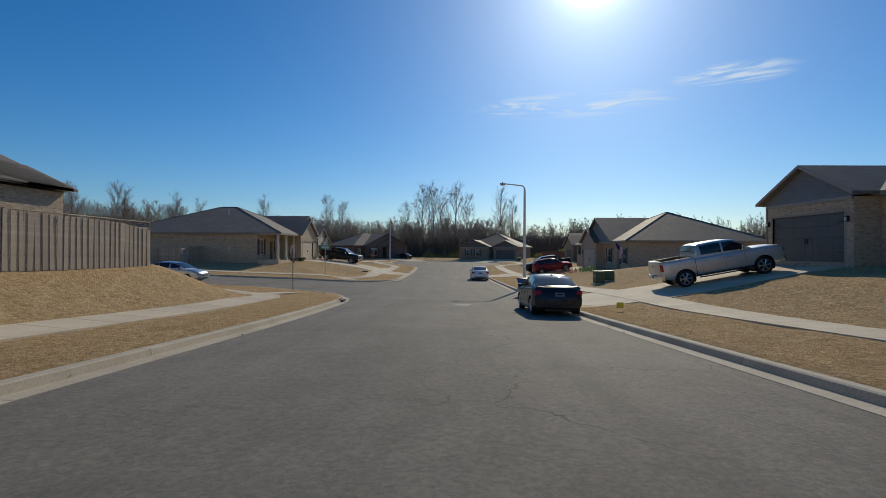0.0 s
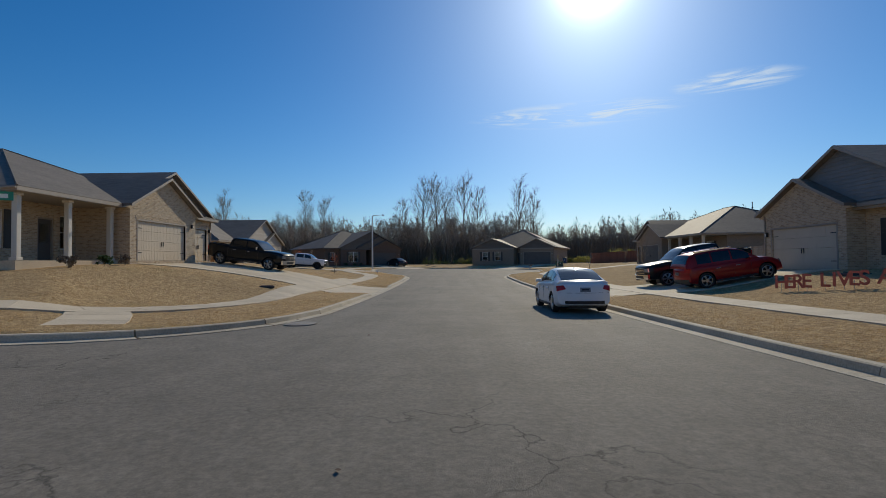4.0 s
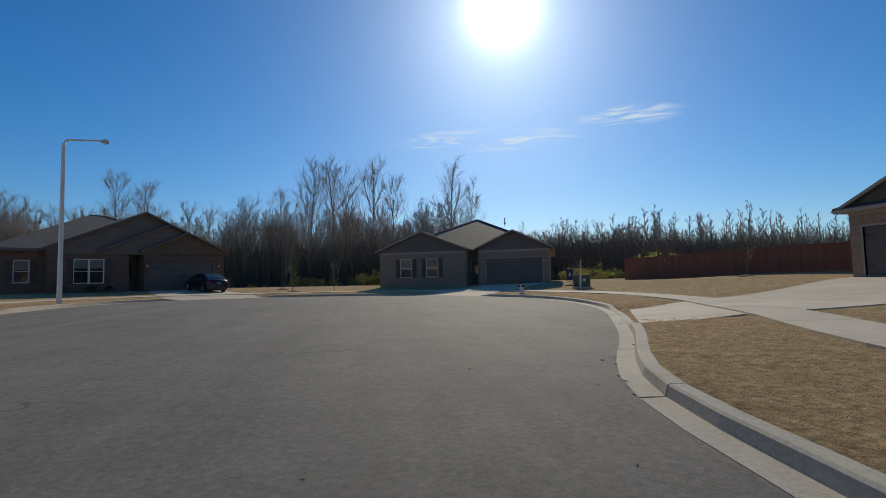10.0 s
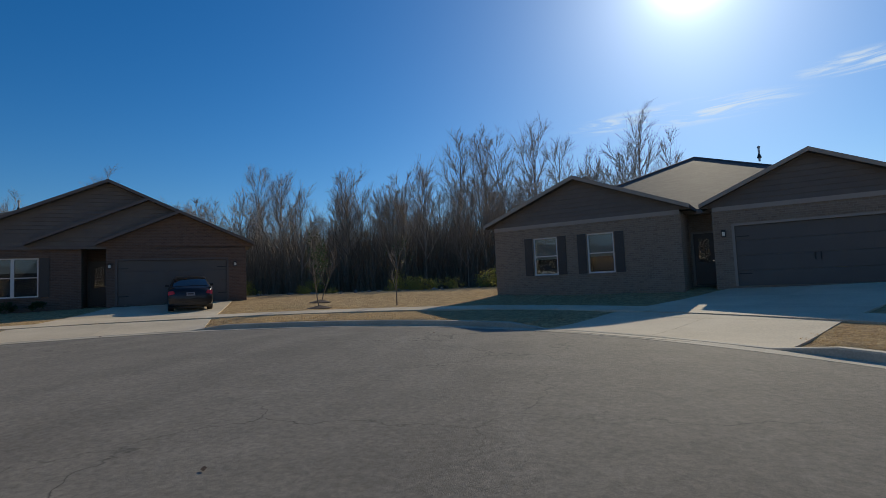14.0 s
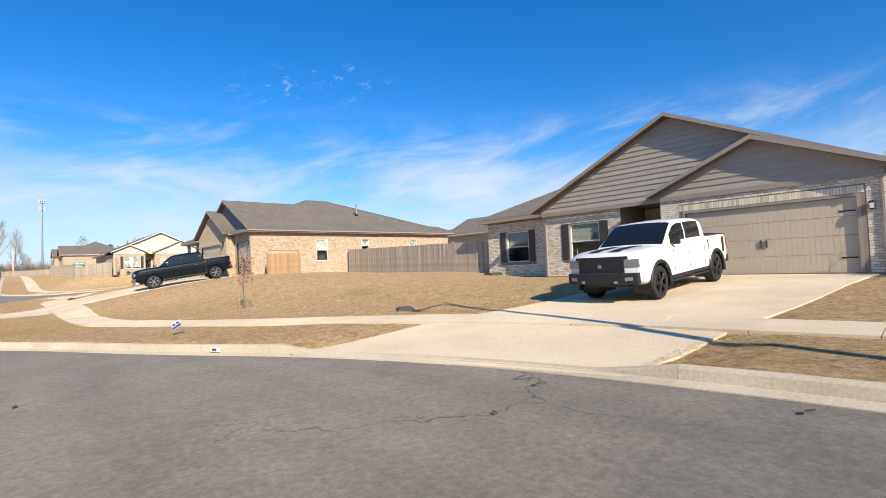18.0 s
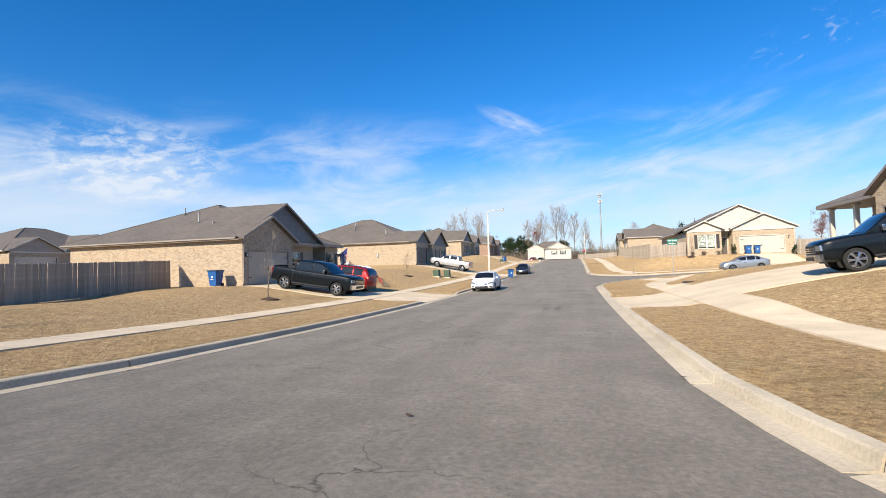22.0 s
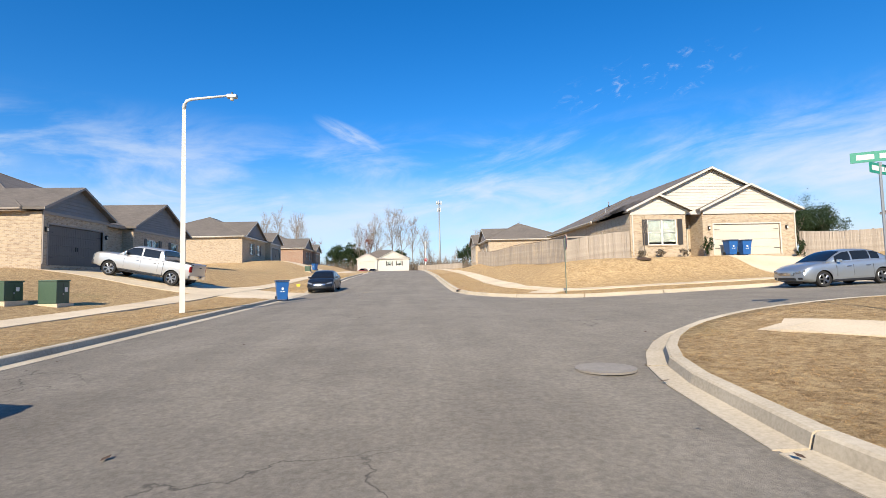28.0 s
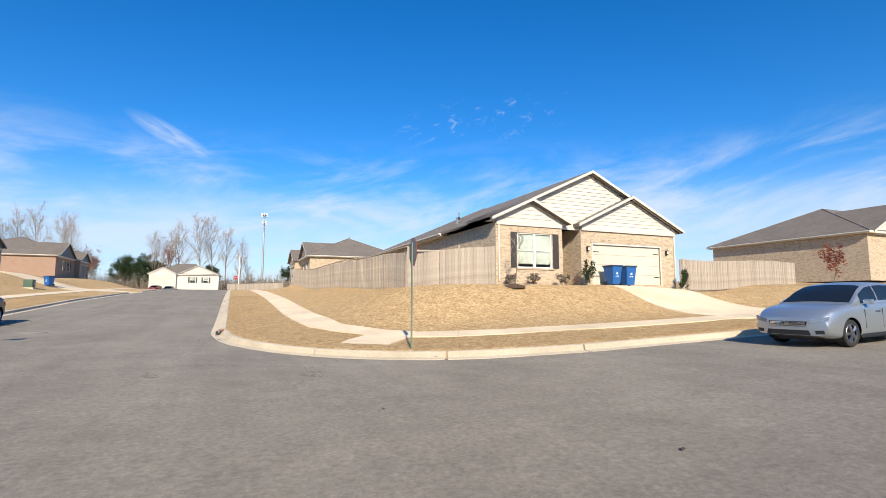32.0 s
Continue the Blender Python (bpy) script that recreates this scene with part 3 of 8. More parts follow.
PADS = np.array([(-23, 16, 2.45), (-13.2, 20, 2.3), (-13.5, 2, 2.7), (-14, -25, 3.5), (-20, -28, 4.1), (22, -26, 4.7), (22, -70, 6.0), (4.7, -70, 4.5), (6.5, -106, 5.35), (-66, 8, 4.4), (-42, 20, 2.7),
                 (20, 23, 2.4), (28, 15, 2.7), (19, 8, 2.9), (19, 56, 0.95), (19, 64, 0.78), (26, 48, 1.2), (19, 38, 1.7), (28, 92, 0.95), (23, 100, 0.85), (22, 76, 0.45),
                 (24, 121, 0.85), (36, 113, 1.3), (11, 128, 0.75), (-17, 124, 0.85), (-27, 96, 0.92), (-33, 114, 0.64), (-27, 63, 1.7), (-20, 71, 1.62), (-15.5, 66.5, 1.5), (-24, 80, 1.35), (-14, 88, 0.8),
                 (-20, 50, 1.25), (-32, 50, 1.6), (-34, 28, 1.9), (0, 160, 0.6), (-70, 130, 0.6)])


def lawn_z(x, y, d=None, near=None):
    x, y = np.asarray(x, float), np.asarray(y, float)
    if d is None:
        d, near = road_distance(x, y)
    base = paved_z(near[:, 0], near[:, 1]) + 0.15 + 0.025 * np.clip(d, 0, 5)
    w = 1.0 / (((np.ravel(x)[:, None] - PADS[:, 0]) ** 2 + (np.ravel(y)[:, None] - PADS[:, 1]) ** 2) + 4.0) ** 1.6
    pad = (w * PADS[:, 2]).sum(1) / w.sum(1)
    # some lots have a bank of their own: the south corner a short steep one, the north corner a higher one, a west lot a long even slope
    px, py = np.ravel(x), np.ravel(y)
    bank = np.exp(-((py - 66.5) / 7.0) ** 2) * (px < 0)
    rise = smoothstep(-30.0, -20.0, py) * smoothstep(28.0, 21.0, py) * (px < 0)
    even = np.exp(-((py - 24.5) / 7.0) ** 2) * (px > 0)
    m = smoothstep(4.2 - 1.2 * bank - 0.9 * rise - 3.0 * even, 13.0 - 3.9 * bank - 4.6 * rise + 2.5 * even, d)
    # the south corner lot rises from the verge and levels out towards the house
    level = smoothstep(55.0, 61.0, py) * smoothstep(79.0, 73.0, py) * (px < 0)
    m = m * (1 - level) + level * (1 - (1 - np.clip((d - 2.4) / 11.2, 0, 1)) ** 1.6)
    z = base * (1 - m) + pad * m
    far = smoothstep(90, 260, np.hypot(np.ravel(x), np.ravel(y) - 60))
    return z * (1 - far) + 1.5 * far


def gz(x, y):
    """Ground height outside the kerb at one place."""
    return float(lawn_z([x], [y])[0])


# driveways: four corners each, from the kerb to the garage
DRIVES = {"e2": [(-4.7, 62.6), (-4.7, 70.2), (-18.2, 71.2), (-18.2, 62.2)], "e3": [(-9.6, 97.6), (-11.1, 103.5), (-24.4, 104.2), (-24.3, 98.6)],
          "w3": [(5.4, 64.8), (5.4, 57.6), (18.0, 58.2), (18.0, 63.9)], "w2": [(5.4, 28.0), (5.4, 20.9), (18.2, 21.9), (18.2, 27.3)],
          "w4": [(11.5, 98.0), (9.1, 93.2), (24.8, 91.4), (24.8, 102.0)], "s": [(6.0, 116.6), (9.9, 113.2), (17.4, 121.9), (12.6, 124.3)],
          "se": [(-9.2, 113.9), (-4.4, 117.6), (-10.4, 127.5), (-14.5, 124.1)], "n": [(-24.2, 33.2), (-29.6, 33.2), (-28.0, 22.3), (-22.8, 22.3)],
          "w0": [(5.4, -20.5), (5.4, -27.5), (20.0, -27.0), (20.0, -21.0)]}


def in_quad(x, y, q, grow=0.0):
    c = np.mean(q, 0)
    inside = np.ones(np.shape(x), bool)
    s = np.sign(np.cross(np.subtract(q[1], q[0]), np.subtract(q[2], q[1])))
    for a, b in zip(q, q[1:] + q[:1]):
        e = np.subtract(b, a)
        inside &= s * (e[0] * (y - a[1]) - e[1] * (x - a[0])) / np.hypot(*e) > -grow
    return inside


def drive_z(x, y, d, near):
    """A driveway lies on the lawn and dips to the gutter."""
    low = paved_z(near[:, 0], near[:, 1]) + 0.012
    m = smoothstep(-0.1, 3.4, d)
    return low * (1 - m) + (lawn_z(x, y, d, near) + 0.015) * m


def build_ground():
    core = np.arange(-46, 46.01, 0.5)
    gx = np.r_[-3000, -1500, -700, -350, -200, -140, -110, -90, -75, -64, -56, -50, core, 50, 56, 64, 75, 90, 110, 140, 200, 350, 700, 1500, 3000]
    core = np.arange(-40, 140.01, 0.5)
    gy = np.r_[-3000, -1500, -700, -350, -220, -160, -130, -110, -95, -82, -70, -60, -52, -46, core, 146, 154, 165, 180, 200, 240, 350, 700, 1500, 3000]
    X, Y = np.meshgrid(gx, gy)
    x, y = X.ravel().copy(), Y.ravel().copy()
    d, near = road_distance(x, y)
    # the sheet meets the back of the kerb exactly
    snap = np.abs(d) < 0.3
    x[snap], y[snap] = near[snap, 0], near[snap, 1]
    d = np.where(snap, 0.0, d)
    z = lawn_z(x, y, d, near) - 0.01
    rough = np.array([noise.noise((a * 0.35, b * 0.35, 0)) + 0.5 * noise.noise((a * 1.3, b * 1.3, 4)) if abs(a) < 60 and -60 < b < 150 else 0 for a, b in zip(x, y)])
    by_drive = np.zeros(len(x), bool)
    for q in DRIVES.values():
        by_drive |= in_quad(x, y, q, 0.8)
    z += 0.035 * rough * smoothstep(0.5, 3, d) * np.where(by_drive, 0.0, 1.0)
    z = np.where(d < -0.3, paved_z(x, y) - 0.5, z)
    for q in DRIVES.values():
        zd = drive_z(x, y, d, near)
        for grow, sink in ((0.55, 0.015), (-0.05, 0.05), (-0.6, 0.2)):
            z = np.where(in_quad(x, y, q, grow) & (d > -0.3), np.minimum(z, zd - sink), z)
    nx, ny = len(gx), len(gy)
    i = np.arange(nx * ny).reshape(ny, nx)
    faces = np.stack([i[:-1, :-1], i[:-1, 1:], i[1:, 1:], i[1:, :-1]], -1).reshape(-1, 4)
    me = mesh_fast("ground", np.stack([x, y, z], 1), faces)
    me.materials.append(M_LAWN)
    for p in me.polygons:
        p.use_smooth = True
    return tagged(new("ground", me), "tan dormant lawn sloping gently up from the kerbs", "lawn", kind="structure")


GROUND = build_ground()


def build_road():
    c = 0.3
    gx, gy = np.arange(-110, 14, c), np.arange(-150, 120, c)
    X, Y = np.meshgrid(gx, gy)
    box_in = (X > -13.5) | ((Y > 30) & (Y < 46))
    keep = np.zeros(X.shape, bool)
    d = np.full(X.shape, 5.0)
    d[box_in] = road_distance(X[box_in], Y[box_in])[0]
    ok = d < -0.12
    cell = ok[:-1, :-1] & ok[:-1, 1:] & ok[1:, 1:] & ok[1:, :-1]
    i = np.arange(X.size).reshape(X.shape)
    f = np.stack([i[:-1, :-1], i[:-1, 1:], i[1:, 1:], i[1:, :-1]], -1)[cell]
    used, inv = np.unique(f, return_inverse=True)
    x, y = X.ravel()[used], Y.ravel()[used]
    crown = 0.05 * (1 - np.exp(np.minimum(d.ravel()[used], 0) / 1.6))
    me = mesh_fast("road", np.stack([x, y, paved_z(x, y) - 0.006 + crown - 0.012], 1), inv.reshape(-1, 4))
    me.materials.append(M_ROAD)
    for p in me.polygons:
        p.use_smooth = True
    return tagged(new("road", me), "worn grey asphalt street with hairline cracks", "road", kind="structure")


ROAD = build_road()


# ---- kerbs with their gutters, in poured sections ----
def in_drive(x, y):
    for k, q in DRIVES.items():
        a, b = np.array(q[0]), np.array(q[1])
        t = np.dot(np.subtract((x, y), a), b - a) / np.dot(b - a, b - a)
        if -0.04 < t < 1.04 and np.linalg.norm(np.subtract((x, y), a + t * (b - a))) < 2.4:
            return True
    return False


def build_kerbs():
    root = thing("kerb", "pale poured concrete kerb and gutter with joints", "kerb", kind="structure")
    for line in LINES:
        s = np.r_[0, np.cumsum(np.linalg.norm(np.diff(line, axis=0), axis=1))]
        if s[-1] > 3 and abs(line[0][0] + 110) < 0.01 and abs(line[-1][0] + 110) < 0.01:
            continue
        count = max(int(s[-1] / 3.0), 1)
        for k in range(count):
            u = np.linspace(s[-1] * k / count + 0.006, s[-1] * (k + 1) / count - 0.006, 4)
            p = np.stack([np.interp(u, s, line[:, 0]), np.interp(u, s, line[:, 1])], 1)
            if p[:, 1].max() < -90:
                continue
            bm = bmesh.new()
            rows = []
            for i in range(4):
                t = p[min(i + 1, 3)] - p[max(i - 1, 0)]
                t /= np.linalg.norm(t)
                n = np.array([-t[1], t[0]])
                if road_distance([p[i][0] + n[0] * 0.3], [p[i][1] + n[1] * 0.3])[0][0] > 0:
                    n = -n
                h = 0.02 if in_drive(*p[i]) else 0.15
                z0 = float(paved_z(*p[i]))
                prof = [(-0.02, -0.35), (-0.02, h), (0.13, h), (0.16, h - 0.02), (0.19, 0.015), (0.46, 0.002), (0.46, -0.1)]
                rows.append([bm.verts.new((p[i][0] + n[0] * a, p[i][1] + n[1] * a, z0 + b)) for a, b in prof])
            for r, q in zip(rows, rows[1:]):
                for a in range(len(r) - 1):
                    bm.faces.new((r[a], r[a + 1], q[a + 1], q[a]))
            bm.faces.new(rows[0]), bm.faces.new(rows[-1][::-1])
            bmesh.ops.recalc_face_normals(bm, faces=bm.faces)
            part("kerb_section", bm, M_CURB, root)


build_kerbs()


# ---- pavements in slabs, and driveways ----
def slab_strip(name, label, points, width, group=""):
    root = thing(name, label, "pavement", kind="structure")
    line = curve_through(points, 1.5)
    line = np.array(line)
    way = np.gradient(line, axis=0)
    way /= np.linalg.norm(way, axis=1)[:, None]
    side = np.stack([-way[:, 1], way[:, 0]], 1) * width / 2
    for k in range(len(line) - 1):
        a, b, na, nb = line[k], line[k + 1], side[k], side[k + 1]
        a2, b2 = a + way[k] * 0.006, b - way[k + 1] * 0.006
        bm = bmesh.new()
        top = []
        for q in (a2 - na, b2 - nb, b2 + nb, a2 + na):
            d, near = road_distance([q[0]], [q[1]])
            z = float(lawn_z([q[0]], [q[1]], d, near)[0]) + 0.025
            if d[0] < 1.2:
                z = float(paved_z(*near[0])) + 0.03 + (z - float(paved_z(*near[0])) - 0.03) * max(d[0], 0) / 1.2
            top.append((q[0], q[1], z))
        vt = [bm.verts.new(q) for q in top]
        vb = [bm.verts.new((q[0], q[1], q[2] - 0.12)) for q in top]
        bm.faces.new(vt)
        for i in range(4):
            bm.faces.new((vt[i], vb[i], vb[(i + 1) % 4], vt[(i + 1) % 4]))
        bmesh.ops.recalc_face_normals(bm, faces=bm.faces)
        part("slab", bm, M_CONC, root)


slab_strip("pavement_west", "pale concrete pavement slabs between lawn and verge",
           [(9.5, -85), (9.5, 0), (9.4, 60), (9.5, 84), (10.4, 88.5), (12.2, 92.4), (13.6, 95.8), (15.2, 99.8), (15.9, 104.5), (15.5, 109.5), (13.4, 114.2), (9.5, 118.8), (3.5, 121.8), (-3.2, 121.4), (-9.6, 118.3), (-13.2, 114.0), (-14.8, 108.4), (-14.6, 102.4)], 1.35)
slab_strip("pavement_east", "pale concrete pavement slabs curving beside the lawn",
           [(-14.6, 102.4), (-13.6, 98.0), (-12.2, 94.4), (-10.4, 90.6), (-8.9, 87.0), (-8.2, 82), (-8.2, 60), (-8.3, 54), (-9.3, 50.6), (-11.4, 48.0), (-15, 47.0), (-30, 46.8), (-70, 46.8)], 1.35)
slab_strip("pavement_ramp", "short concrete ramp to the side street", [(-10.2, 48.8), (-8.9, 46.9), (-8.3, 45.3)], 1.5)
slab_strip("pavement_north", "pale concrete pavement slabs beside the banked lawn",
           [(-70, 29.6), (-30, 29.6), (-16.5, 29.6), (-11.6, 28.4), (-8.9, 25.6), (-8.2, 21), (-8.2, 0), (-8.2, -85)], 1.35)
slab_strip("pavement_ramp", "short concrete ramp to the side street", [(-9.9, 27.6), (-8.6, 29.4), (-7.7, 30.6)], 1.5)


def build_drive(key, label):
    q = [np.array(c, float) for c in DRIVES[key]]
    root = thing("driveway", label, "driveway", kind="structure")
    along = max(int(round(np.linalg.norm(q[2] - q[1]) / 3.2)), 2)
    for i in range(along):
        for j in range(2):
            u = np.linspace(i / along, (i + 1) / along, 7)
            v = np.linspace(j / 2, (j + 1) / 2, 4)
            g = 0.0006
            u[0] += g / 1.5 if i else 0
            u[-1] -= g / 1.5
            v[0] += g
            v[-1] -= g
            U, V = np.meshgrid(u, v)
            P = ((1 - V)[..., None] * ((1 - U)[..., None] * q[0] + U[..., None] * q[3]) + V[..., None] * ((1 - U)[..., None] * q[1] + U[..., None] * q[2])).reshape(-1, 2)
            d, near = road_distance(P[:, 0], P[:, 1])
            z = drive_z(P[:, 0], P[:, 1], d, near)
            verts = [(*p, h) for p, h in zip(P, z)]
            faces = [(a * 7 + b, a * 7 + b + 1, (a + 1) * 7 + b + 1, (a + 1) * 7 + b) for a in range(3) for b in range(6)]
            bm = bmesh.new()
            vs = [bm.verts.new(p) for p in verts]
            for f in faces:
                bm.faces.new([vs[k] for k in f])
            r = bmesh.ops.extrude_face_region(bm, geom=list(bm.faces))
            bmesh.ops.translate(bm, verts=[e for e in r["geom"] if isinstance(e, bmesh.types.BMVert)], vec=(0, 0, -0.1))
            bmesh.ops.recalc_face_normals(bm, faces=bm.faces)
            part("slab", bm, M_CONC, root)


for key in DRIVES:
    build_drive(key, "pale concrete driveway in two lanes of slabs")


# ---- houses ----
def wall_panel(root, a, b, z0, z1, holes, mat, name="wall", thick=0.2, cut=(0.0, 0.0)):
    """A wall from a to b, its outer side on the right of the way, with holes (u0, u1, z0, z1) through it; cut: left off at its ends, where it butts on another."""
    a, b = Vector((*a, 0)), Vector((*b, 0))
    t = (b - a).normalized()
    n = Vector((t.y, -t.x, 0))
    L = (b - a).length
    us = sorted({cut[0], L - cut[1], *[min(max(h[k], cut[0]), L - cut[1]) for h in holes for k in (0, 1)]})
    zs = sorted({z0, z1, *[min(max(h[k], z0), z1) for h in holes for k in (2, 3)]})
    bm = bmesh.new()
    grid = {}

    def vert(i, j, k):
        if (i, j, k) not in grid:
            grid[i, j, k] = bm.verts.new(a + t * us[i] + Vector((0, 0, zs[j])) - n * (thick * k))
        return grid[i, j, k]

    def solid(i, j):
        if not (0 <= i < len(us) - 1 and 0 <= j < len(zs) - 1):
            return False
        u, z = (us[i] + us[i + 1]) / 2, (zs[j] + zs[j + 1]) / 2
        return not any(h[0] < u < h[1] and h[2] < z < h[3] for h in holes)

    for i in range(len(us) - 1):
        for j in range(len(zs) - 1):
            if not solid(i, j):
                continue
            bm.faces.new((vert(i, j, 0), vert(i + 1, j, 0), vert(i + 1, j + 1, 0), vert(i, j + 1, 0)))
            bm.faces.new((vert(i, j, 1), vert(i, j + 1, 1), vert(i + 1, j + 1, 1), vert(i + 1, j, 1)))
            for di, dj, p, q in ((-1, 0, (i, j + 1), (i, j)), (1, 0, (i + 1, j), (i + 1, j + 1)), (0, -1, (i, j), (i + 1, j)), (0, 1, (i + 1, j + 1), (i, j + 1))):
                if not solid(i + di, j + dj):
                    bm.faces.new((vert(*q, 0), vert(*p, 0), vert(*p, 1), vert(*q, 1)))
    bmesh.ops.recalc_face_normals(bm, faces=bm.faces)
    return part(name, bm, mat, root)


def on_wall(a, b):
    """The pose of a frame on a wall: x along it, y into the house."""
    a, b = Vector((*a, 0)), Vector((*b, 0))
    t = (b - a).normalized()
    return Matrix.Translation(a) @ Matrix(((t.x, -t.y, 0, 0), (t.y, t.x, 0, 0), (0, 0, 1, 0), (0, 0, 0, 1)))


def window(root, m, u0, u1, z0, z1, trim, shutters=True, sashes=2, blind=0.55, sill=True):
    w = boxes((u0, u0 + 0.06, 0.05, 0.14, z0, z1), (u1 - 0.06, u1, 0.05, 0.14, z0, z1), (u0 + 0.06, u1 - 0.06, 0.05, 0.14, z1 - 0.06, z1), (u0 + 0.06, u1 - 0.06, 0.05, 0.14, z0, z0 + 0.06))
    fr = part("window", w, M_WHITE, root, "white vinyl window frame")
    fr.matrix_local = m
    step = (u1 - u0) / sashes
    zm = (z0 + z1) / 2
    for k in range(sashes):
        a, b = u0 + step * k + 0.06, u0 + step * (k + 1) - 0.06
        for p, q in ((z0 + 0.06, zm), (zm, z1 - 0.06)):
            part("pane", boxes((a, b, 0.095, 0.103, p + 0.02, q - 0.02)), M_GLASS, fr).visible_shadow = False
        part("meeting_rail", boxes((a - 0.02, b + 0.02, 0.07, 0.13, zm - 0.022, zm + 0.022)), M_WHITE, fr)
        if blind > 0:
            part("blind", boxes((a, b, 0.12, 0.135, z1 - 0.06 - (z1 - z0) * blind, z1 - 0.06)), M_BLIND, fr)
        if k:
            part("mullion", boxes((a - 0.12, a, 0.05, 0.14, z0 + 0.06, z1 - 0.06)), M_WHITE, fr)
    if sill:
        part("sill", soft(boxes((u0 - 0.08, u1 + 0.08, -0.05, 0.08, z0 - 0.09, z0 - 0.003)), 0.008), trim, fr)
    if shutters:
        for a in (u0 - 0.40, u1 + 0.04):
            sh = boxes((a, a + 0.36, -0.035, -0.003, z0, z1))
            for k in range(9):
                z = z0 + 0.07 + (z1 - z0 - 0.14) * k / 8
                box(sh, a + 0.05, a + 0.31, -0.045, -0.035, z - 0.03, z + 0.03)
            part("shutter", sh, M_SHUTTER, fr, "black louvred shutter")
    # black sheet in place of the unlit room's shade behind the panes
    part("room_back", boxes((u0, u1, 0.6, 0.62, z0, z1)), M_BLACK, fr)


def garage_door(root, m, u0, u1, h, mat, trim):
    fr = part("garage_frame", boxes((u0 - 0.09, u0, -0.02, 0.15, 0, h + 0.09), (u1, u1 + 0.09, -0.02, 0.15, 0, h + 0.09), (u0, u1, -0.02, 0.15, h, h + 0.09)), trim, root)
    fr.matrix_local = m
    rows, cols = 4, max(int(round((u1 - u0) / 0.155)), 4)
    for r in range(rows):
        z0, z1 = h * r / rows + 0.004, h * (r + 1) / rows - 0.004
        bm = boxes((u0 + 0.002, u1 - 0.002, 0.085, 0.135, z0, z1))
        for c in range(cols):
            a, b = u0 + (u1 - u0) * c / cols, u0 + (u1 - u0) * (c + 1) / cols
            box(bm, a + 0.005, b - 0.005, 0.081, 0.085, z0 + 0.003, z1 - 0.003)
        part("door_section", bm, mat, fr)
    mid = (u0 + u1) / 2
    for a in (mid - 0.1, mid + 0.06):
        part("handle", soft(boxes((a, a + 0.035, 0.03, 0.07, h * 0.38, h * 0.38 + 0.26)), 0.008), M_BLACK, fr, "black lift handle")
    for z in (h * 0.2, h * 0.82):
        for a, b in ((u0 + 0.05, u0 + 0.45), (u1 - 0.45, u1 - 0.05)):
            part("strap_hinge", boxes((a, b, 0.06, 0.069, z - 0.02, z + 0.02)), M_BLACK, fr)


def entry_door(root, m, u0, u1, h, trim):
    fr = part("front_door", boxes((u0, u0 + 0.07, 0.04, 0.18, 0, h), (u1 - 0.07, u1, 0.04, 0.18, 0, h), (u0 + 0.07, u1 - 0.07, 0.04, 0.18, h - 0.07, h)), trim, root)
    fr.matrix_local = m
    part("door_leaf", boxes((u0 + 0.075, u1 - 0.075, 0.11, 0.15, 0.02, h - 0.075)), M_TRIM_DARK, fr)
    part("door_glass", boxes((u0 + 0.25, u1 - 0.25, 0.1, 0.109, h * 0.42, h - 0.3)), M_GLASS, fr)
    part("door_knob", disc(bmesh.new(), (u1 - 0.14, 0.11, 1.0), (0, -1, 0), 0.03, 0.06, 8), M_CHROME, fr)


def wall_lamp(root, m, u, z):
    fr = part("porch_lamp", soft(boxes((u - 0.07, u + 0.07, -0.16, -0.02, z - 0.14, z + 0.12)), 0.02), M_BLACK, root)
    fr.matrix_local = m
    part("lamp_glass", boxes((u - 0.05, u + 0.05, -0.17, -0.161, z - 0.1, z + 0.05)), M_LAMPLENS, fr)


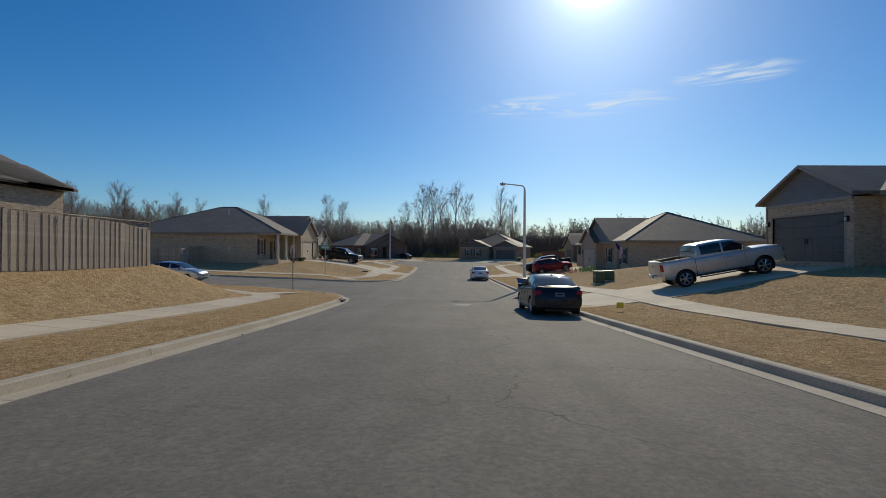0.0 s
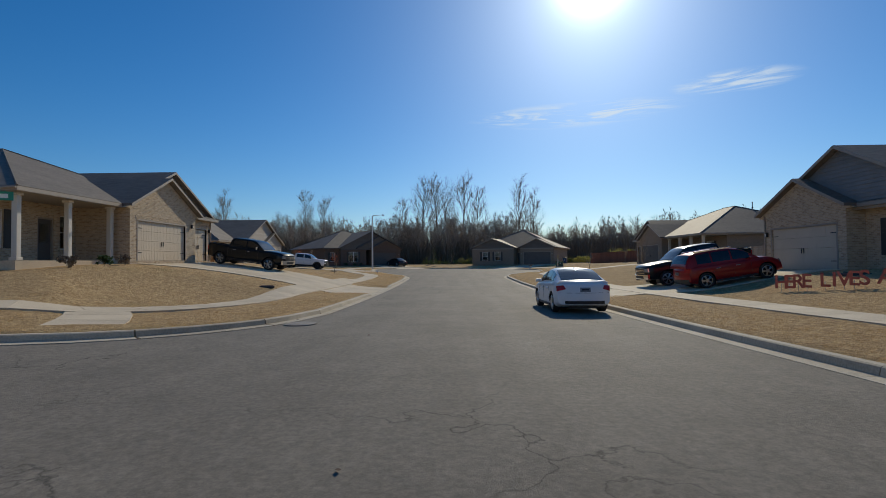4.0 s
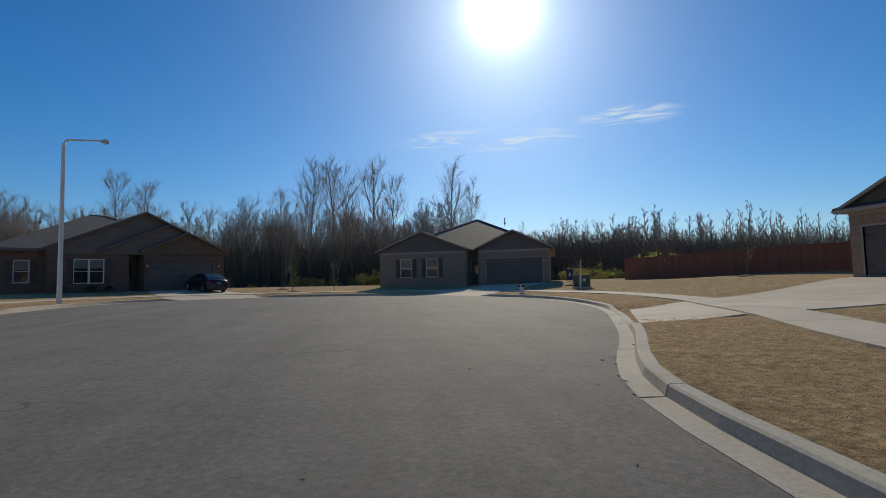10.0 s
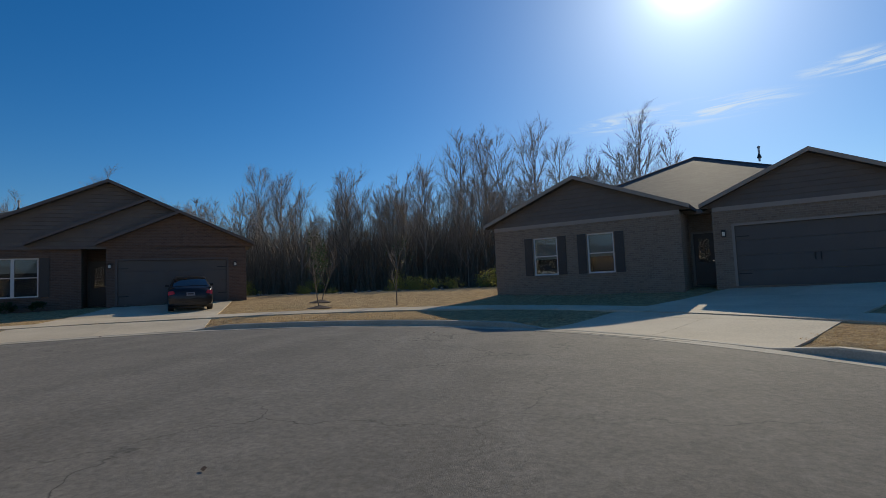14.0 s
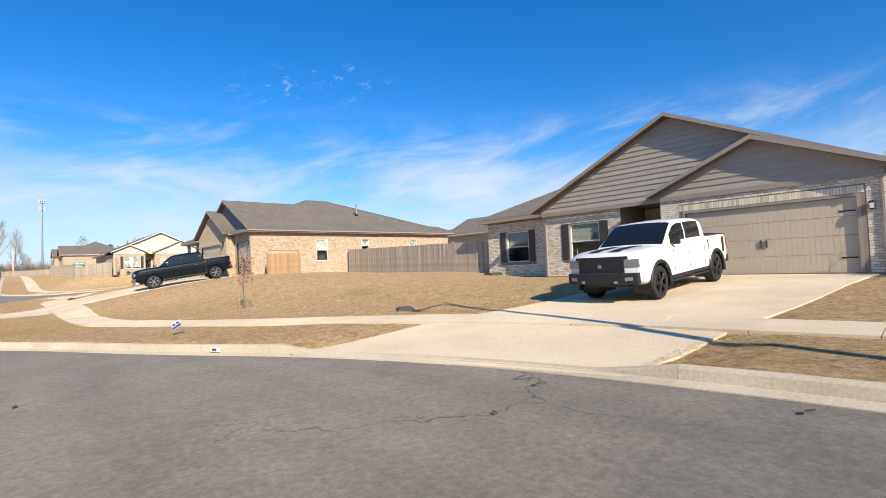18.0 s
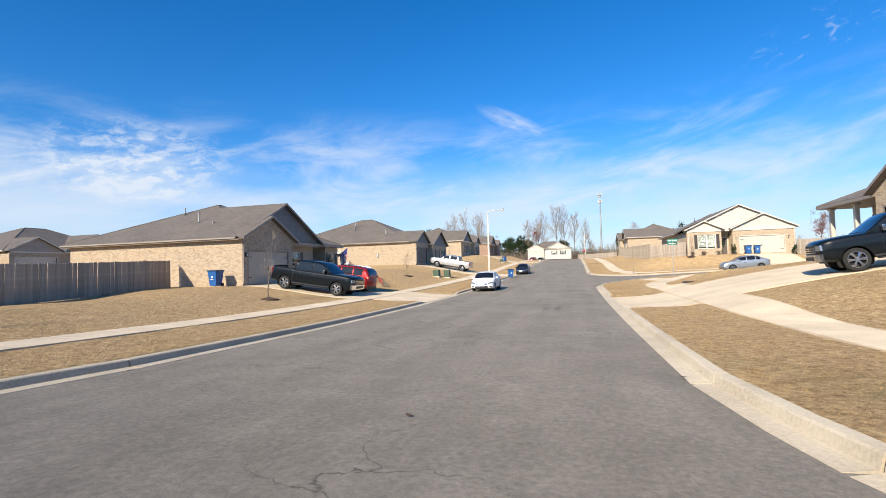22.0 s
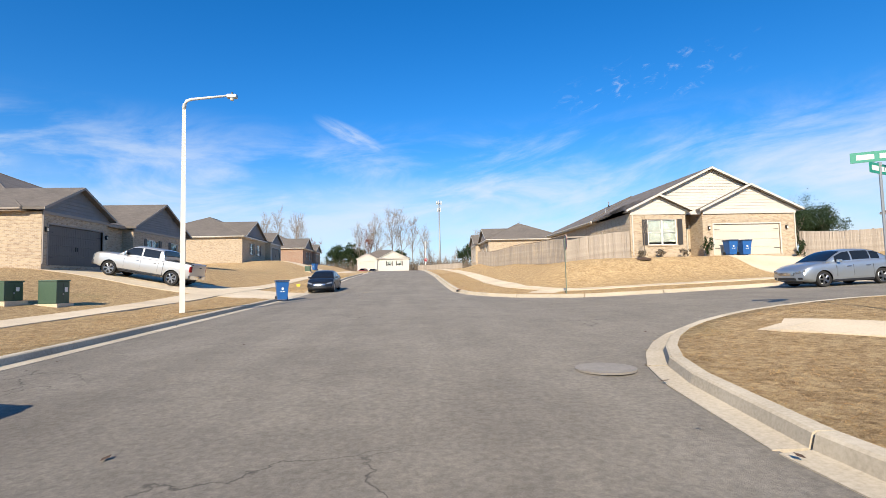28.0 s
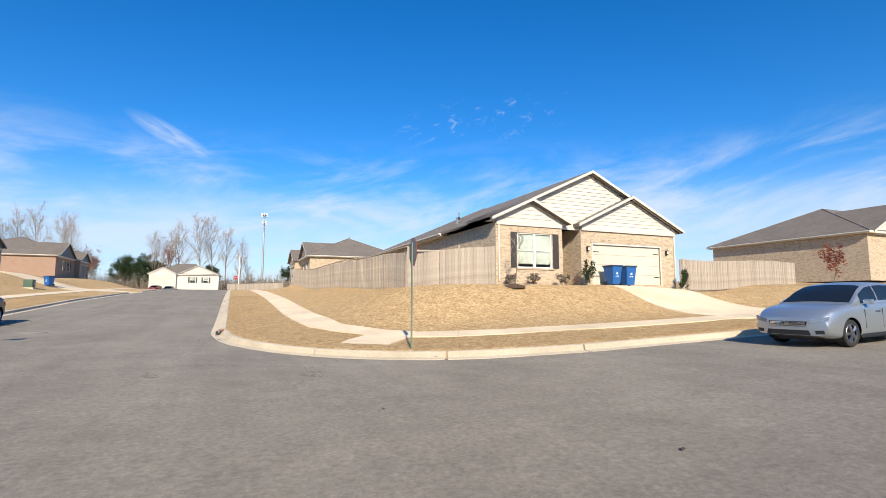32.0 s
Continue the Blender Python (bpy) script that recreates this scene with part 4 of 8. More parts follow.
def hip_roof(root, x0, x1, y0, y1, z, s, mat, trim, over=0.42):
    x0, x1, y0, y1 = x0 - over, x1 + over, y0 - over, y1 + over
    half = min(x1 - x0, y1 - y0) / 2
    rz = z + s * half
    if x1 - x0 >= y1 - y0:
        r = [(x0 + half, (y0 + y1) / 2, rz), (x1 - half, (y0 + y1) / 2, rz)]
        faces = [(0, 1, 5, 4), (1, 2, 5), (2, 3, 4, 5), (3, 0, 4)]
    else:
        r = [((x0 + x1) / 2, y0 + half, rz), ((x0 + x1) / 2, y1 - half, rz)]
        faces = [(0, 1, 4), (1, 2, 5, 4), (2, 3, 5), (3, 0, 4, 5)]
    bm = bmesh.new()
    e = [(x0, y0, z), (x1, y0, z), (x1, y1, z), (x0, y1, z)]
    v = [bm.verts.new(p) for p in e + r]
    lo = [bm.verts.new((p[0], p[1], z - 0.03)) for p in e]
    for f in faces:
        bm.faces.new([v[i] for i in f])
    for i in range(4):
        bm.faces.new((v[(i + 1) % 4], v[i], lo[i], lo[(i + 1) % 4]))
    bm.faces.new(lo[::-1])
    roof = part("roof", bm, mat, root)
    # soffit and gutter boards
    part("fascia", boxes((x0, x1, y0, y0 + 0.03, z - 0.2, z - 0.031), (x0, x1, y1 - 0.03, y1, z - 0.2, z - 0.031), (x0, x0 + 0.03, y0 + 0.03, y1 - 0.03, z - 0.2, z - 0.031), (x1 - 0.03, x1, y0 + 0.03, y1 - 0.03, z - 0.2, z - 0.031)), trim, root)
    part("soffit", boxes((x0 + 0.03, x1 - 0.03, y0 + 0.03, y1 - 0.03, z - 0.2, z - 0.185)), trim, root)
    for a in (x0 - 0.1, x1):
        part("gutter", soft(boxes((a, a + 0.1, y0, y1, z - 0.13, z - 0.035)), 0.015), trim, roof)
    # ridge caps
    cap = bmesh.new()
    for p, q in ([(r[0], r[1])] if (Vector(r[0]) - Vector(r[1])).length > 0.1 else []) + [(r[0], e[0]), (r[0] if faces[0] != (0, 1, 5, 4) else r[1], e[1]), (r[1], e[2]), (r[1] if faces[0] != (0, 1, 5, 4) else r[0], e[3])]:
        tube(cap, [Vector(p) + Vector((0, 0, 0.005)), Vector(q) + Vector((0, 0, 0.005))], [0.05, 0.05], 5)
    part("ridge_cap", cap, mat, roof)
    return rz


def gable_roof(root, x0, x1, y0, y1, z, s, mat, trim, over=0.38, fill=None, fill_y=None, boards=True, front=0.35, fill_z=None):
    """A front gable: two slopes with the ridge into the house, barge boards, and its wall of boards or brick."""
    xc, a, b = (x0 + x1) / 2, x0 - over, x1 + over
    zp = z + s * (xc - a)
    yf = y0 - front
    bm = bmesh.new()
    sec = [(a, z), (xc, zp), (b, z), (b, z - 0.13), (xc, zp - 0.13), (a, z - 0.13)]
    f = [bm.verts.new((x, yf, h)) for x, h in sec]
    k = [bm.verts.new((x, y1, h)) for x, h in sec]
    for i in range(6):
        bm.faces.new((f[i], f[(i + 1) % 6], k[(i + 1) % 6], k[i]))
    bm.faces.new((f[0], f[5], f[4], f[1])), bm.faces.new((f[1], f[4], f[3], f[2]))
    bmesh.ops.recalc_face_normals(bm, faces=bm.faces)
    roof = part("gable_roof", bm, mat, root)
    for sgn, e in ((1, a), (-1, b)):
        bb = bmesh.new()
        p, q = Vector((e, yf - 0.03, z - 0.005)), Vector((xc, yf - 0.03, zp - 0.005))
        vs = [bb.verts.new(c + Vector((0, dy, dz))) for c in (p, q) for dy in (0, 0.028) for dz in (0, -0.15)]
        for fc in ((0, 1, 5, 4), (2, 6, 7, 3), (0, 4, 6, 2), (1, 3, 7, 5), (0, 2, 3, 1), (4, 5, 7, 6)):
            bb.faces.new([vs[i] for i in fc])
        bmesh.ops.recalc_face_normals(bb, faces=bb.faces)
        part("barge_board", bb, trim, roof)
    if fill is not None:
        y = y0 if fill_y is None else fill_y
        zb = z - 0.15 if fill_z is None else fill_z
        top = zp - 0.16

        def half(h):
            return (zp - 0.14 - h) / s

        if boards:
            n = max(int((top - zb) / 0.19), 2)
            part("frieze_board", boxes((x0 + 0.02, x1 - 0.02, y - 0.05, y - 0.021, zb - 0.17, zb - 0.002)), trim, root)
            part("gable_backing", tri_wall(xc, half(zb), zb, top, y + 0.04, 0.08), fill, root)
            for i in range(n):
                h0, h1 = zb + (top - zb) * i / n, zb + (top - zb) * (i + 1) / n
                w0, w1 = min(half(h0), x1 - xc + 0.0), min(half(h1), x1 - xc)
                if w1 < 0.03:
                    w1 = 0.03
                bb = bmesh.new()
                vs = [bb.verts.new(c) for c in ((xc - w0, y - 0.014, h0), (xc + w0, y - 0.014, h0), (xc + w1, y + 0.014, h1), (xc - w1, y + 0.014, h1), (xc - w0, y + 0.03, h0), (xc + w0, y + 0.03, h0), (xc + w1, y + 0.03, h1), (xc - w1, y + 0.03, h1))]
                for fc in ((0, 1, 2, 3), (7, 6, 5, 4), (0, 4, 5, 1), (2, 6, 7, 3), (1, 5, 6, 2), (0, 3, 7, 4)):
                    bb.faces.new([vs[j] for j in fc])
                part("board", bb, fill, root)
        else:
            part("gable_wall", tri_wall(xc, half(zb), zb, top + 0.02, y, 0.15), fill, root)
    return zp


def tri_wall(xc, w, z0, z1, y, thick):
    bm = bmesh.new()
    f = [bm.verts.new(p) for p in ((xc - w, y, z0), (xc + w, y, z0), (xc, y, z1))]
    k = [bm.verts.new((v.co.x, y + thick, v.co.z)) for v in f]
    bm.faces.new(f), bm.faces.new(k[::-1])
    for i in range(3):
        bm.faces.new((f[(i + 1) % 3], f[i], k[i], k[(i + 1) % 3]))
    return bm


def vent_pipe(root, x, y, z, h, r=0.05):
    p = part("vent_pipe", tube(bmesh.new(), [(x, y, z - 0.3), (x, y, z + h)], [r, r], 8), M_METAL, root)
    part("vent_cap", tube(bmesh.new(), [(x, y, z + h), (x, y, z + h + 0.06), (x, y, z + h + 0.1)], [r * 1.6, r * 1.6, r * 0.5], 8), M_METAL, p)
    part("flashing", tube(bmesh.new(), [(x, y, z - 0.12), (x, y, z + 0.06)], [r * 2.4, r * 1.1], 8), M_BLACK, p)


def house(label, place, front, depth, wall_h, brick, roofm, trim, hip, gables=(), left=(), right=(), vents=(), door=None, base=-1.0, side_brick=None, downspouts=()):
    """front: runs of wall from left to right (x0, x1, y, openings); gables: x0, x1, y, eave height, slope, filling, boards."""
    x, y, z, turn = place
    root = thing("house", label, "house", pose(x, y, z, 0, 0, turn))
    side_brick = side_brick or brick
    lamp_mat = door or M_DOOR_TAN
    prev = None
    for x0, x1, fy, opens in front:
        m = on_wall((x0, fy), (x1, fy))
        holes = [(o[1] - x0, o[2] - x0, *(o[3:5] if o[0] == "win" else (base, o[3]))) for o in opens if o[0] in ("win", "gar", "door", "open")]
        holes = [(h[0], h[1], h[2] if h[2] > 0 else -0.001, h[3]) for h in holes]
        wall_panel(root, (x0, fy), (x1, fy), base, wall_h, holes, brick)
        for o in opens:
            u0 = o[1] - x0
            if o[0] == "win":
                window(root, m, u0, o[2] - x0, o[3], o[4], brick, *(o[5:]))
            elif o[0] == "gar":
                garage_door(root, m, u0, o[2] - x0, o[3], lamp_mat, trim)
                # soldier course over the door
                sc = bmesh.new()
                k = int((o[2] - o[1] + 0.4) / 0.08)
                for i in range(k):
                    a = u0 - 0.2 + 0.08 * i
                    box(sc, a + 0.004, a + 0.076, -0.018, -0.002, o[3] + 0.1, o[3] + 0.31)
                ob = part("soldier_course", sc, M_CREAM_LOOSE if brick is M_MORTAR else brick, root)
                ob.matrix_local = m
                tagged(ob, kind="stuff")
            elif o[0] == "door":
                entry_door(root, m, u0, o[2] - x0, o[3], trim)
            elif o[0] == "lamp":
                wall_lamp(root, m, u0, o[2])
        if prev is not None and abs(prev[1] - fy) > 0.02:
            p, q = (prev[0], prev[1]), (x0, fy)
            wall_panel(root, p, q, base, wall_h, [], brick, cut=(0.203, 0.0) if prev[1] < fy else (0.0, 0.203))
        prev = (x1, fy)
    xa, ya, xb, yb = front[0][0], front[0][2], front[-1][1], front[-1][2]
    for a, b, opens, cut in (((xb, yb), (xb, depth), right, 0.203), ((xb, depth), (xa, depth), (), 0.0), ((xa, depth), (xa, ya), left, 0.203)):
        m = on_wall(a, b)
        wall_panel(root, a, b, base, wall_h, [(o[1], o[2], o[3], o[4]) for o in opens if o[0] == "win"], side_brick, cut=(cut, cut))
        for o in opens:
            if o[0] == "win":
                window(root, m, o[1], o[2], o[3], o[4], side_brick, False, 1, 0.5)
            elif o[0] == "meter":
                part("utility_box", soft(boxes((o[1] - 0.14, o[1] + 0.14, -0.13, -0.002, 1.0, 1.55)), 0.02), M_METAL, root).matrix_local = m
    if hip:
        hip_roof(root, *hip[:4], wall_h + 0.2, hip[4], roofm, trim)
    for g in gables:
        gx0, gx1, gy, gz_, s, back, fill, boards = g[:8]
        gable_roof(root, gx0, gx1, gy, back, gz_ + 0.2, s, roofm, trim, fill=fill, boards=boards, fill_z=gz_ - 0.01 if not boards else gz_ + 0.05)
    for v in vents:
        vent_pipe(root, *v)
    for dx, dy in downspouts:
        part("downspout", soft(boxes((dx - 0.04, dx + 0.04, dy - 0.08, dy - 0.005, 0.05, wall_h + 0.1)), 0.012), trim, root)
    part("floor_slab", boxes((xa + 0.21, xb - 0.21, max(f[2] for f in front) + 0.25, depth - 0.25, -0.2, 0.0)), M_CONC, root)
    return root


def column(root, x, y, h, mat, w=0.24):
    c = part("porch_column", soft(boxes((x - w / 2, x + w / 2, y - w / 2, y + w / 2, 0.14, h - 0.12)), 0.015), mat, root)
    part("capital", soft(boxes((x - w / 2 - 0.05, x + w / 2 + 0.05, y - w / 2 - 0.05, y + w / 2 + 0.05, h - 0.12, h)), 0.012), mat, c)
    part("column_base", soft(boxes((x - w / 2 - 0.05, x + w / 2 + 0.05, y - w / 2 - 0.05, y + w / 2 + 0.05, 0, 0.14)), 0.012), mat, c)


# the cream house beside the turning circle
e3 = house("single-storey cream brick house with taupe lap-siding gables", (-24.4, 96.0, 0.95, 90),
      [(-8.2, -3.7, 1.2, [("win", -6.9, -5.4, 0.75, 2.35, True, 1, 0.5)]), (-3.7, 0.2, 0.25, [("win", -2.3, -0.8, 0.75, 2.35, True, 1, 0.5)]),
       (0.2, 2.0, 2.4, [("door", 0.6, 1.6, 2.2)]), (2.0, 8.5, 0.0, [("gar", 2.9, 7.8, 2.25), ("lamp", 2.45, 1.95), ("lamp", 8.15, 1.95)])],
      15.5, 2.9, M_MORTAR, M_ROOF, M_TRIM, (-8.2, 8.5, 1.2, 15.5, 0.47),
      [(-3.7, 8.5, 0.1, 2.9, 0.47, 8.5, M_SIDE_TAUPE, True), (2.0, 8.5, -0.02, 2.9, 0.42, 5.5, M_SIDE_TAUPE, True)],
      right=[("win", 8.0, 9.0, 0.9, 2.3)], left=[("win", 5.0, 6.0, 0.9, 2.3)], vents=[(-2.5, 9.0, 6.2, 0.9), (4.0, 10.5, 5.6, 0.5)], door=M_DOOR_TAN,
      downspouts=[(-3.55, 0.25), (8.4, 0.0)], side_brick=M_CREAM)

# the dark brick house at the head of the circle
house("single-storey dark brown brick house with three stepped gables", (-12.45, 125.75, 0.87, 40.5),
      [(-11.6, -8.9, 1.0, [("win", -10.6, -9.7, 0.7, 2.3, True, 1, 0.4)]), (-8.9, -3.9, 0.2, [("win", -7.4, -5.5, 0.6, 2.4, True, 2, 0.35)]),
       (-3.9, -2.9, 1.8, [("door", -3.85, -2.95, 2.3)]), (-2.9, 3.4, 0.0, [("gar", -2.44, 2.44, 2.2), ("lamp", -2.75, 1.95), ("lamp", 2.85, 1.95)])],
      15.0, 2.9, M_BROWN, M_ROOF_DARK, M_TRIM_DARK, (-11.6, 3.4, 1.0, 15.0, 0.47),
      [(-9.0, 3.4, 0.2, 2.9, 0.47, 8.0, M_SIDE_DARK, True), (-5.6, 3.4, 0.05, 2.9, 0.46, 7.0, M_SIDE_DARK, True), (-2.9, 3.4, -0.03, 2.9, 0.46, 5.5, M_BROWN, False)],
      vents=[(-8.0, 8.0, 5.8, 0.4)], door=M_DOOR_DARK, right=[("meter", 2.0)])

# the grey-brown house that faces the street's end
house("single-storey grey-brown brick house with two front gables", (11.2, 125.5, 0.75, -21.4),
      [(-7.5, 0.4, -1.2, [("win", -5.6, -4.5, 0.7, 2.35, True, 1, 0.55), ("win", -3.2, -2.1, 0.7, 2.35, True, 1, 0.55)]), (0.4, 1.4, 1.0, [("door", 0.45, 1.35, 2.2)]),
       (1.4, 7.5, -0.6, [("gar", 2.1, 6.9, 2.2), ("lamp", 1.75, 1.95), ("lamp", 7.2, 1.95)])],
      15.5, 2.9, M_GREYBRICK, M_ROOF_DARK, M_TRIM, (-7.5, 7.5, 1.0, 16.5, 0.47),
      [(-7.5, 0.4, -1.2, 2.9, 0.40, 7.5, M_SIDE_DARK, True), (1.4, 7.5, -0.6, 2.9, 0.46, 7.0, M_SIDE_DARK, True)],
      vents=[(3.0, 8.0, 6.3, 0.4)], door=M_DOOR_DARK, left=[("win", 6.0, 7.0, 0.9, 2.3)])

# the house on the north corner of the side street
house("single-storey tan brick house with cream siding gables and cream garage", (-23.0, 22.2, 2.45, 180),
      [(-6.1, -2.1, 0.0, [("win", -4.85, -2.75, 0.75, 2.55, True, 2, 0.85)]), (-2.1, -0.8, 1.7, [("door", -1.95, -0.95, 2.2)]),
       (-0.8, 6.1, 0.1, [("gar", 0.0, 4.88, 2.15), ("lamp", -0.4, 1.9), ("lamp", 5.35, 1.9)])],
      19.0, 3.0, M_TAN, M_ROOF, M_TRIM_CREAM, None,
      [(-6.1, 6.1, 0.25, 3.0, 0.47, 12.8, M_SIDE_CREAM, True), (-6.1, -2.1, -0.02, 3.0, 0.47, 5.0, M_SIDE_CREAM, True), (-0.8, 6.1, 0.05, 3.0, 0.47, 7.0, M_SIDE_CREAM, True)],
      vents=[(-4.5, 8.0, 4.0, 0.5), (-2.5, 12.0, 5.3, 0.3)], door=M_DOOR_CREAM, downspouts=[(-5.95, 0.0), (6.0, 0.1)])
hip_roof(bpy.data.objects["house.003"], -6.1, 6.1, 6.5, 19.0, 3.2, 0.47, M_ROOF, M_TRIM_CREAM)

# the house on the south corner, with a porch and three garage bays
e2 = house("single-storey tan brick house with columned porch and three garage bays", (-18.4, 63.5, 1.7, 90),
           [(-8.3, -5.6, 2.4, [("win", -7.9, -6.3, 0.6, 2.4, True, 2, 0.3)]), (-5.6, -1.9, 2.4, [("door", -4.4, -3.4, 2.2), ("win", -3.0, -2.2, 0.6, 2.4, False, 1, 0.3)]),
            (-1.9, 5.0, -0.6, [("gar", -1.2, 3.7, 2.25), ("lamp", 4.4, 2.3)]), (5.0, 8.3, 0.0, [("gar", 5.5, 7.7, 2.25), ("lamp", 8.0, 2.2)])],
           18.6, 2.9, M_TAN, M_ROOF, M_TRIM, (-8.3, 8.3, 0.0, 18.6, 0.41),
           [(-1.9, 8.3, 0.1, 2.9, 0.49, 9.0, M_SIDE_BLUE, True), (-1.9, 5.0, -0.6, 2.9, 0.52, 5.0, M_TAN, False)],
           right=[("win", 5.0, 6.0, 0.75, 2.45), ("win", 9.0, 9.8, 1.4, 2.45), ("win", 14.0, 14.9, 1.4, 2.45)], left=[("meter", 13.0)],
           vents=[(4.5, 11.0, 5.0, 0.85, 0.08), (5.6, 13.0, 4.3, 0.25), (6.2, 14.0, 4.0, 0.25), (-3.0, 8.0, 5.4, 0.7)], door=M_DOOR_TAN, downspouts=[(8.25, 0.0)])
part("porch_roof", boxes((-8.7, -1.9, -0.4, 2.3, 2.88, 3.05)), M_TRIM, e2)
part("porch_floor", boxes((-8.3, -1.95, 0.0, 2.35, -0.6, 0.0)), M_CONC, e2)
for cx in (-8.1, -5.3, -2.4):
    column(e2, cx, 0.15, 2.88, M_TRIM_CREAM)

# the west-side houses
house("single-storey tan brick house with grey siding gable and flag bracket", (18.1, 55.0, 0.88, -90),
      [(-8.9, -3.0, 0.0, [("gar", -8.3, -3.6, 2.2), ("lamp", -8.62, 1.95)]), (-3.0, 1.6, 0.9, [("win", -1.8, -0.4, 0.7, 2.35, True, 1, 0.3)]), (1.6, 3.2, 2.2, [("door", 1.9, 2.9, 2.2)]),
       (3.2, 5.6, 0.6, [("win", 3.7, 5.0, 0.7, 2.35, True, 1, 0.3)])],
      14.6, 2.9, M_TAN, M_ROOF, M_TRIM, (-8.9, 5.6, 0.6, 14.6, 0.455),
      [(-8.9, 1.6, 0.35, 2.9, 0.51, 6.5, M_SIDE_BLUE, True), (-8.9, -3.0, -0.02, 2.9, 0.50, 4.0, M_TAN, False)],
      left=[("meter", 6.0)], vents=[(-6.5, 5.5, 4.5, 0.7), (-6.8, 4.0, 4.2, 0.25), (-4.0, 9, 5.6, 0.4)], door=M_DOOR_TAN, downspouts=[(-8.85, 0.0)])

house("single-storey tan brick house with dark garage and grey gables", (18.2, 18.0, 2.45, -90),
      [(-9.3, -3.5, 0.0, [("gar", -8.8, -4.0, 2.25), ("lamp", -9.05, 1.95), ("lamp", -3.75, 1.95)]), (-3.5, 0.3, 1.2, [("door", -2.8, -1.8, 2.2)]),
       (0.3, 8.8, 0.4, [("win", 2.2, 4.0, 0.7, 2.35, True, 2, 0.3), ("win", 6.0, 7.4, 0.7, 2.35, True, 1, 0.3)])],
      21.0, 2.9, M_TAN, M_ROOF, M_TRIM, (-9.3, 8.8, 1.2, 21.0, 0.45),
      [(-9.3, -3.5, -0.02, 2.9, 0.50, 6.0, M_SIDE_BLUE, True), (0.3, 8.8, 0.4, 2.9, 0.50, 7.5, M_SIDE_BLUE, True)],
      left=[("meter", 15.4), ("win", 8.8, 9.6, 1.2, 2.3), ("win", 5.8, 6.7, 0.8, 2.3)], vents=[(-5.0, 11.0, 5.4, 0.7), (-3.8, 11.5, 5.9, 0.7), (-7.6, 5.0, 4.2, 0.6)], door=M_DOOR_DARK, downspouts=[(-9.25, 0.0)])

w4 = house("single-storey brown brick house with corner porch and three garage bays", (24.9, 93.0, 0.95, -90),
           [(-8.9, -6.0, 0.0, [("gar", -8.3, -6.2, 2.2)]), (-6.0, 0.4, -0.6, [("gar", -5.4, -0.6, 2.2)]), (0.4, 3.0, 2.4, [("door", 1.2, 2.2, 2.2)]),
            (3.0, 8.6, 2.4, [("win", 4.6, 6.2, 0.6, 2.4, True, 2, 0.2)])],
           15.2, 2.9, M_GREYBRICK, M_ROOF_DARK, M_TRIM, (-8.9, 8.6, 0.0, 15.2, 0.43),
           [(-8.9, 0.4, 0.0, 2.9, 0.46, 7.5, M_SIDE_DARK, True), (-6.0, 0.4, -0.6, 2.9, 0.50, 4.0, M_GREYBRICK, False)],
           vents=[(2.0, 9.0, 6.3, 0.5), (4.2, 9.3, 5.8, 0.5)], door=M_DOOR_DARK)
part("porch_roof", boxes((0.4, 9.0, -0.4, 2.3, 2.88, 3.05)), M_TRIM, w4)
part("porch_floor", boxes((0.45, 8.6, 0.0, 2.35, -0.6, 0.0)), M_CONC, w4)
for cx in (0.8, 3.4, 5.9, 8.4):
    column(w4, cx, 0.15, 2.88, M_TRIM_CREAM)


def far_house(label, place, w, d, brick, side, roofm=M_ROOF, garage_left=True, door=M_DOOR_CREAM):
    s = -1 if garage_left else 1
    g = (-w / 2, -w / 2 + 6.2) if garage_left else (w / 2 - 6.2, w / 2)
    rest = (g[1], w / 2) if garage_left else (-w / 2, g[0])
    mid = sum(rest) / 2
    runs = [(*g, 0.0, [("gar", g[0] + 0.65, g[1] - 0.65, 2.2)]), (*rest, 0.8, [("win", mid - 1.9, mid - 0.5, 0.7, 2.3, True, 1, 0.5), ("win", mid + 1.3, mid + 2.7, 0.7, 2.3, True, 1, 0.5)])]
    runs.sort()
    return house(label, place, runs, d, 2.9, brick, roofm, M_TRIM_CREAM, (-w / 2, w / 2, 0.8, d, 0.47),
                 [(*g, -0.02, 2.9, 0.5, 6.0, side, True), (rest[0] + 0.6, rest[1] - 0.6, 0.7, 2.9, 0.5, 6.0, side, True)], vents=[(1.0, d * 0.55, 6.0, 0.4)], door=door)


far_house("single-storey tan brick house with grey-brown shingle roof", (20.3, -22.0, 4.7, -90), 17, 15, M_TAN, M_SIDE_BLUE, garage_left=False, door=M_DOOR_DARK)
far_house("single-storey brick house up the rising street", (21.5, -66.0, 6.0, -90), 17, 15, M_REDBRICK, M_SIDE_BLUE, garage_left=False, door=M_DOOR_DARK)
far_house("pale cream-sided house closing the street's north end", (6.7, -104.0, 5.4, 180), 16.5, 13, M_SIDE_CREAM, M_SIDE_CREAM)
far_house("single-storey house behind the long weathered fence", (-13.0, -27.0, 4.1, 90), 15, 13, M_TAN, M_SIDE_TAUPE)
far_house("single-storey brick house along the side street", (-62.0, 21.0, 4.2, 180), 18, 15, M_TAN, M_SIDE_CREAM, garage_left=False)
far_house("single-storey brick house further along the side street", (-84.0, 22.0, 5.0, 180), 17, 15, M_TAN, M_SIDE_CREAM)
far_house("single-storey house beyond the side street's south lots", (-58.0, 56.0, 2.6, 0), 17, 15, M_TAN, M_SIDE_TAUPE)
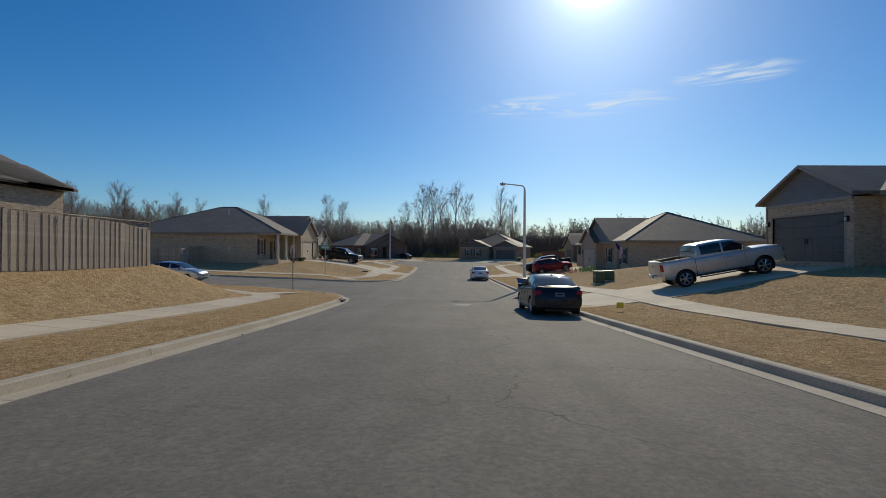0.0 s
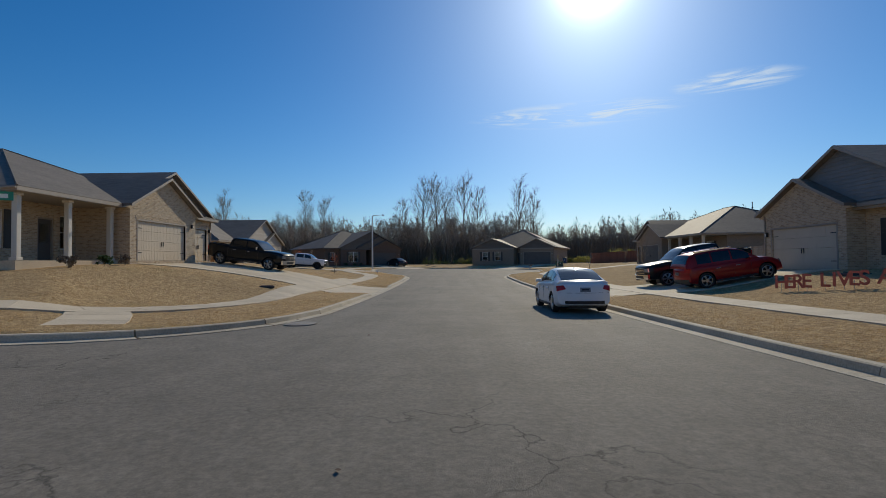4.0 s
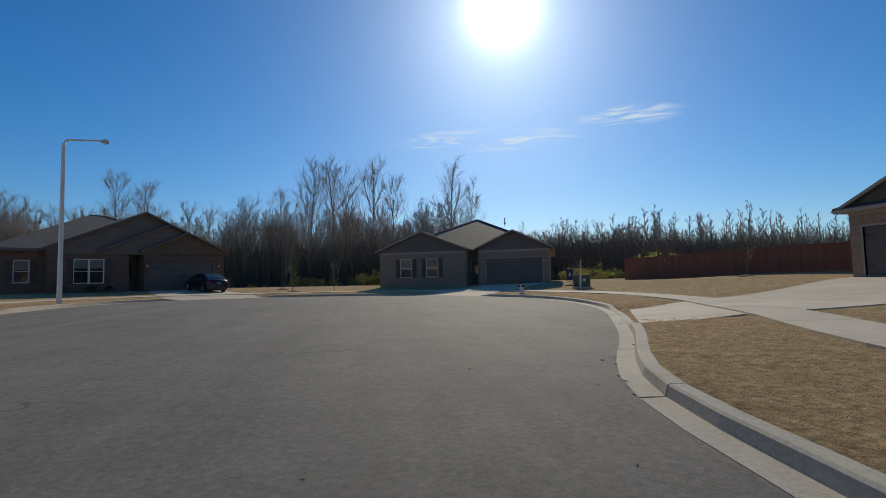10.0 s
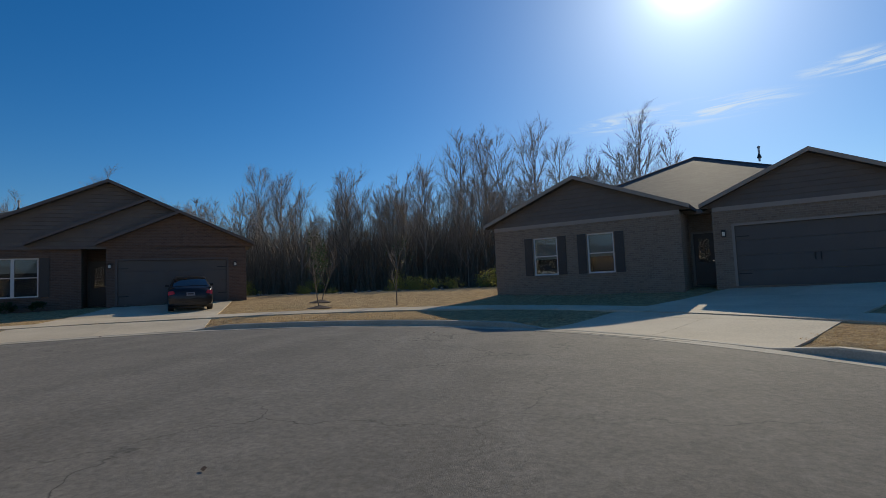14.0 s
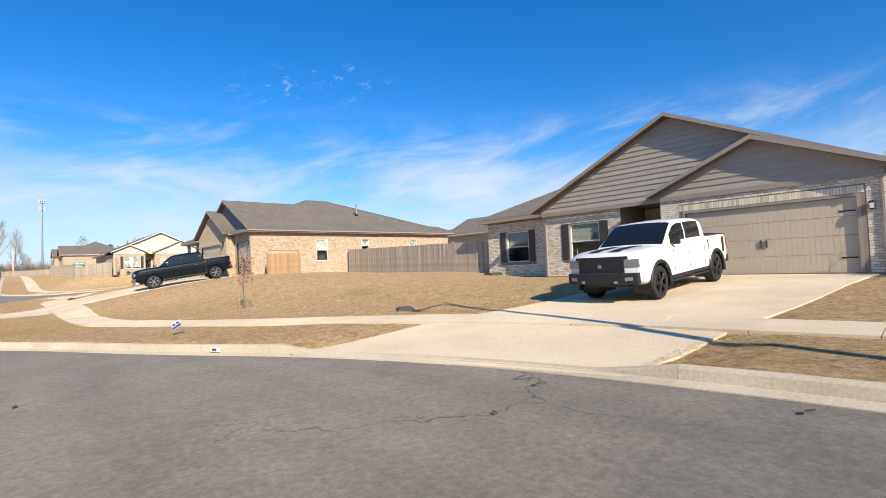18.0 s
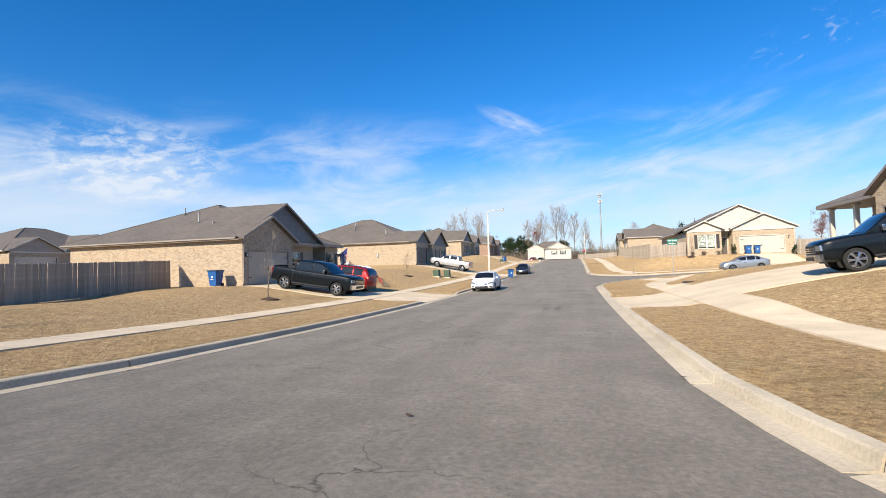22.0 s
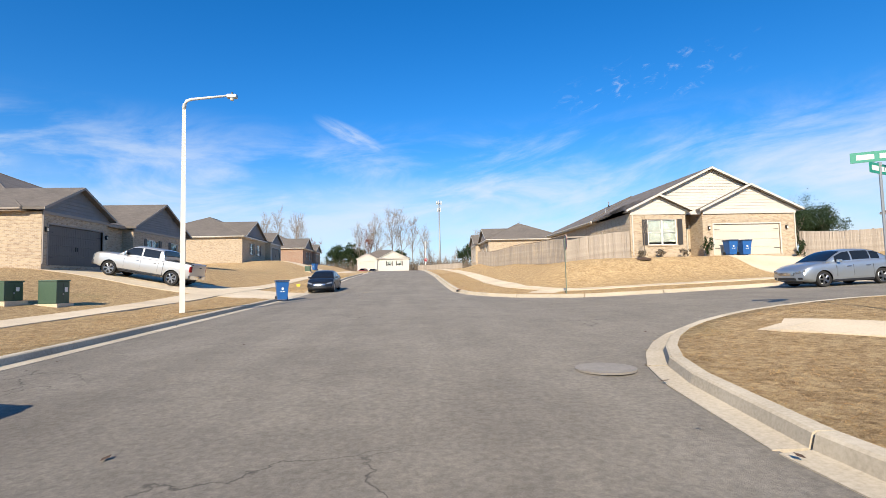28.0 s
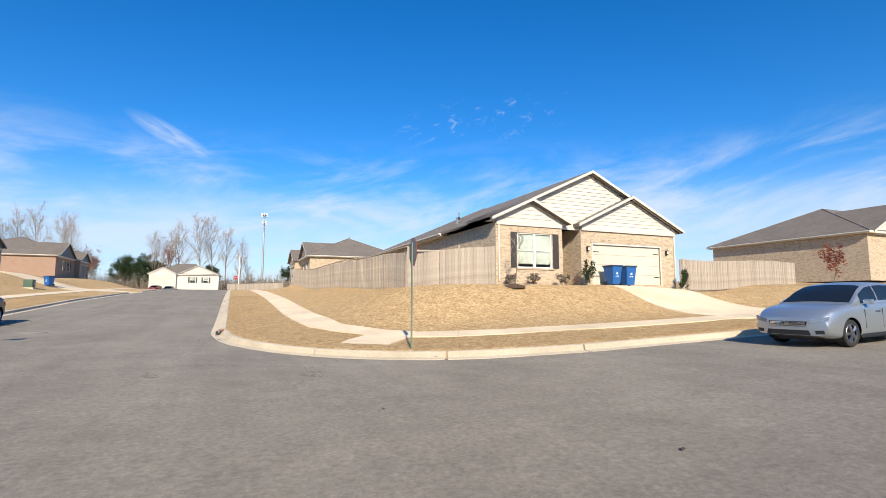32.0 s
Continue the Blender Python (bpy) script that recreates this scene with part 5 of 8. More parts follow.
far_house("single-storey house behind the west-side lots", (62.0, 40.0, 2.2, -90), 17, 15, M_TAN, M_SIDE_TAUPE)
far_house("single-storey house behind the fenced west-side yard", (58.0, 62.0, 1.8, -90), 17, 15, M_TAN, M_SIDE_TAUPE)


# ---- vehicles ----
def surface_z(x, y):
    d, near = road_distance([x], [y])
    for q in DRIVES.values():
        if in_quad(np.array([x]), np.array([y]), q, 0.3)[0] and d[0] > -0.1:
            return float(drive_z(np.array([x]), np.array([y]), d, near)[0])
    if d[0] < 0:
        return float(paved_z(x, y)) + 0.03
    return float(lawn_z([x], [y], d, near)[0]) + 0.01


_wheels = {}


def wheel_meshes(r, dark, wide, spokes):
    key = (r, dark, wide, spokes)
    if key not in _wheels:
        bm = bmesh.new()
        prof = [(r * 0.68, -wide / 2), (r * 0.93, -wide / 2), (r * 0.985, -wide * 0.40), (r, -wide * 0.2), (r, wide * 0.2), (r * 0.985, wide * 0.40), (r * 0.93, wide / 2), (r * 0.72, wide / 2), (r * 0.68, wide * 0.44)]
        n = len(prof)
        rows = [[bm.verts.new((a * math.cos(2 * math.pi * k / 36), b, a * math.sin(2 * math.pi * k / 36))) for a, b in prof] for k in range(36)]
        for k in range(36):
            p, q = rows[k], rows[(k + 1) % 36]
            for i in range(n):
                bm.faces.new((p[i], p[(i + 1) % n], q[(i + 1) % n], q[i]))
        bmesh.ops.recalc_face_normals(bm, faces=bm.faces)
        ty = bpy.data.meshes.new("tyre")
        bm.to_mesh(ty), bm.free()
        ty.materials.append(M_RUBBER)
        bm = bmesh.new()
        for k in range(spokes):
            a = 2 * math.pi * k / spokes
            for off in (-0.12, 0.12):
                c, s, c2, s2 = math.cos(a), math.sin(a), math.cos(a + off), math.sin(a + off)
                tube(bm, [(0.05 * c, wide * 0.45, 0.05 * s), (r * 0.35 * math.cos(a + off * 0.7), wide * 0.47, r * 0.35 * math.sin(a + off * 0.7)), (r * 0.67 * c2, wide * 0.42, r * 0.67 * s2)], [0.03, 0.026, 0.032], 5)
        disc(bm, (0, wide * 0.36, 0), (0, 1, 0), 0.08, 0.045, 14)
        tube(bm, [(r * 0.675 * math.cos(2 * math.pi * k / 28), wide * 0.43, r * 0.675 * math.sin(2 * math.pi * k / 28)) for k in range(29)], [0.018] * 29, 5, False)
        rm = bpy.data.meshes.new("rim")
        bm.to_mesh(rm), bm.free()
        rm.materials.append(M_BLACK if dark else M_ALLOY)
        bm = bmesh.new()
        disc(bm, (0, -wide * 0.1, 0), (0, 1, 0), r * 0.68, 0.02, 24)
        bk = bpy.data.meshes.new("brake_disc")
        bm.to_mesh(bk), bm.free()
        bk.materials.append(M_BLACK)
        _wheels[key] = ty, rm, bk
    return _wheels[key]


# half lengths, heights over the ground and the lines of bonnet and roof, nose towards +x
KINDS = {
    "sedan": dict(L=4.62, W=0.89, zb=0.20, r=0.325, base=2.72, bow=0.30, lean=0.16, belt=[(-2.0, 1.01), (1.2, 0.93)],
                  tops=[(-2.31, 0.86), (-2.26, 0.97), (-2.1, 1.035), (-1.8, 1.06), (-1.3, 1.02), (0.9, 0.95), (1.4, 0.915), (1.8, 0.85), (2.1, 0.76), (2.25, 0.685), (2.31, 0.62)],
                  roof=[(1.22, 0.95), (0.98, 1.075), (0.62, 1.255), (0.30, 1.385), (0.05, 1.435), (-0.30, 1.455), (-0.75, 1.43), (-1.10, 1.355), (-1.50, 1.205), (-1.85, 1.065), (-1.95, 1.03)],
                  wide=[(1.22, 0.76), (0.30, 0.585), (-0.75, 0.565), (-1.95, 0.66)], wind=(1.16, 0.36), back=(-0.92, -1.84), side=[(0.74, 0.02), (-0.06, -0.80), (-0.86, -1.30)]),
    "compact": dict(L=4.38, W=0.87, zb=0.20, r=0.315, base=2.51, bow=0.15, lean=0.05, belt=[(-2.0, 0.99), (1.2, 0.95)],
                    tops=[(-2.19, 0.88), (-2.14, 1.0), (-1.95, 1.05), (-1.6, 1.06), (-1.2, 1.02), (0.9, 0.98), (1.4, 0.95), (1.8, 0.90), (2.0, 0.845), (2.13, 0.77), (2.19, 0.68)],
                    roof=[(1.12, 0.98), (0.90, 1.11), (0.58, 1.30), (0.30, 1.41), (0.05, 1.45), (-0.30, 1.465), (-0.75, 1.445), (-1.10, 1.37), (-1.42, 1.21), (-1.66, 1.07), (-1.74, 1.04)],
                    wide=[(1.12, 0.75), (0.30, 0.60), (-0.75, 0.58), (-1.74, 0.66)], wind=(1.06, 0.34), back=(-0.92, -1.62), side=[(0.70, 0.02), (-0.06, -0.80), (-0.86, -1.22)]),
    "suv": dict(L=4.75, W=0.95, zb=0.26, r=0.37, base=2.85, bow=0.26, lean=0.12, belt=[(-2.4, 1.10), (1.2, 1.04)],
                tops=[(-2.375, 0.98), (-2.32, 1.10), (-1.9, 1.12), (1.0, 1.07), (1.6, 1.03), (2.05, 0.95), (2.28, 0.84), (2.375, 0.74)],
                roof=[(1.18, 1.07), (0.92, 1.26), (0.60, 1.50), (0.34, 1.63), (0.0, 1.70), (-0.8, 1.745), (-1.6, 1.715), (-1.95, 1.65), (-2.12, 1.48), (-2.28, 1.12)],
                wide=[(1.18, 0.80), (0.34, 0.67), (-1.6, 0.64), (-2.28, 0.74)], wind=(1.12, 0.40), back=(-1.97, -2.22), side=[(0.72, -0.05), (-0.14, -0.98), (-1.06, -1.72)]),
    "pickup": dict(L=5.9, W=1.0, zb=0.44, r=0.42, base=3.68, bow=0.13, lean=0.015, belt=[(-3.0, 1.36), (1.4, 1.29)],
                   tops=[(-2.95, 1.36), (-2.9, 1.40), (-1.3, 1.40), (-1.2, 1.34), (1.2, 1.31), (1.9, 1.31), (2.5, 1.28), (2.78, 1.24), (2.9, 1.17), (2.95, 1.10)],
                   roof=[(1.44, 1.31), (1.20, 1.48), (0.94, 1.69), (0.70, 1.87), (0.46, 1.94), (-0.3, 1.97), (-0.95, 1.955), (-1.10, 1.89), (-1.19, 1.63), (-1.25, 1.36)],
                   wide=[(1.44, 0.87), (0.70, 0.77), (-0.95, 0.755), (-1.25, 0.83)], wind=(1.38, 0.64), back=(-1.08, -1.20), side=[(1.02, 0.12), (0.02, -0.93)]),
}


def vehicle(kind, label, paint, x, y, heading, category, trim="chrome", dark_rims=False, stripe=None, group="", spokes=5):
    k = KINDS[kind]
    L, W, r, base, zb, bow, lean = (k[c] for c in ("L", "W", "r", "base", "zb", "bow", "lean"))
    H = L / 2
    h = radians(heading)
    f = Vector((math.cos(h), math.sin(h)))
    za, zc = surface_z(x + f.x * base / 2, y + f.y * base / 2), surface_z(x - f.x * base / 2, y - f.y * base / 2)
    root = thing({"sedan": "parked_car", "compact": "parked_car", "suv": "parked_suv", "pickup": "pickup_truck"}[kind], label, category, pose(x, y, (za + zc) / 2, 0, math.degrees(-math.asin((za - zc) / base)), heading), group)

    def line(key, at):
        pts = sorted(k[key])
        return float(np.interp(at, [p[0] for p in pts], [p[1] for p in pts]))

    z_nose, z_tail = k["tops"][-1][1], k["tops"][0][1]

    def bent(px, py, pz):
        """Rounds the ends in plan and leans them back towards the top and the bottom."""
        e = smoothstep(H - 0.9, H, abs(px))
        top = z_nose if px > 0 else z_tail
        rel = (pz - 0.55 * top) / top
        return px - math.copysign(e * (bow * (abs(py) / W) ** 2.6 + lean * rel * rel * 2.2), px)

    def end_x(s, py, pz):
        return bent(s * H, py, pz)

    # lower body
    xs = sorted({*[round(v, 3) for v in np.linspace(-H, H, int(L / 0.09))], *[p[0] for p in k["tops"]]})
    bm = bmesh.new()
    rings = []
    for xx in xs:
        e = min(1.0, (H - abs(xx)) / 0.45)
        w = W * (0.93 + 0.07 * math.sin(math.pi / 2 * max(e, 0)))
        zt, lo = line("tops", xx), zb + 0.09 * (1 - max(e, 0))
        half = [(0.0, lo), (0.55 * w, lo), (0.85 * w, lo + 0.004), (0.94 * w, lo + 0.04)]
        half += [(w * (0.962 + 0.038 * math.sin(math.pi * (0.15 + 0.7 * i / 9))), lo + 0.10 + (zt - 0.15 - lo - 0.10) * i / 9) for i in range(10)]
        half += [(0.965 * w, zt - 0.085), (0.935 * w, zt - 0.035), (0.86 * w, zt - 0.004), (0.62 * w, zt + 0.014), (0.3 * w, zt + 0.026), (0.0, zt + 0.03)]
        ring = half + [(-a, b) for a, b in half[-2:0:-1]]
        rings.append([bm.verts.new((bent(xx, a, b), a, b)) for a, b in ring])
    n = len(rings[0])
    for p, q in zip(rings, rings[1:]):
        for i in range(n):
            bm.faces.new((p[i], p[(i + 1) % n], q[(i + 1) % n], q[i]))
    # rounded ends that follow the same bend
    for ends, xe in ((rings[0], -H), (rings[-1], H)):
        mid = sum(v.co.z for v in ends) / n
        flat = [(v.co.y, v.co.z) for v in ends]
        last = ends
        for s in (0.86, 0.66, 0.44, 0.2):
            inner = [bm.verts.new((bent(xe, a * s, mid + (b - mid) * s), a * s, mid + (b - mid) * s)) for a, b in flat]
            for i in range(n):
                bm.faces.new((last[i], last[(i + 1) % n], inner[(i + 1) % n], inner[i]))
            last = inner
        bm.faces.new(last)
    ra = r * 1.15
    axles = (base / 2, -base / 2)

    def gone(c):
        if abs(c.y) > 0.55 * W and min(math.hypot(c.x - a, c.z - r) for a in axles) < ra:
            return True
        return kind == "pickup" and -H + 0.10 < c.x < -1.30 and abs(c.y) < 0.80 * W and c.z > 1.2

    cut = [fc for fc in bm.faces if len(fc.verts) == 4 and gone(fc.calc_center_median())]
    bmesh.ops.delete(bm, geom=cut, context="FACES")
    for v in bm.verts:
        if v.is_boundary and abs(v.co.y) > 0.5 * W:
            for a in axles:
                dd = math.hypot(v.co.x - a, v.co.z - r)
                if abs(dd - ra) < 0.14 and v.co.z > zb + 0.02:
                    v.co.x, v.co.z = a + (v.co.x - a) * ra / dd, r + (v.co.z - r) * ra / dd
    bmesh.ops.recalc_face_normals(bm, faces=bm.faces)
    body = part("body", bm, paint, root, smooth=True)
    body.data.set_sharp_from_angle(angle=radians(38))

    # cabin: sections from one belt line over the roof to the other
    cuts = {p[0] for p in k["roof"]} | {c for s in k["side"] for c in s} | {*k["wind"], *k["back"]}
    cx = sorted(cuts)
    low, high = min(p[0] for p in k["roof"]), max(p[0] for p in k["roof"])
    cx = [c for c in cx if low <= c <= high]
    grid = []
    for xx in cx:
        zt, zr, wr = line("belt", xx) - 0.05, line("roof", xx), line("wide", xx)
        hh, wb = max(zr - zt, 0.03), W * 0.925
        half = [(wb, zt), (wb + (wr + 0.06 - wb) * 0.16, zt + hh * 0.2), (wb + (wr + 0.06 - wb) * 0.5 + 0.012, zt + hh * 0.52), (wr + 0.075, zt + hh * 0.84), (wr + 0.012, zt + hh * 0.945), (wr * 0.86, zt + hh * 0.988), (wr * 0.45, zt + hh + 0.012), (0.0, zt + hh + 0.018)]
        grid.append([Vector((xx, a, b)) for a, b in half] + [Vector((xx, -a, b)) for a, b in half[-2::-1]])
    m = len(grid[0])
    cb = bmesh.new()
    vs = [[cb.verts.new(p) for p in g] for g in grid]
    for p, q in zip(vs, vs[1:]):
        for i in range(m - 1):
            cb.faces.new((p[i], q[i], q[i + 1], p[i + 1]))
    cb.faces.new(vs[0]), cb.faces.new(vs[-1][::-1])
    bmesh.ops.recalc_face_normals(cb, faces=cb.faces)
    cabin = part("cabin", cb, paint, root, smooth=True)
    cabin.data.set_sharp_from_angle(angle=radians(42))

    def pane(name, x0, x1, j0, j1, trimmed=0.0):
        """Glass over the cabin's sections between two stations, a little proud."""
        lo, hi = min(x0, x1), max(x0, x1)
        ii = [i for i, c in enumerate(cx) if lo - 1e-6 <= c <= hi + 1e-6]
        g = bmesh.new()
        out, inn = [], []
        for i in ii:
            ro, rn = [], []
            for j in range(j0, j1 + 1):
                p = grid[i][j]
                a = grid[min(i + 1, len(cx) - 1)][j] - grid[max(i - 1, 0)][j]
                b = grid[i][min(j + 1, m - 1)] - grid[i][max(j - 1, 0)]
                nn = a.cross(b).normalized()
                if nn.dot(p - Vector((p.x * 0.5, 0, 0.7))) < 0:
                    nn = -nn
                ro.append(g.verts.new(p + nn * 0.012)), rn.append(g.verts.new(p - nn * 0.003))
            out.append(ro), inn.append(rn)
        for a in range(len(ii) - 1):
            for b in range(j1 - j0):
                g.faces.new((out[a][b], out[a + 1][b], out[a + 1][b + 1], out[a][b + 1]))
                g.faces.new((inn[a][b], inn[a][b + 1], inn[a + 1][b + 1], inn[a + 1][b]))
        for a in range(len(ii) - 1):
            for b in (0, j1 - j0):
                g.faces.new((out[a][b], inn[a][b], inn[a + 1][b], out[a + 1][b]))
        for b in range(j1 - j0):
            for a in (0, len(ii) - 1):
                g.faces.new((out[a][b], out[a][b + 1], inn[a][b + 1], inn[a][b]))
        bmesh.ops.recalc_face_normals(g, faces=g.faces)
        gl = part(name, g, M_CARGLASS, root, smooth=True)
        gl.data.set_sharp_from_angle(angle=radians(40))
        return gl

    pane("windscreen", *k["wind"], 4, m - 5)
    pane("rear_window", *k["back"], 4, m - 5)
    for a, b in k["side"]:
        pane("side_window", a, b, 1, 3)
        pane("side_window", a, b, m - 4, m - 2)

    def patch(name, s, corners, mat, parent, proud=0.012, back=0.05, label=""):
        """A piece set into the nose (s 1) or the tail (s -1): corners (y, z) round it, bent with the body."""
        (ya, zaa), (yb, zbb), (yc, zcc), (yd, zd) = corners
        g = bmesh.new()
        sheets = []
        for depth in (proud, -back):
            rows = []
            for u in np.linspace(0, 1, 7):
                row = []
                for v in (0.0, 0.5, 1.0):
                    py = (ya * (1 - u) + yb * u) * (1 - v) + (yd * (1 - u) + yc * u) * v
                    pz = (zaa * (1 - u) + zbb * u) * (1 - v) + (zd * (1 - u) + zcc * u) * v
                    row.append(g.verts.new((end_x(s, py, pz) + s * depth, py, pz)))
                rows.append(row)
            sheets.append(rows)
        for rows in sheets:
            for a in range(6):
                for b in range(2):
                    g.faces.new((rows[a][b], rows[a + 1][b], rows[a + 1][b + 1], rows[a][b + 1]))
        o, i2 = sheets
        for a in range(6):
            for b in (0, 2):
                g.faces.new((o[a][b], i2[a][b], i2[a + 1][b], o[a + 1][b]))
        for b in range(2):
            for a in (0, 6):
                g.faces.new((o[a][b], o[a][b + 1], i2[a][b + 1], i2[a][b]))
        bmesh.ops.recalc_face_normals(g, faces=g.faces)
        return part(name, g, mat, parent, label)

    gm = M_CHROME if trim == "chrome" else M_BLACK
    for side in (1, -1):
        zt = line("belt", 0.6)
        part("mirror", soft(boxes((k["wind"][0] - 0.50, k["wind"][0] - 0.38, side * (W + 0.05) - 0.09, side * (W + 0.05) + 0.09, zt + 0.0, zt + (0.22 if kind == "pickup" else 0.11))), 0.03, 2), paint if kind != "pickup" else gm, root)
        doors = (k["side"][0][0], (k["side"][0][1] + k["side"][1][0]) / 2, k["side"][1][1] + (-0.06 if kind != "pickup" else -0.05))
        for a in (doors[1] + 0.10, doors[2] + 0.12):
            part("door_handle", soft(boxes((a, a + 0.2, side * W * 0.992 - 0.02, side * W * 0.992 + 0.02, zt - 0.20, zt - 0.165)), 0.008), M_CHROME if trim == "chrome" else paint, body)
        for a in doors:
            part("door_seam", boxes((a, a + 0.005, side * W * 0.995 - 0.007, side * W * 0.995 + 0.007, zb + 0.2, zt - 0.12)), M_BLACK, body)
        part("sill_trim", soft(boxes((-base / 2 + ra + 0.03, base / 2 - ra - 0.03, side * W * 0.95 - 0.04, side * W * 0.95 + 0.03, zb - 0.01, zb + 0.08)), 0.015), M_BLACK, body)
        for ax in axles:
            wide = 0.22 if kind != "pickup" else 0.27
            ty, rm, bk = wheel_meshes(r, dark_rims, wide, spokes)
            wl_ = piece("wheel", ty, root, pose(ax, side * (W * 0.975 - wide / 2), r, 0, 0, 0 if side > 0 else 180))
            piece("rim", rm, wl_), piece("brake_disc", bk, wl_)
            g = bmesh.new()
            c = [(ax + (ra + 0.01) * math.cos(t), r + (ra + 0.01) * math.sin(t)) for t in np.linspace(-0.5, math.pi + 0.5, 17)]
            o = [g.verts.new((p, side * W * 0.955, q)) for p, q in c]
            i2 = [g.verts.new((p, side * W * 0.5, q)) for p, q in c]
            for j in range(16):
                g.faces.new((o[j], i2[j], i2[j + 1], o[j + 1]))
            g.faces.new(i2)
            part("wheel_arch", g, M_BLACK, body)
            if kind == "pickup" and trim == "black":
                arc = np.linspace(-0.25, math.pi + 0.25, 15)
                part("arch_flare", tube(bmesh.new(), [(ax + (ra + 0.045) * math.cos(t), side * (W * 0.985), r + (ra + 0.045) * math.sin(t)) for t in arc], [0.05] * 15, 6), M_BLACK, body, smooth=True)
        if kind in ("sedan", "compact"):
            patch("headlight", 1, [(side * 0.50, 0.56), (side * 0.80, 0.62), (side * 0.82, 0.72), (side * 0.48, 0.645)], M_HEADLAMP, root)
            patch("fog_light", 1, [(side * 0.60, 0.33), (side * 0.76, 0.34), (side * 0.74, 0.42), (side * 0.58, 0.41)], M_BLACK, root)
            patch("tail_light", -1, [(side * 0.58, 0.78), (side * 0.84, 0.71), (side * 0.85, 0.88), (side * 0.64, 0.90)], M_TAIL, root)
        elif kind == "suv":
            patch("headlight", 1, [(side * 0.50, 0.68), (side * 0.86, 0.70), (side * 0.86, 0.86), (side * 0.48, 0.78)], M_HEADLAMP, root)
            patch("tail_light", -1, [(side * 0.58, 0.86), (side * 0.90, 0.82), (side * 0.89, 1.02), (side * 0.62, 1.04)], M_TAIL, root)
        else:
            patch("headlight", 1, [(side * 0.62, 0.90), (side * 0.95, 0.90), (side * 0.93, 1.10), (side * 0.62, 1.08)], M_HEADLAMP, root)
            patch("tail_light", -1, [(side * 0.80, 0.92), (side * 0.95, 0.92), (side * 0.95, 1.26), (side * 0.80, 1.26)], M_TAIL, root)
    if kind in ("sedan", "compact"):
        gr = patch("grille", 1, [(-0.40, 0.50), (0.40, 0.50), (0.44, 0.61), (-0.44, 0.61)], M_BLACK, root)
        bars_z, gw = (0.52, 0.555, 0.59), 0.40
        patch("lower_intake", 1, [(-0.5, 0.30), (0.5, 0.30), (0.46, 0.41), (-0.46, 0.41)], M_BLACK, root)
        patch("rear_valance", -1, [(-0.62, 0.31), (0.62, 0.31), (0.62, 0.41), (-0.62, 0.41)], M_BLACK, root)
        patch("bumper_seam", -1, [(-0.78, 0.655), (0.78, 0.655), (0.78, 0.665), (-0.78, 0.665)], M_BLACK, root, 0.004)
        patch("boot_trim", -1, [(-0.42, 0.83), (0.42, 0.83), (0.42, 0.855), (-0.42, 0.855)], paint, root)
        plate_z = 0.69
    elif kind == "suv":
        gr = patch("grille", 1, [(-0.46, 0.52), (0.46, 0.52), (0.48, 0.72), (-0.48, 0.72)], M_BLACK, root)
        bars_z, gw = (0.56, 0.62, 0.68), 0.44
        patch("lower_intake", 1, [(-0.7, 0.34), (0.7, 0.34), (0.66, 0.46), (-0.66, 0.46)], M_BLACK, root)
        patch("rear_valance", -1, [(-0.8, 0.34), (0.8, 0.34), (0.8, 0.52), (-0.8, 0.52)], M_BLACK, root)
        plate_z = 0.74
    else:
        gr = patch("grille", 1, [(-0.62, 0.78), (0.62, 0.78), (0.62, 1.12), (-0.62, 1.12)], M_BLACK, root)
        bars_z, gw = (0.85, 0.93, 1.01), 0.57
        patch("front_bumper", 1, [(-0.94, 0.50), (0.94, 0.50), (0.94, 0.77), (-0.94, 0.77)], gm, root, 0.10 if trim == "black" else 0.06)
        if trim == "black":
            for side in (1, -1):
                patch("fog_light", 1, [(side * 0.66, 0.58), (side * 0.84, 0.60), (side * 0.83, 0.68), (side * 0.66, 0.67)], M_HEADLAMP, root, 0.11)
                patch("tow_hook", 1, [(side * 0.40, 0.53), (side * 0.48, 0.53), (side * 0.48, 0.59), (side * 0.40, 0.59)], M_METAL, root, 0.13)
            patch("bonnet_lip", 1, [(-0.72, 1.10), (0.72, 1.10), (0.68, 1.17), (-0.68, 1.17)], M_BLACK, root, 0.02)
        patch("lower_intake", 1, [(-0.5, 0.56), (0.5, 0.56), (0.5, 0.70), (-0.5, 0.70)], M_BLACK, root, 0.108 if trim == "black" else 0.068)
        patch("rear_bumper", -1, [(-0.94, 0.52), (0.94, 0.52), (0.94, 0.72), (-0.94, 0.72)], gm, root, 0.09)
        patch("tailgate", -1, [(-0.78, 0.78), (0.78, 0.78), (0.78, 1.31), (-0.78, 1.31)], paint, root, 0.012)
        patch("tailgate_handle", -1, [(-0.12, 1.16), (0.12, 1.16), (0.12, 1.22), (-0.12, 1.22)], M_BLACK, root, 0.02)
        plate_z = 0.60
        g = bmesh.new()
        box(g, -H + 0.08, -1.32, -0.80 * W, 0.80 * W, 0.86, 0.89)
        for a in (-1, 1):
            box(g, -H + 0.08, -1.32, a * 0.80 * W - 0.02, a * 0.80 * W + 0.02, 0.891, 1.372)
        box(g, -H + 0.06, -H + 0.10, -0.77 * W, 0.77 * W, 0.891, 1.372)
        box(g, -1.34, -1.30, -0.77 * W, 0.77 * W, 0.891, 1.372)
        part("bed_liner", g, M_BLACK, root)
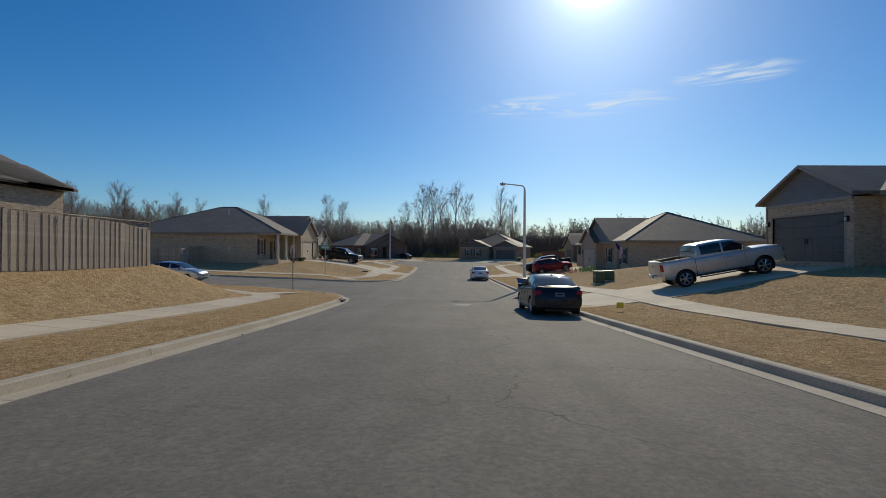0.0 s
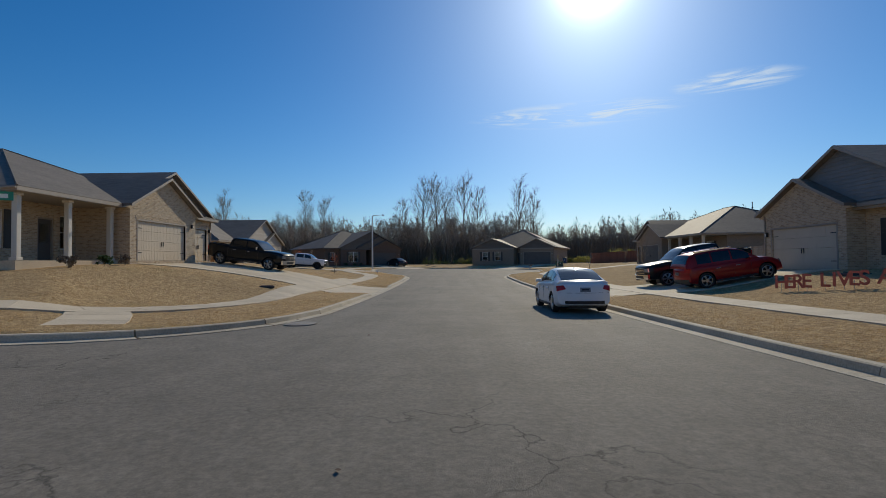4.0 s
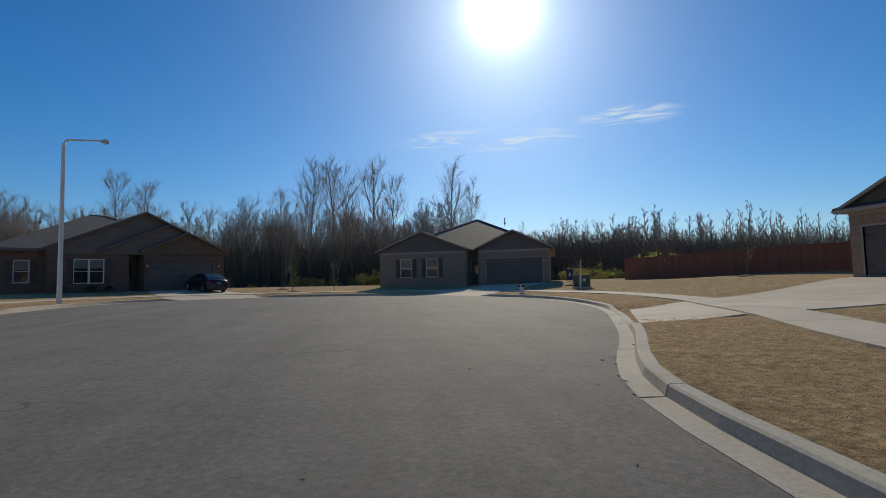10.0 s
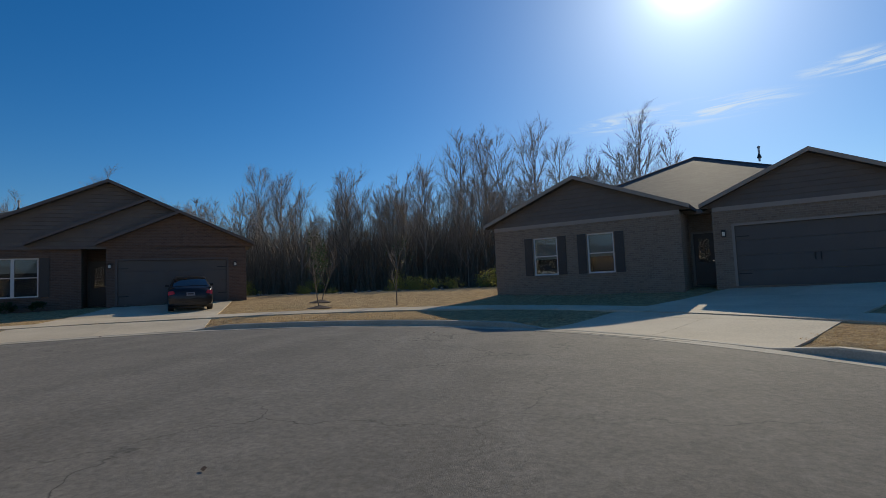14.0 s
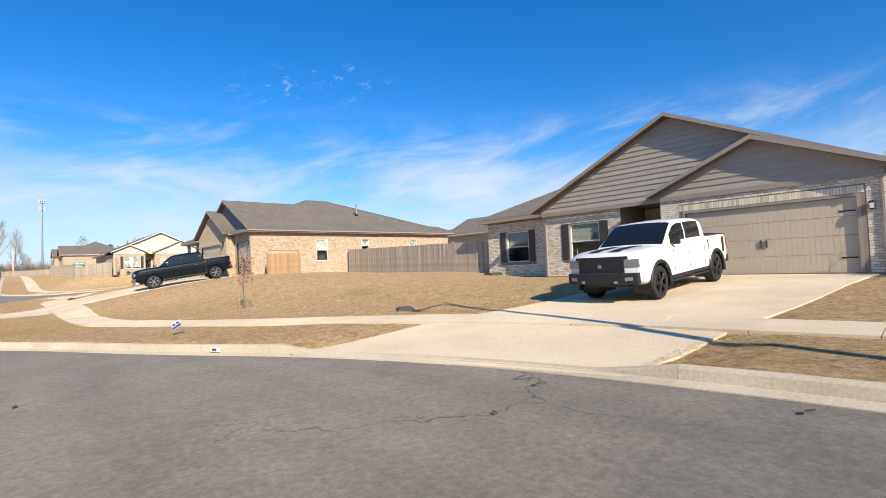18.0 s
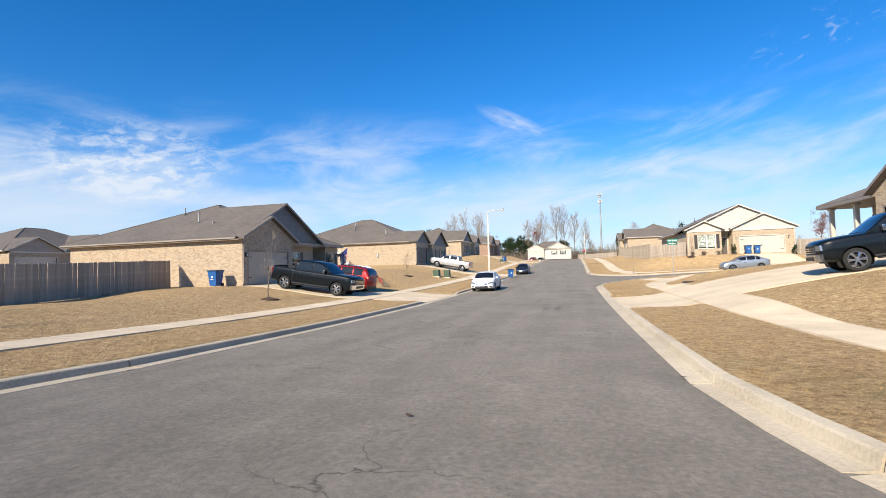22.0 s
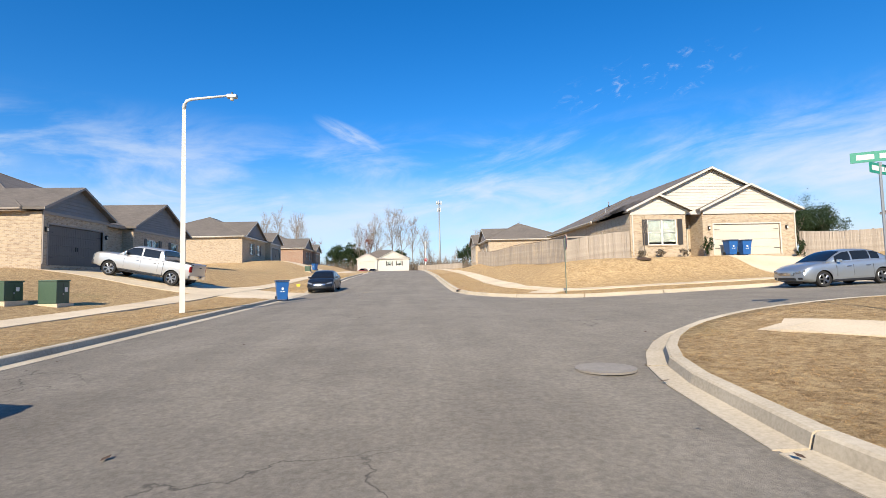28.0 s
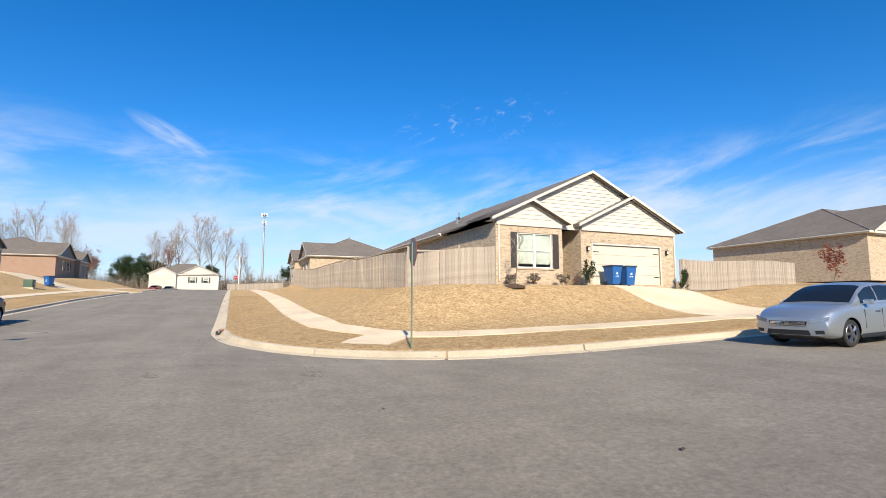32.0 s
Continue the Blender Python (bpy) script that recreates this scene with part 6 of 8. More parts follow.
        for side in (1, -1):
            part("bed_rail", soft(boxes((-H + 0.1, -1.32, side * 0.87 * W - 0.05, side * 0.87 * W + 0.05, 1.372, 1.395)), 0.008), M_BLACK, root)
            part("running_board", soft(boxes((-1.2, 1.25, side * W * 0.98 - 0.1, side * W * 0.98 + 0.03, 0.36, 0.41)), 0.015), M_BLACK, root)
            part("bed_gap", boxes((-1.285, -1.265, side * W * 0.99 - 0.01, side * W * 0.99 + 0.012, 0.5, 1.28)), M_BLACK, body)
    for z in bars_z:
        patch("grille_bar", 1, [(-gw, z - 0.012), (gw, z - 0.012), (gw, z + 0.012), (-gw, z + 0.012)], gm, gr, 0.02, 0.0)
    patch("badge", 1, [(-0.05, bars_z[1] - 0.03), (0.05, bars_z[1] - 0.03), (0.05, bars_z[1] + 0.05), (-0.05, bars_z[1] + 0.05)], M_CHROME, gr, 0.028, 0.0)
    pl = patch("number_plate", -1, [(-0.16, plate_z), (0.16, plate_z), (0.16, plate_z + 0.14), (-0.16, plate_z + 0.14)], M_PLATE, root, 0.02 if kind != "pickup" else 0.1)
    patch("plate_bar", -1, [(-0.11, plate_z + 0.05), (0.11, plate_z + 0.05), (0.11, plate_z + 0.1), (-0.11, plate_z + 0.1)], M_BLACK, pl, 0.024 if kind != "pickup" else 0.104, 0.0)
    part("underbody", boxes((-H + 0.35, H - 0.35, -W * 0.5, W * 0.5, zb - 0.05, zb + 0.03)), M_BLACK, root)
    part("aerial", soft(boxes((-0.95, -0.80, -0.02, 0.02, line("roof", -0.9) + 0.0, line("roof", -0.9) + 0.06)), 0.012), paint, root) if kind in ("sedan", "compact") else None
    if stripe:
        for a in (-0.42, 0.14):
            g = bmesh.new()
            rows = [[g.verts.new((p, a + d, line("tops", p) + 0.036)) for d in (0.0, 0.14, 0.28)] for p in np.linspace(1.45, 2.75, 8)]
            for p, q in zip(rows, rows[1:]):
                for j in range(2):
                    g.faces.new((p[j], p[j + 1], q[j + 1], q[j]))
            part("bonnet_stripe", g, stripe, body)
        for side in (1, -1):
            part("bed_stripe", boxes((-2.45, -2.3, side * W * 1.0 - 0.004, side * W * 1.0 + 0.006, 0.85, 1.3)), stripe, body)
    if kind == "suv":
        for side in (1, -1):
            part("roof_rail", soft(boxes((-1.7, 0.1, side * 0.6 - 0.02, side * 0.6 + 0.02, 1.70, 1.775)), 0.01), M_CHROME, root)
    return root


M_PLATE = plain("number_plate_metal", (0.20, 0.21, 0.23), 0.5)
P_WHITE = paint_material("white_car_paint", (0.80, 0.80, 0.79), 0.0)
P_SILVER = paint_material("silver_car_paint", (0.50, 0.54, 0.57), 0.75)
P_PALE = paint_material("pale_silver_truck_paint", (0.60, 0.59, 0.57), 0.6)
P_BLACK = paint_material("black_car_paint", (0.014, 0.016, 0.020), 0.2)
P_NAVY = paint_material("blue_black_truck_paint", (0.007, 0.010, 0.013), 0.0)
P_GREY = paint_material("charcoal_car_paint", (0.025, 0.028, 0.033), 0.4)
P_RED = paint_material("red_car_paint", (0.25, 0.014, 0.016), 0.2)

vehicle("sedan", "white saloon parked against the kerb", P_WHITE, 4.0, 52.75, 90, "car")
vehicle("sedan", "charcoal saloon parked against the kerb", P_GREY, 4.47, 19.4, 90, "car", spokes=7)
vehicle("compact", "silver saloon parked on the side street", P_SILVER, -19.3, 35.8, 0, "car")
vehicle("sedan", "dark saloon parked nose-in on a concrete driveway", P_GREY, -10.15, 124.05, 130.5, "car")
vehicle("pickup", "white pickup with black bonnet stripes and black wheels", P_WHITE, -19.65, 99.95, 0, "pickup truck", "black", True, M_BLACK)
vehicle("pickup", "blue-black pickup parked nose-out on the driveway", P_NAVY, -14.6, 70.0, -8, "pickup truck", spokes=6)
vehicle("pickup", "blue-black pickup with chrome grille on the driveway", P_NAVY, 13.4, 62.75, 180, "pickup truck", spokes=6)
vehicle("suv", "red sport-utility car parked nose-in on the driveway", P_RED, 13.3, 59.25, 0, "car")
vehicle("pickup", "pale silver pickup parked nose-in on the sloping driveway", P_PALE, 14.0, 24.6, -4, "pickup truck", spokes=6)
vehicle("suv", "red car parked by the far cream house", P_RED, 12.6, -97.0, 75, "car")
vehicle("suv", "dark car parked by the far cream house", P_GREY, 9.6, -97.0, 80, "car")


# ---- fences: dog-eared pickets, rails and posts ----
def picket_mesh(h, w, mat):
    bm = bmesh.new()
    c = 0.03
    pr = [(-w / 2, 0), (w / 2, 0), (w / 2, h - c), (w / 2 - c, h), (-w / 2 + c, h), (-w / 2, h - c)]
    f = [bm.verts.new((x, -0.01, z)) for x, z in pr]
    k = [bm.verts.new((x, 0.01, z)) for x, z in pr]
    bm.faces.new(f), bm.faces.new(k[::-1])
    for i in range(6):
        bm.faces.new((f[(i + 1) % 6], f[i], k[i], k[(i + 1) % 6]))
    me = bpy.data.meshes.new("picket")
    bm.to_mesh(me), bm.free()
    me.materials.append(mat)
    return me


_gz = {}


def gq(x, y):
    """Ground height at the nearest tenth of a metre, kept."""
    k = (round(x, 1), round(y, 1))
    if k not in _gz:
        _gz[k] = gz(*k)
    return _gz[k]


def fence(label, points, mat, h=1.83, outer=1, ground=None, pitch=0.148, capped=False, limit=300):
    """A close-boarded fence along a line; outer: the side of the line (left 1, right -1) that carries the pickets."""
    root = thing("fence", label, "fence")
    me = picket_mesh(h, 0.138, mat)
    rng = random.Random(len(points) * 7 + int(points[0][0] * 10))
    made, rest = 0, []
    for (x0, y0), (x1, y1) in zip(points, points[1:]):
        L = math.hypot(x1 - x0, y1 - y0)
        a = math.atan2(y1 - y0, x1 - x0)
        nx, ny = -math.sin(a) * outer * 0.045, math.cos(a) * outer * 0.045
        for i in range(int(L / pitch)):
            s = (i + 0.5) * pitch
            x, y = x0 + (x1 - x0) * s / L, y0 + (y1 - y0) * s / L
            tx, ty = (x1 - x0) / L * 4.0, (y1 - y0) / L * 4.0
            zg = (gq(x - tx, y - ty) + gq(x - tx / 2, y - ty / 2) + gq(x, y) + gq(x + tx / 2, y + ty / 2) + gq(x + tx, y + ty)) / 5 - 0.04
            lap = 1.5 if capped and i % 2 else 1.0
            m = pose(x + nx * lap, y + ny * lap, zg + rng.uniform(-0.012, 0.012), rng.uniform(-0.5, 0.5), rng.uniform(-0.6, 0.6), math.degrees(a))
            if made < limit:
                piece("picket", me, root, m)
                made += 1
            else:
                rest.append(m)
        for i in range(int(L / 2.44) + 2):
            s = min(i * 2.44, L)
            x, y = x0 + (x1 - x0) * s / L, y0 + (y1 - y0) * s / L
            z = gq(x, y)
            po = part("post", boxes((-0.045, 0.045, -0.045, 0.045, -0.3, h - 0.02)), mat, root)
            po.matrix_local = pose(x - nx * 1.2, y - ny * 1.2, z, 0, 0, math.degrees(a))
            s2 = min(s + 2.44, L)
            if s2 - s > 0.3:
                xm, ym = x0 + (x1 - x0) * s2 / L, y0 + (y1 - y0) * s2 / L
                zz = (gq((x + xm) / 2, (y + ym) / 2))
                for hh in (0.3, 0.95, 1.6):
                    rl = part("rail", boxes((0.05, s2 - s - 0.05, -0.02, 0.02, hh - 0.04, hh + 0.04)), mat, root)
                    rl.matrix_local = pose(x - nx * 0.2, y - ny * 0.2, zz, 0, 0, math.degrees(a))
                if capped:
                    cp = part("cap_board", soft(boxes((0, s2 - s - 0.01, -0.07, 0.07, h + 0.02, h + 0.055)), 0.006), mat, root)
                    cp.matrix_local = pose(x, y, zz, 0, 0, math.degrees(a))
    if rest:
        v0 = np.array([v.co for v in me.vertices])
        fs = [tuple(p.vertices) for p in me.polygons]
        verts, faces = [], []
        for m in rest:
            mm = np.array(m)
            b = len(verts)
            verts += (v0 @ mm[:3, :3].T + mm[:3, 3]).tolist()
            faces += [tuple(i + b for i in f) for f in fs]
        far = mesh_from("picket_run", verts, faces)
        far.materials.append(mat)
        tagged(piece("picket_run", far, root), kind="stuff")
    return root


fence("weathered grey cedar picket fence with capped top beside the street", [(-12.55, 21.5), (-12.2, 4.0), (-11.9, -18.0)], M_FENCE, outer=1, capped=True)
fence("weathered cedar fence and gate joining the corner house", [(-12.55, 21.55), (-16.6, 22.6)], M_FENCE, outer=-1, h=1.9)
fence("weathered cedar fence running east from the corner house", [(-29.2, 22.4), (-45.7, 18.7)], M_FENCE, outer=-1)
fence("weathered cedar fence between two brick houses", [(-26.0, 72.2), (-26.0, 87.6)], M_FENCE, outer=-1)
fence("short new orange cedar screen by the house corner", [(-18.9, 73.5), (-21.2, 73.5)], M_FENCE_NEW, outer=-1, h=1.5)
fence("new orange cedar fence round the back yard", [(-30.8, 104.8), (-32.4, 113.6), (-46, 117.5)], M_FENCE_NEW, outer=-1)
fence("weathered brown fence round the west-side yard", [(23.2, 64.6), (20.9, 77.0), (26.8, 78.3), (28.4, 84.2)], M_FENCE, outer=1)
fence("long red-brown stained board fence behind the lawn", [(33.6, 103.6), (24.0, 120.7), (46, 138)], M_FENCE_RED, outer=1)
fence("weathered cedar fence beside the south corner house", [(-27.0, 55.0), (-27.0, 50.6), (-40, 51.0)], M_FENCE, outer=-1)


# ---- street furniture ----
def street_lamp(label, x, y, arm, top):
    z = gz(x, y)
    root = thing("street_lamp", label, "street lamp", pose(x, y, z, 0, 0, arm), "street lamps")
    part("pole", tube(bmesh.new(), [(0, 0, -0.3), (0, 0, top * 0.5), (0, 0, top - 0.35)], [0.125, 0.105, 0.08], 4), M_POLE, root)
    part("arm", tube(bmesh.new(), [(0, 0, top - 0.36), (0.02, 0, top - 0.17), (0.09, 0, top - 0.04), (0.25, 0, top + 0.02), (1.55, 0, top + 0.16)], [0.066, 0.062, 0.055, 0.05, 0.038], 10), M_POLE, root, smooth=True)
    hd = part("lamp_head", soft(boxes((1.5, 1.86, -0.1, 0.1, top + 0.06, top + 0.2)), 0.035, 2), M_METAL, root)
    part("lens", tube(bmesh.new(), [(1.68, 0, top + 0.062), (1.68, 0, top - 0.02)], [0.085, 0.05], 10), M_LAMPLENS, hd)
    part("photocell", tube(bmesh.new(), [(1.68, 0, top + 0.2), (1.68, 0, top + 0.28)], [0.035, 0.03], 8), M_BLACK, hd)


street_lamp("pale tapered street lamp with a single arm", 6.4, 37.25, 180, 7.6)
street_lamp("pale tapered street lamp with a single arm", -12.0, 108.45, 25, 8.0)


def bars(parent, m, x0, x1, y, z0, z1, widths, mat, depth=0.003):
    """Plain bars in place of lettering."""
    total, x = sum(widths) + 0.25 * len(widths) * (x1 - x0) / 10, x0
    s = (x1 - x0) / (sum(widths) * 1.3)
    for w in widths:
        b = part("letter_bar", boxes((x, x + w * s, y - depth, y, z0, z1)), mat, parent)
        if m is not None:
            b.matrix_local = m
        x += w * s * 1.3


def stop_sign(x, y, face):
    z = gz(x, y)
    root = thing("stop_sign", "octagonal stop sign on a green steel post", "sign", pose(x, y, z, 0, 0, face))
    part("post", boxes((-0.03, 0.03, 0.0, 0.035, -0.3, 2.75)), M_POST, root)
    bm = bmesh.new()
    ring = [(0.40 * math.cos(math.pi / 8 + math.pi / 4 * i), 0.40 * math.sin(math.pi / 8 + math.pi / 4 * i)) for i in range(8)]
    f = [bm.verts.new((a, -0.012, 2.5 + b)) for a, b in ring]
    k = [bm.verts.new((a, -0.004, 2.5 + b)) for a, b in ring]
    bm.faces.new(f), bm.faces.new(k[::-1])
    for i in range(8):
        bm.faces.new((f[(i + 1) % 8], f[i], k[i], k[(i + 1) % 8]))
    bmesh.ops.recalc_face_normals(bm, faces=bm.faces)
    pl = part("plate", bm, M_STOP, root)
    pl.data.materials.append(M_DULL)
    for p in pl.data.polygons:
        if p.normal.y > 0.5:
            p.material_index = 1
    cu = bpy.data.curves.new("stop_word", "FONT")
    cu.body, cu.size, cu.align_x, cu.align_y, cu.extrude = "STOP", 0.27, "CENTER", "CENTER", 0.001
    cu.materials.append(M_SIGN_WHITE)
    t = new("stop_word", cu)
    t.parent = root
    t.matrix_local = pose(0, -0.016, 2.5, 90, 0, 0)
    for b in (2.35, 2.65):
        part("bolt", disc(bmesh.new(), (0, -0.013, b), (0, -1, 0), 0.012, 0.006, 6), M_METAL, root)


stop_sign(-9.3, 31.3, -95)
stop_sign(-5.6, -62.0, 180)


def name_sign(x, y, turn):
    z = gz(x, y)
    root = thing("street_name_sign", "two crossed green street name plates on a thin post", "sign", pose(x, y, z, 0, 0, turn))
    part("post", tube(bmesh.new(), [(0, 0, -0.3), (0, 0, 2.85)], [0.027, 0.027], 8), M_METAL, root)
    part("bracket", soft(boxes((-0.03, 0.03, -0.03, 0.03, 2.82, 2.9)), 0.008), M_METAL, root)
    for k, (z0, a) in enumerate(((2.66, 35), (2.92, -18))):
        pl = part("name_plate", soft(boxes((-0.46, 0.46, -0.004, 0.004, z0, z0 + 0.21)), 0.002), M_SIGN, root)
        pl.matrix_local = pose(0, 0, 0, 0, 0, a)
        for y0, sg in ((-0.0042, 1), (0.0072, -1)):
            bars(pl, None, -0.36, 0.38, y0, z0 + 0.055, z0 + 0.155, [5, 3, 2], M_SIGN_WHITE)


name_sign(-10.9, 46.15, 170)


def loft(bm, stations):
    """Closed rings of equal length, joined from end to end."""
    rings = [[bm.verts.new(p) for p in ring] for ring in stations]
    n = len(rings[0])
    for r, q in zip(rings, rings[1:]):
        for k in range(n):
            bm.faces.new((r[k], r[(k + 1) % n], q[(k + 1) % n], q[k]))
    bm.faces.new(rings[0][::-1]), bm.faces.new(rings[-1])
    bmesh.ops.recalc_face_normals(bm, faces=bm.faces)
    return bm


def wheelie_bin(label, x, y, turn, mat, lid, group="bins"):
    z = surface_z(x, y)
    root = thing("wheeled_bin", label, "bin", pose(x, y, z, 0, 0, turn), group)
    st = [[(sx * w, sy * d, h) for sx, sy in ((-1, -1), (1, -1), (1, 1), (-1, 1))] for h, w, d in ((0.05, 0.24, 0.26), (0.4, 0.27, 0.30), (0.93, 0.31, 0.36), (0.98, 0.34, 0.39))]
    part("tub", soft(loft(bmesh.new(), st), 0.025, 2), mat, root)
    part("lid", soft(boxes((-0.35, 0.35, -0.41, 0.42, 0.985, 1.06)), 0.03, 2), lid, root)
    part("handle", tube(bmesh.new(), [(-0.25, 0.44, 0.95), (0.25, 0.44, 0.95)], [0.018, 0.018], 8), mat, root)
    for s in (-0.29, 0.29):
        part("wheel", disc(bmesh.new(), (s - 0.03, 0.26, 0.12), (1, 0, 0), 0.12, 0.06, 16), M_BLACK, root)
    part("city_mark", disc(bmesh.new(), (0, -0.335, 0.62), (0, -1, 0.06), 0.07, 0.004, 5), M_SIGN_WHITE, root)
    bars(root, None, -0.12, 0.14, -0.332, 0.45, 0.49, [4, 5], M_SIGN_WHITE)


wheelie_bin("blue wheeled bin standing by the kerb", 5.1, 28.8, 200, M_BIN, M_BIN_DARK)
wheelie_bin("blue wheeled bin against the tan brick wall", 19.3, 64.95, 180, M_BIN, M_BIN_DARK)
wheelie_bin("blue wheeled bin beside the cream house", -24.3, 105.45, 60, M_BIN, M_BIN_DARK)
wheelie_bin("blue wheeled bin before the cream garage door", -23.6, 22.9, 180, M_BIN, M_BIN_DARK)
wheelie_bin("blue wheeled bin before the cream garage door", -24.6, 22.9, 175, M_BIN, M_BIN_DARK)
wheelie_bin("blue wheeled bin on a far front lawn", 12.6, -20.0, 150, M_BIN, M_BIN_DARK)
wheelie_bin("dark bin beside the grey-brown house", 19.9, 122.6, -20, M_BIN_DARK, M_BLACK)


def utility_box(label, x, y, turn, w, d, h):
    z = gz(x, y)
    root = thing("utility_cabinet", label, "utility cabinet", pose(x, y, z, 0, 0, turn))
    part("pad", boxes((-w / 2 - 0.1, w / 2 + 0.1, -d / 2 - 0.1, d / 2 + 0.1, -0.15, 0.06)), M_CONC, root)
    b = part("cabinet", soft(boxes((-w / 2, w / 2, -d / 2, d / 2, 0.06, h)), 0.03, 2), M_GREENBOX, root)
    part("hood", soft(boxes((-w / 2 - 0.02, w / 2 + 0.02, -d / 2 - 0.03, d / 2, h, h + 0.05)), 0.02, 2), M_GREENBOX, root)
    part("door_seam", boxes((-0.006, 0.006, -d / 2 - 0.004, -d / 2 + 0.01, 0.12, h - 0.06)), M_BLACK, b)
    part("warning_label", boxes((0.08, 0.24, -d / 2 - 0.004, -d / 2 - 0.0005, h * 0.55, h * 0.75)), M_SIGN_WHITE, b)
    part("padlock", soft(boxes((-0.05, 0.0, -d / 2 - 0.04, -d / 2 - 0.004, h * 0.42, h * 0.5)), 0.008), M_METAL, b)


utility_box("low dark green utility cabinet on a concrete pad", 12.6, 36.9, -90, 0.85, 0.7, 0.72)
utility_box("upright dark green utility cabinet on a concrete pad", 11.6, 35.9, -90, 0.7, 0.65, 0.88)
utility_box("dark green transformer cabinet in the corner lawn", 17.2, 114.3, -20, 1.1, 0.8, 0.82)
utility_box("far green utility cabinet on the verge", 12.4, -14.0, -90, 0.8, 0.7, 0.75)


def marker_post(x, y):
    z = gz(x, y)
    root = thing("marker_post", "pale wooden marker post with a yellow top", "post", pose(x, y, z, 1, 1.5, 0))
    part("post", soft(boxes((-0.06, 0.06, -0.04, 0.04, -0.3, 1.35)), 0.006), M_TRIM_CREAM, root)
    part("top_plate", soft(boxes((-0.045, 0.045, -0.055, -0.041, 1.15, 1.95)), 0.004), plain("yellow_marker", (0.62, 0.50, 0.16), 0.6), root)


marker_post(16.7, 113.4)


def hydrant(x, y):
    z = gz(x, y)
    root = thing("fire_hydrant", "silver-white fire hydrant with black caps", "hydrant", pose(x, y, z, 0, 0, 20))
    part("barrel", tube(bmesh.new(), [(0, 0, -0.1), (0, 0, 0.06), (0, 0, 0.07), (0, 0, 0.5), (0, 0, 0.52), (0, 0, 0.58)], [0.17, 0.17, 0.12, 0.115, 0.15, 0.15], 14), M_POLE, root)
    part("bonnet", tube(bmesh.new(), [(0, 0, 0.58), (0, 0, 0.68), (0, 0, 0.75), (0, 0, 0.78)], [0.14, 0.12, 0.06, 0.03], 14), M_BLACK, root)
    part("operating_nut", tube(bmesh.new(), [(0, 0, 0.78), (0, 0, 0.85)], [0.025, 0.025], 5), M_BLACK, root)
    for a in (0, 180, 270):
        c = Vector((math.cos(radians(a)), math.sin(radians(a)), 0))
        r = 0.075 if a == 270 else 0.055
        part("outlet", tube(bmesh.new(), [c * 0.1 + Vector((0, 0, 0.46)), c * 0.19 + Vector((0, 0, 0.46)), c * 0.2 + Vector((0, 0, 0.46)), c * 0.235 + Vector((0, 0, 0.46))], [r, r, r * 1.25, r * 1.1], 10), M_BLACK, root)
    part("marker_whip", tube(bmesh.new(), [(0.05, 0.05, 0.55), (0.06, 0.06, 1.15)], [0.007, 0.005], 5), M_BLACK, root)


hydrant(12.1, 111.8)


def yard_sign(x, y, turn):
    z = gz(x, y)
    root = thing("yard_sign", "tilted blue and white yard sign on a wire stake", "sign", pose(x, y, z, 8, -27, turn))
    pl = part("panel", boxes((-0.125, 0.125, -0.004, 0.004, 0.20, 0.37)), M_SIGN_WHITE, root)
    blue = plain("sign_blue", (0.06, 0.09, 0.42), 0.5)
    part("blue_band", boxes((-0.115, 0.115, -0.008, -0.0045, 0.215, 0.27)), blue, pl)
    bars(pl, None, -0.10, 0.11, -0.005, 0.295, 0.345, [5, 4], blue)
    for s in (-0.12, 0.12):
        part("stake", tube(bmesh.new(), [(s, 0, -0.1), (s, 0, 0.3)], [0.006, 0.006], 5), M_METAL, root)


yard_sign(-9.0, 92.3, 200)


def flat_lid(label, x, y, turn, w, d, h=0.07, mat=None):
    z = gz(x, y)
    root = thing("ground_box", label, "lid", pose(x, y, z, 0, 0, turn))
    part("rim", soft(boxes((-w / 2, w / 2, -d / 2, d / 2, -0.05, h * 0.6)), 0.02), M_STONE, root)
    part("cover", soft(boxes((-w / 2 + 0.05, w / 2 - 0.05, -d / 2 + 0.05, d / 2 - 0.05, h * 0.6, h)), 0.015), mat or M_STONE, root)


flat_lid("dark utility box lid set in the lawn", -14.6, 94.6, 60, 0.65, 0.5, 0.07)
flat_lid("dark utility box lid set in the lawn", -9.4, 59.4, 20, 0.7, 0.45, 0.07, plain("rusty_lid", (0.12, 0.06, 0.04), 0.8))
flat_lid("dark utility box lid set in the lawn", -18.05, 110.3, 30, 0.6, 0.45, 0.12)
flat_lid("green plastic utility lid in the lawn", -25.0, 88.6, 0, 0.9, 0.6, 0.12, M_GREENBOX)
flat_lid("green plastic utility lid in the lawn", 16.2, 55.2, 0, 0.8, 0.6, 0.12, M_GREENBOX)
flat_lid("green plastic utility lid in the lawn", -36.0, 47.9, 0, 0.9, 0.7, 0.14, M_GREENBOX)


def road_lid(x, y):
    root = thing("manhole_cover", "pale worn manhole cover set in the asphalt", "manhole cover", pose(x, y, float(paved_z(x, y)) + 0.036, 0, 0, 0))
    part("ring", tube(bmesh.new(), [(0, 0, -0.02), (0, 0, 0.006)], [0.42, 0.42], 24), M_LID, root)
    part("cover", tube(bmesh.new(), [(0, 0, 0.006), (0, 0, 0.012)], [0.34, 0.33], 24), M_LID, root)


road_lid(1.25, 22.2)
road_lid(-4.3, 48.3)

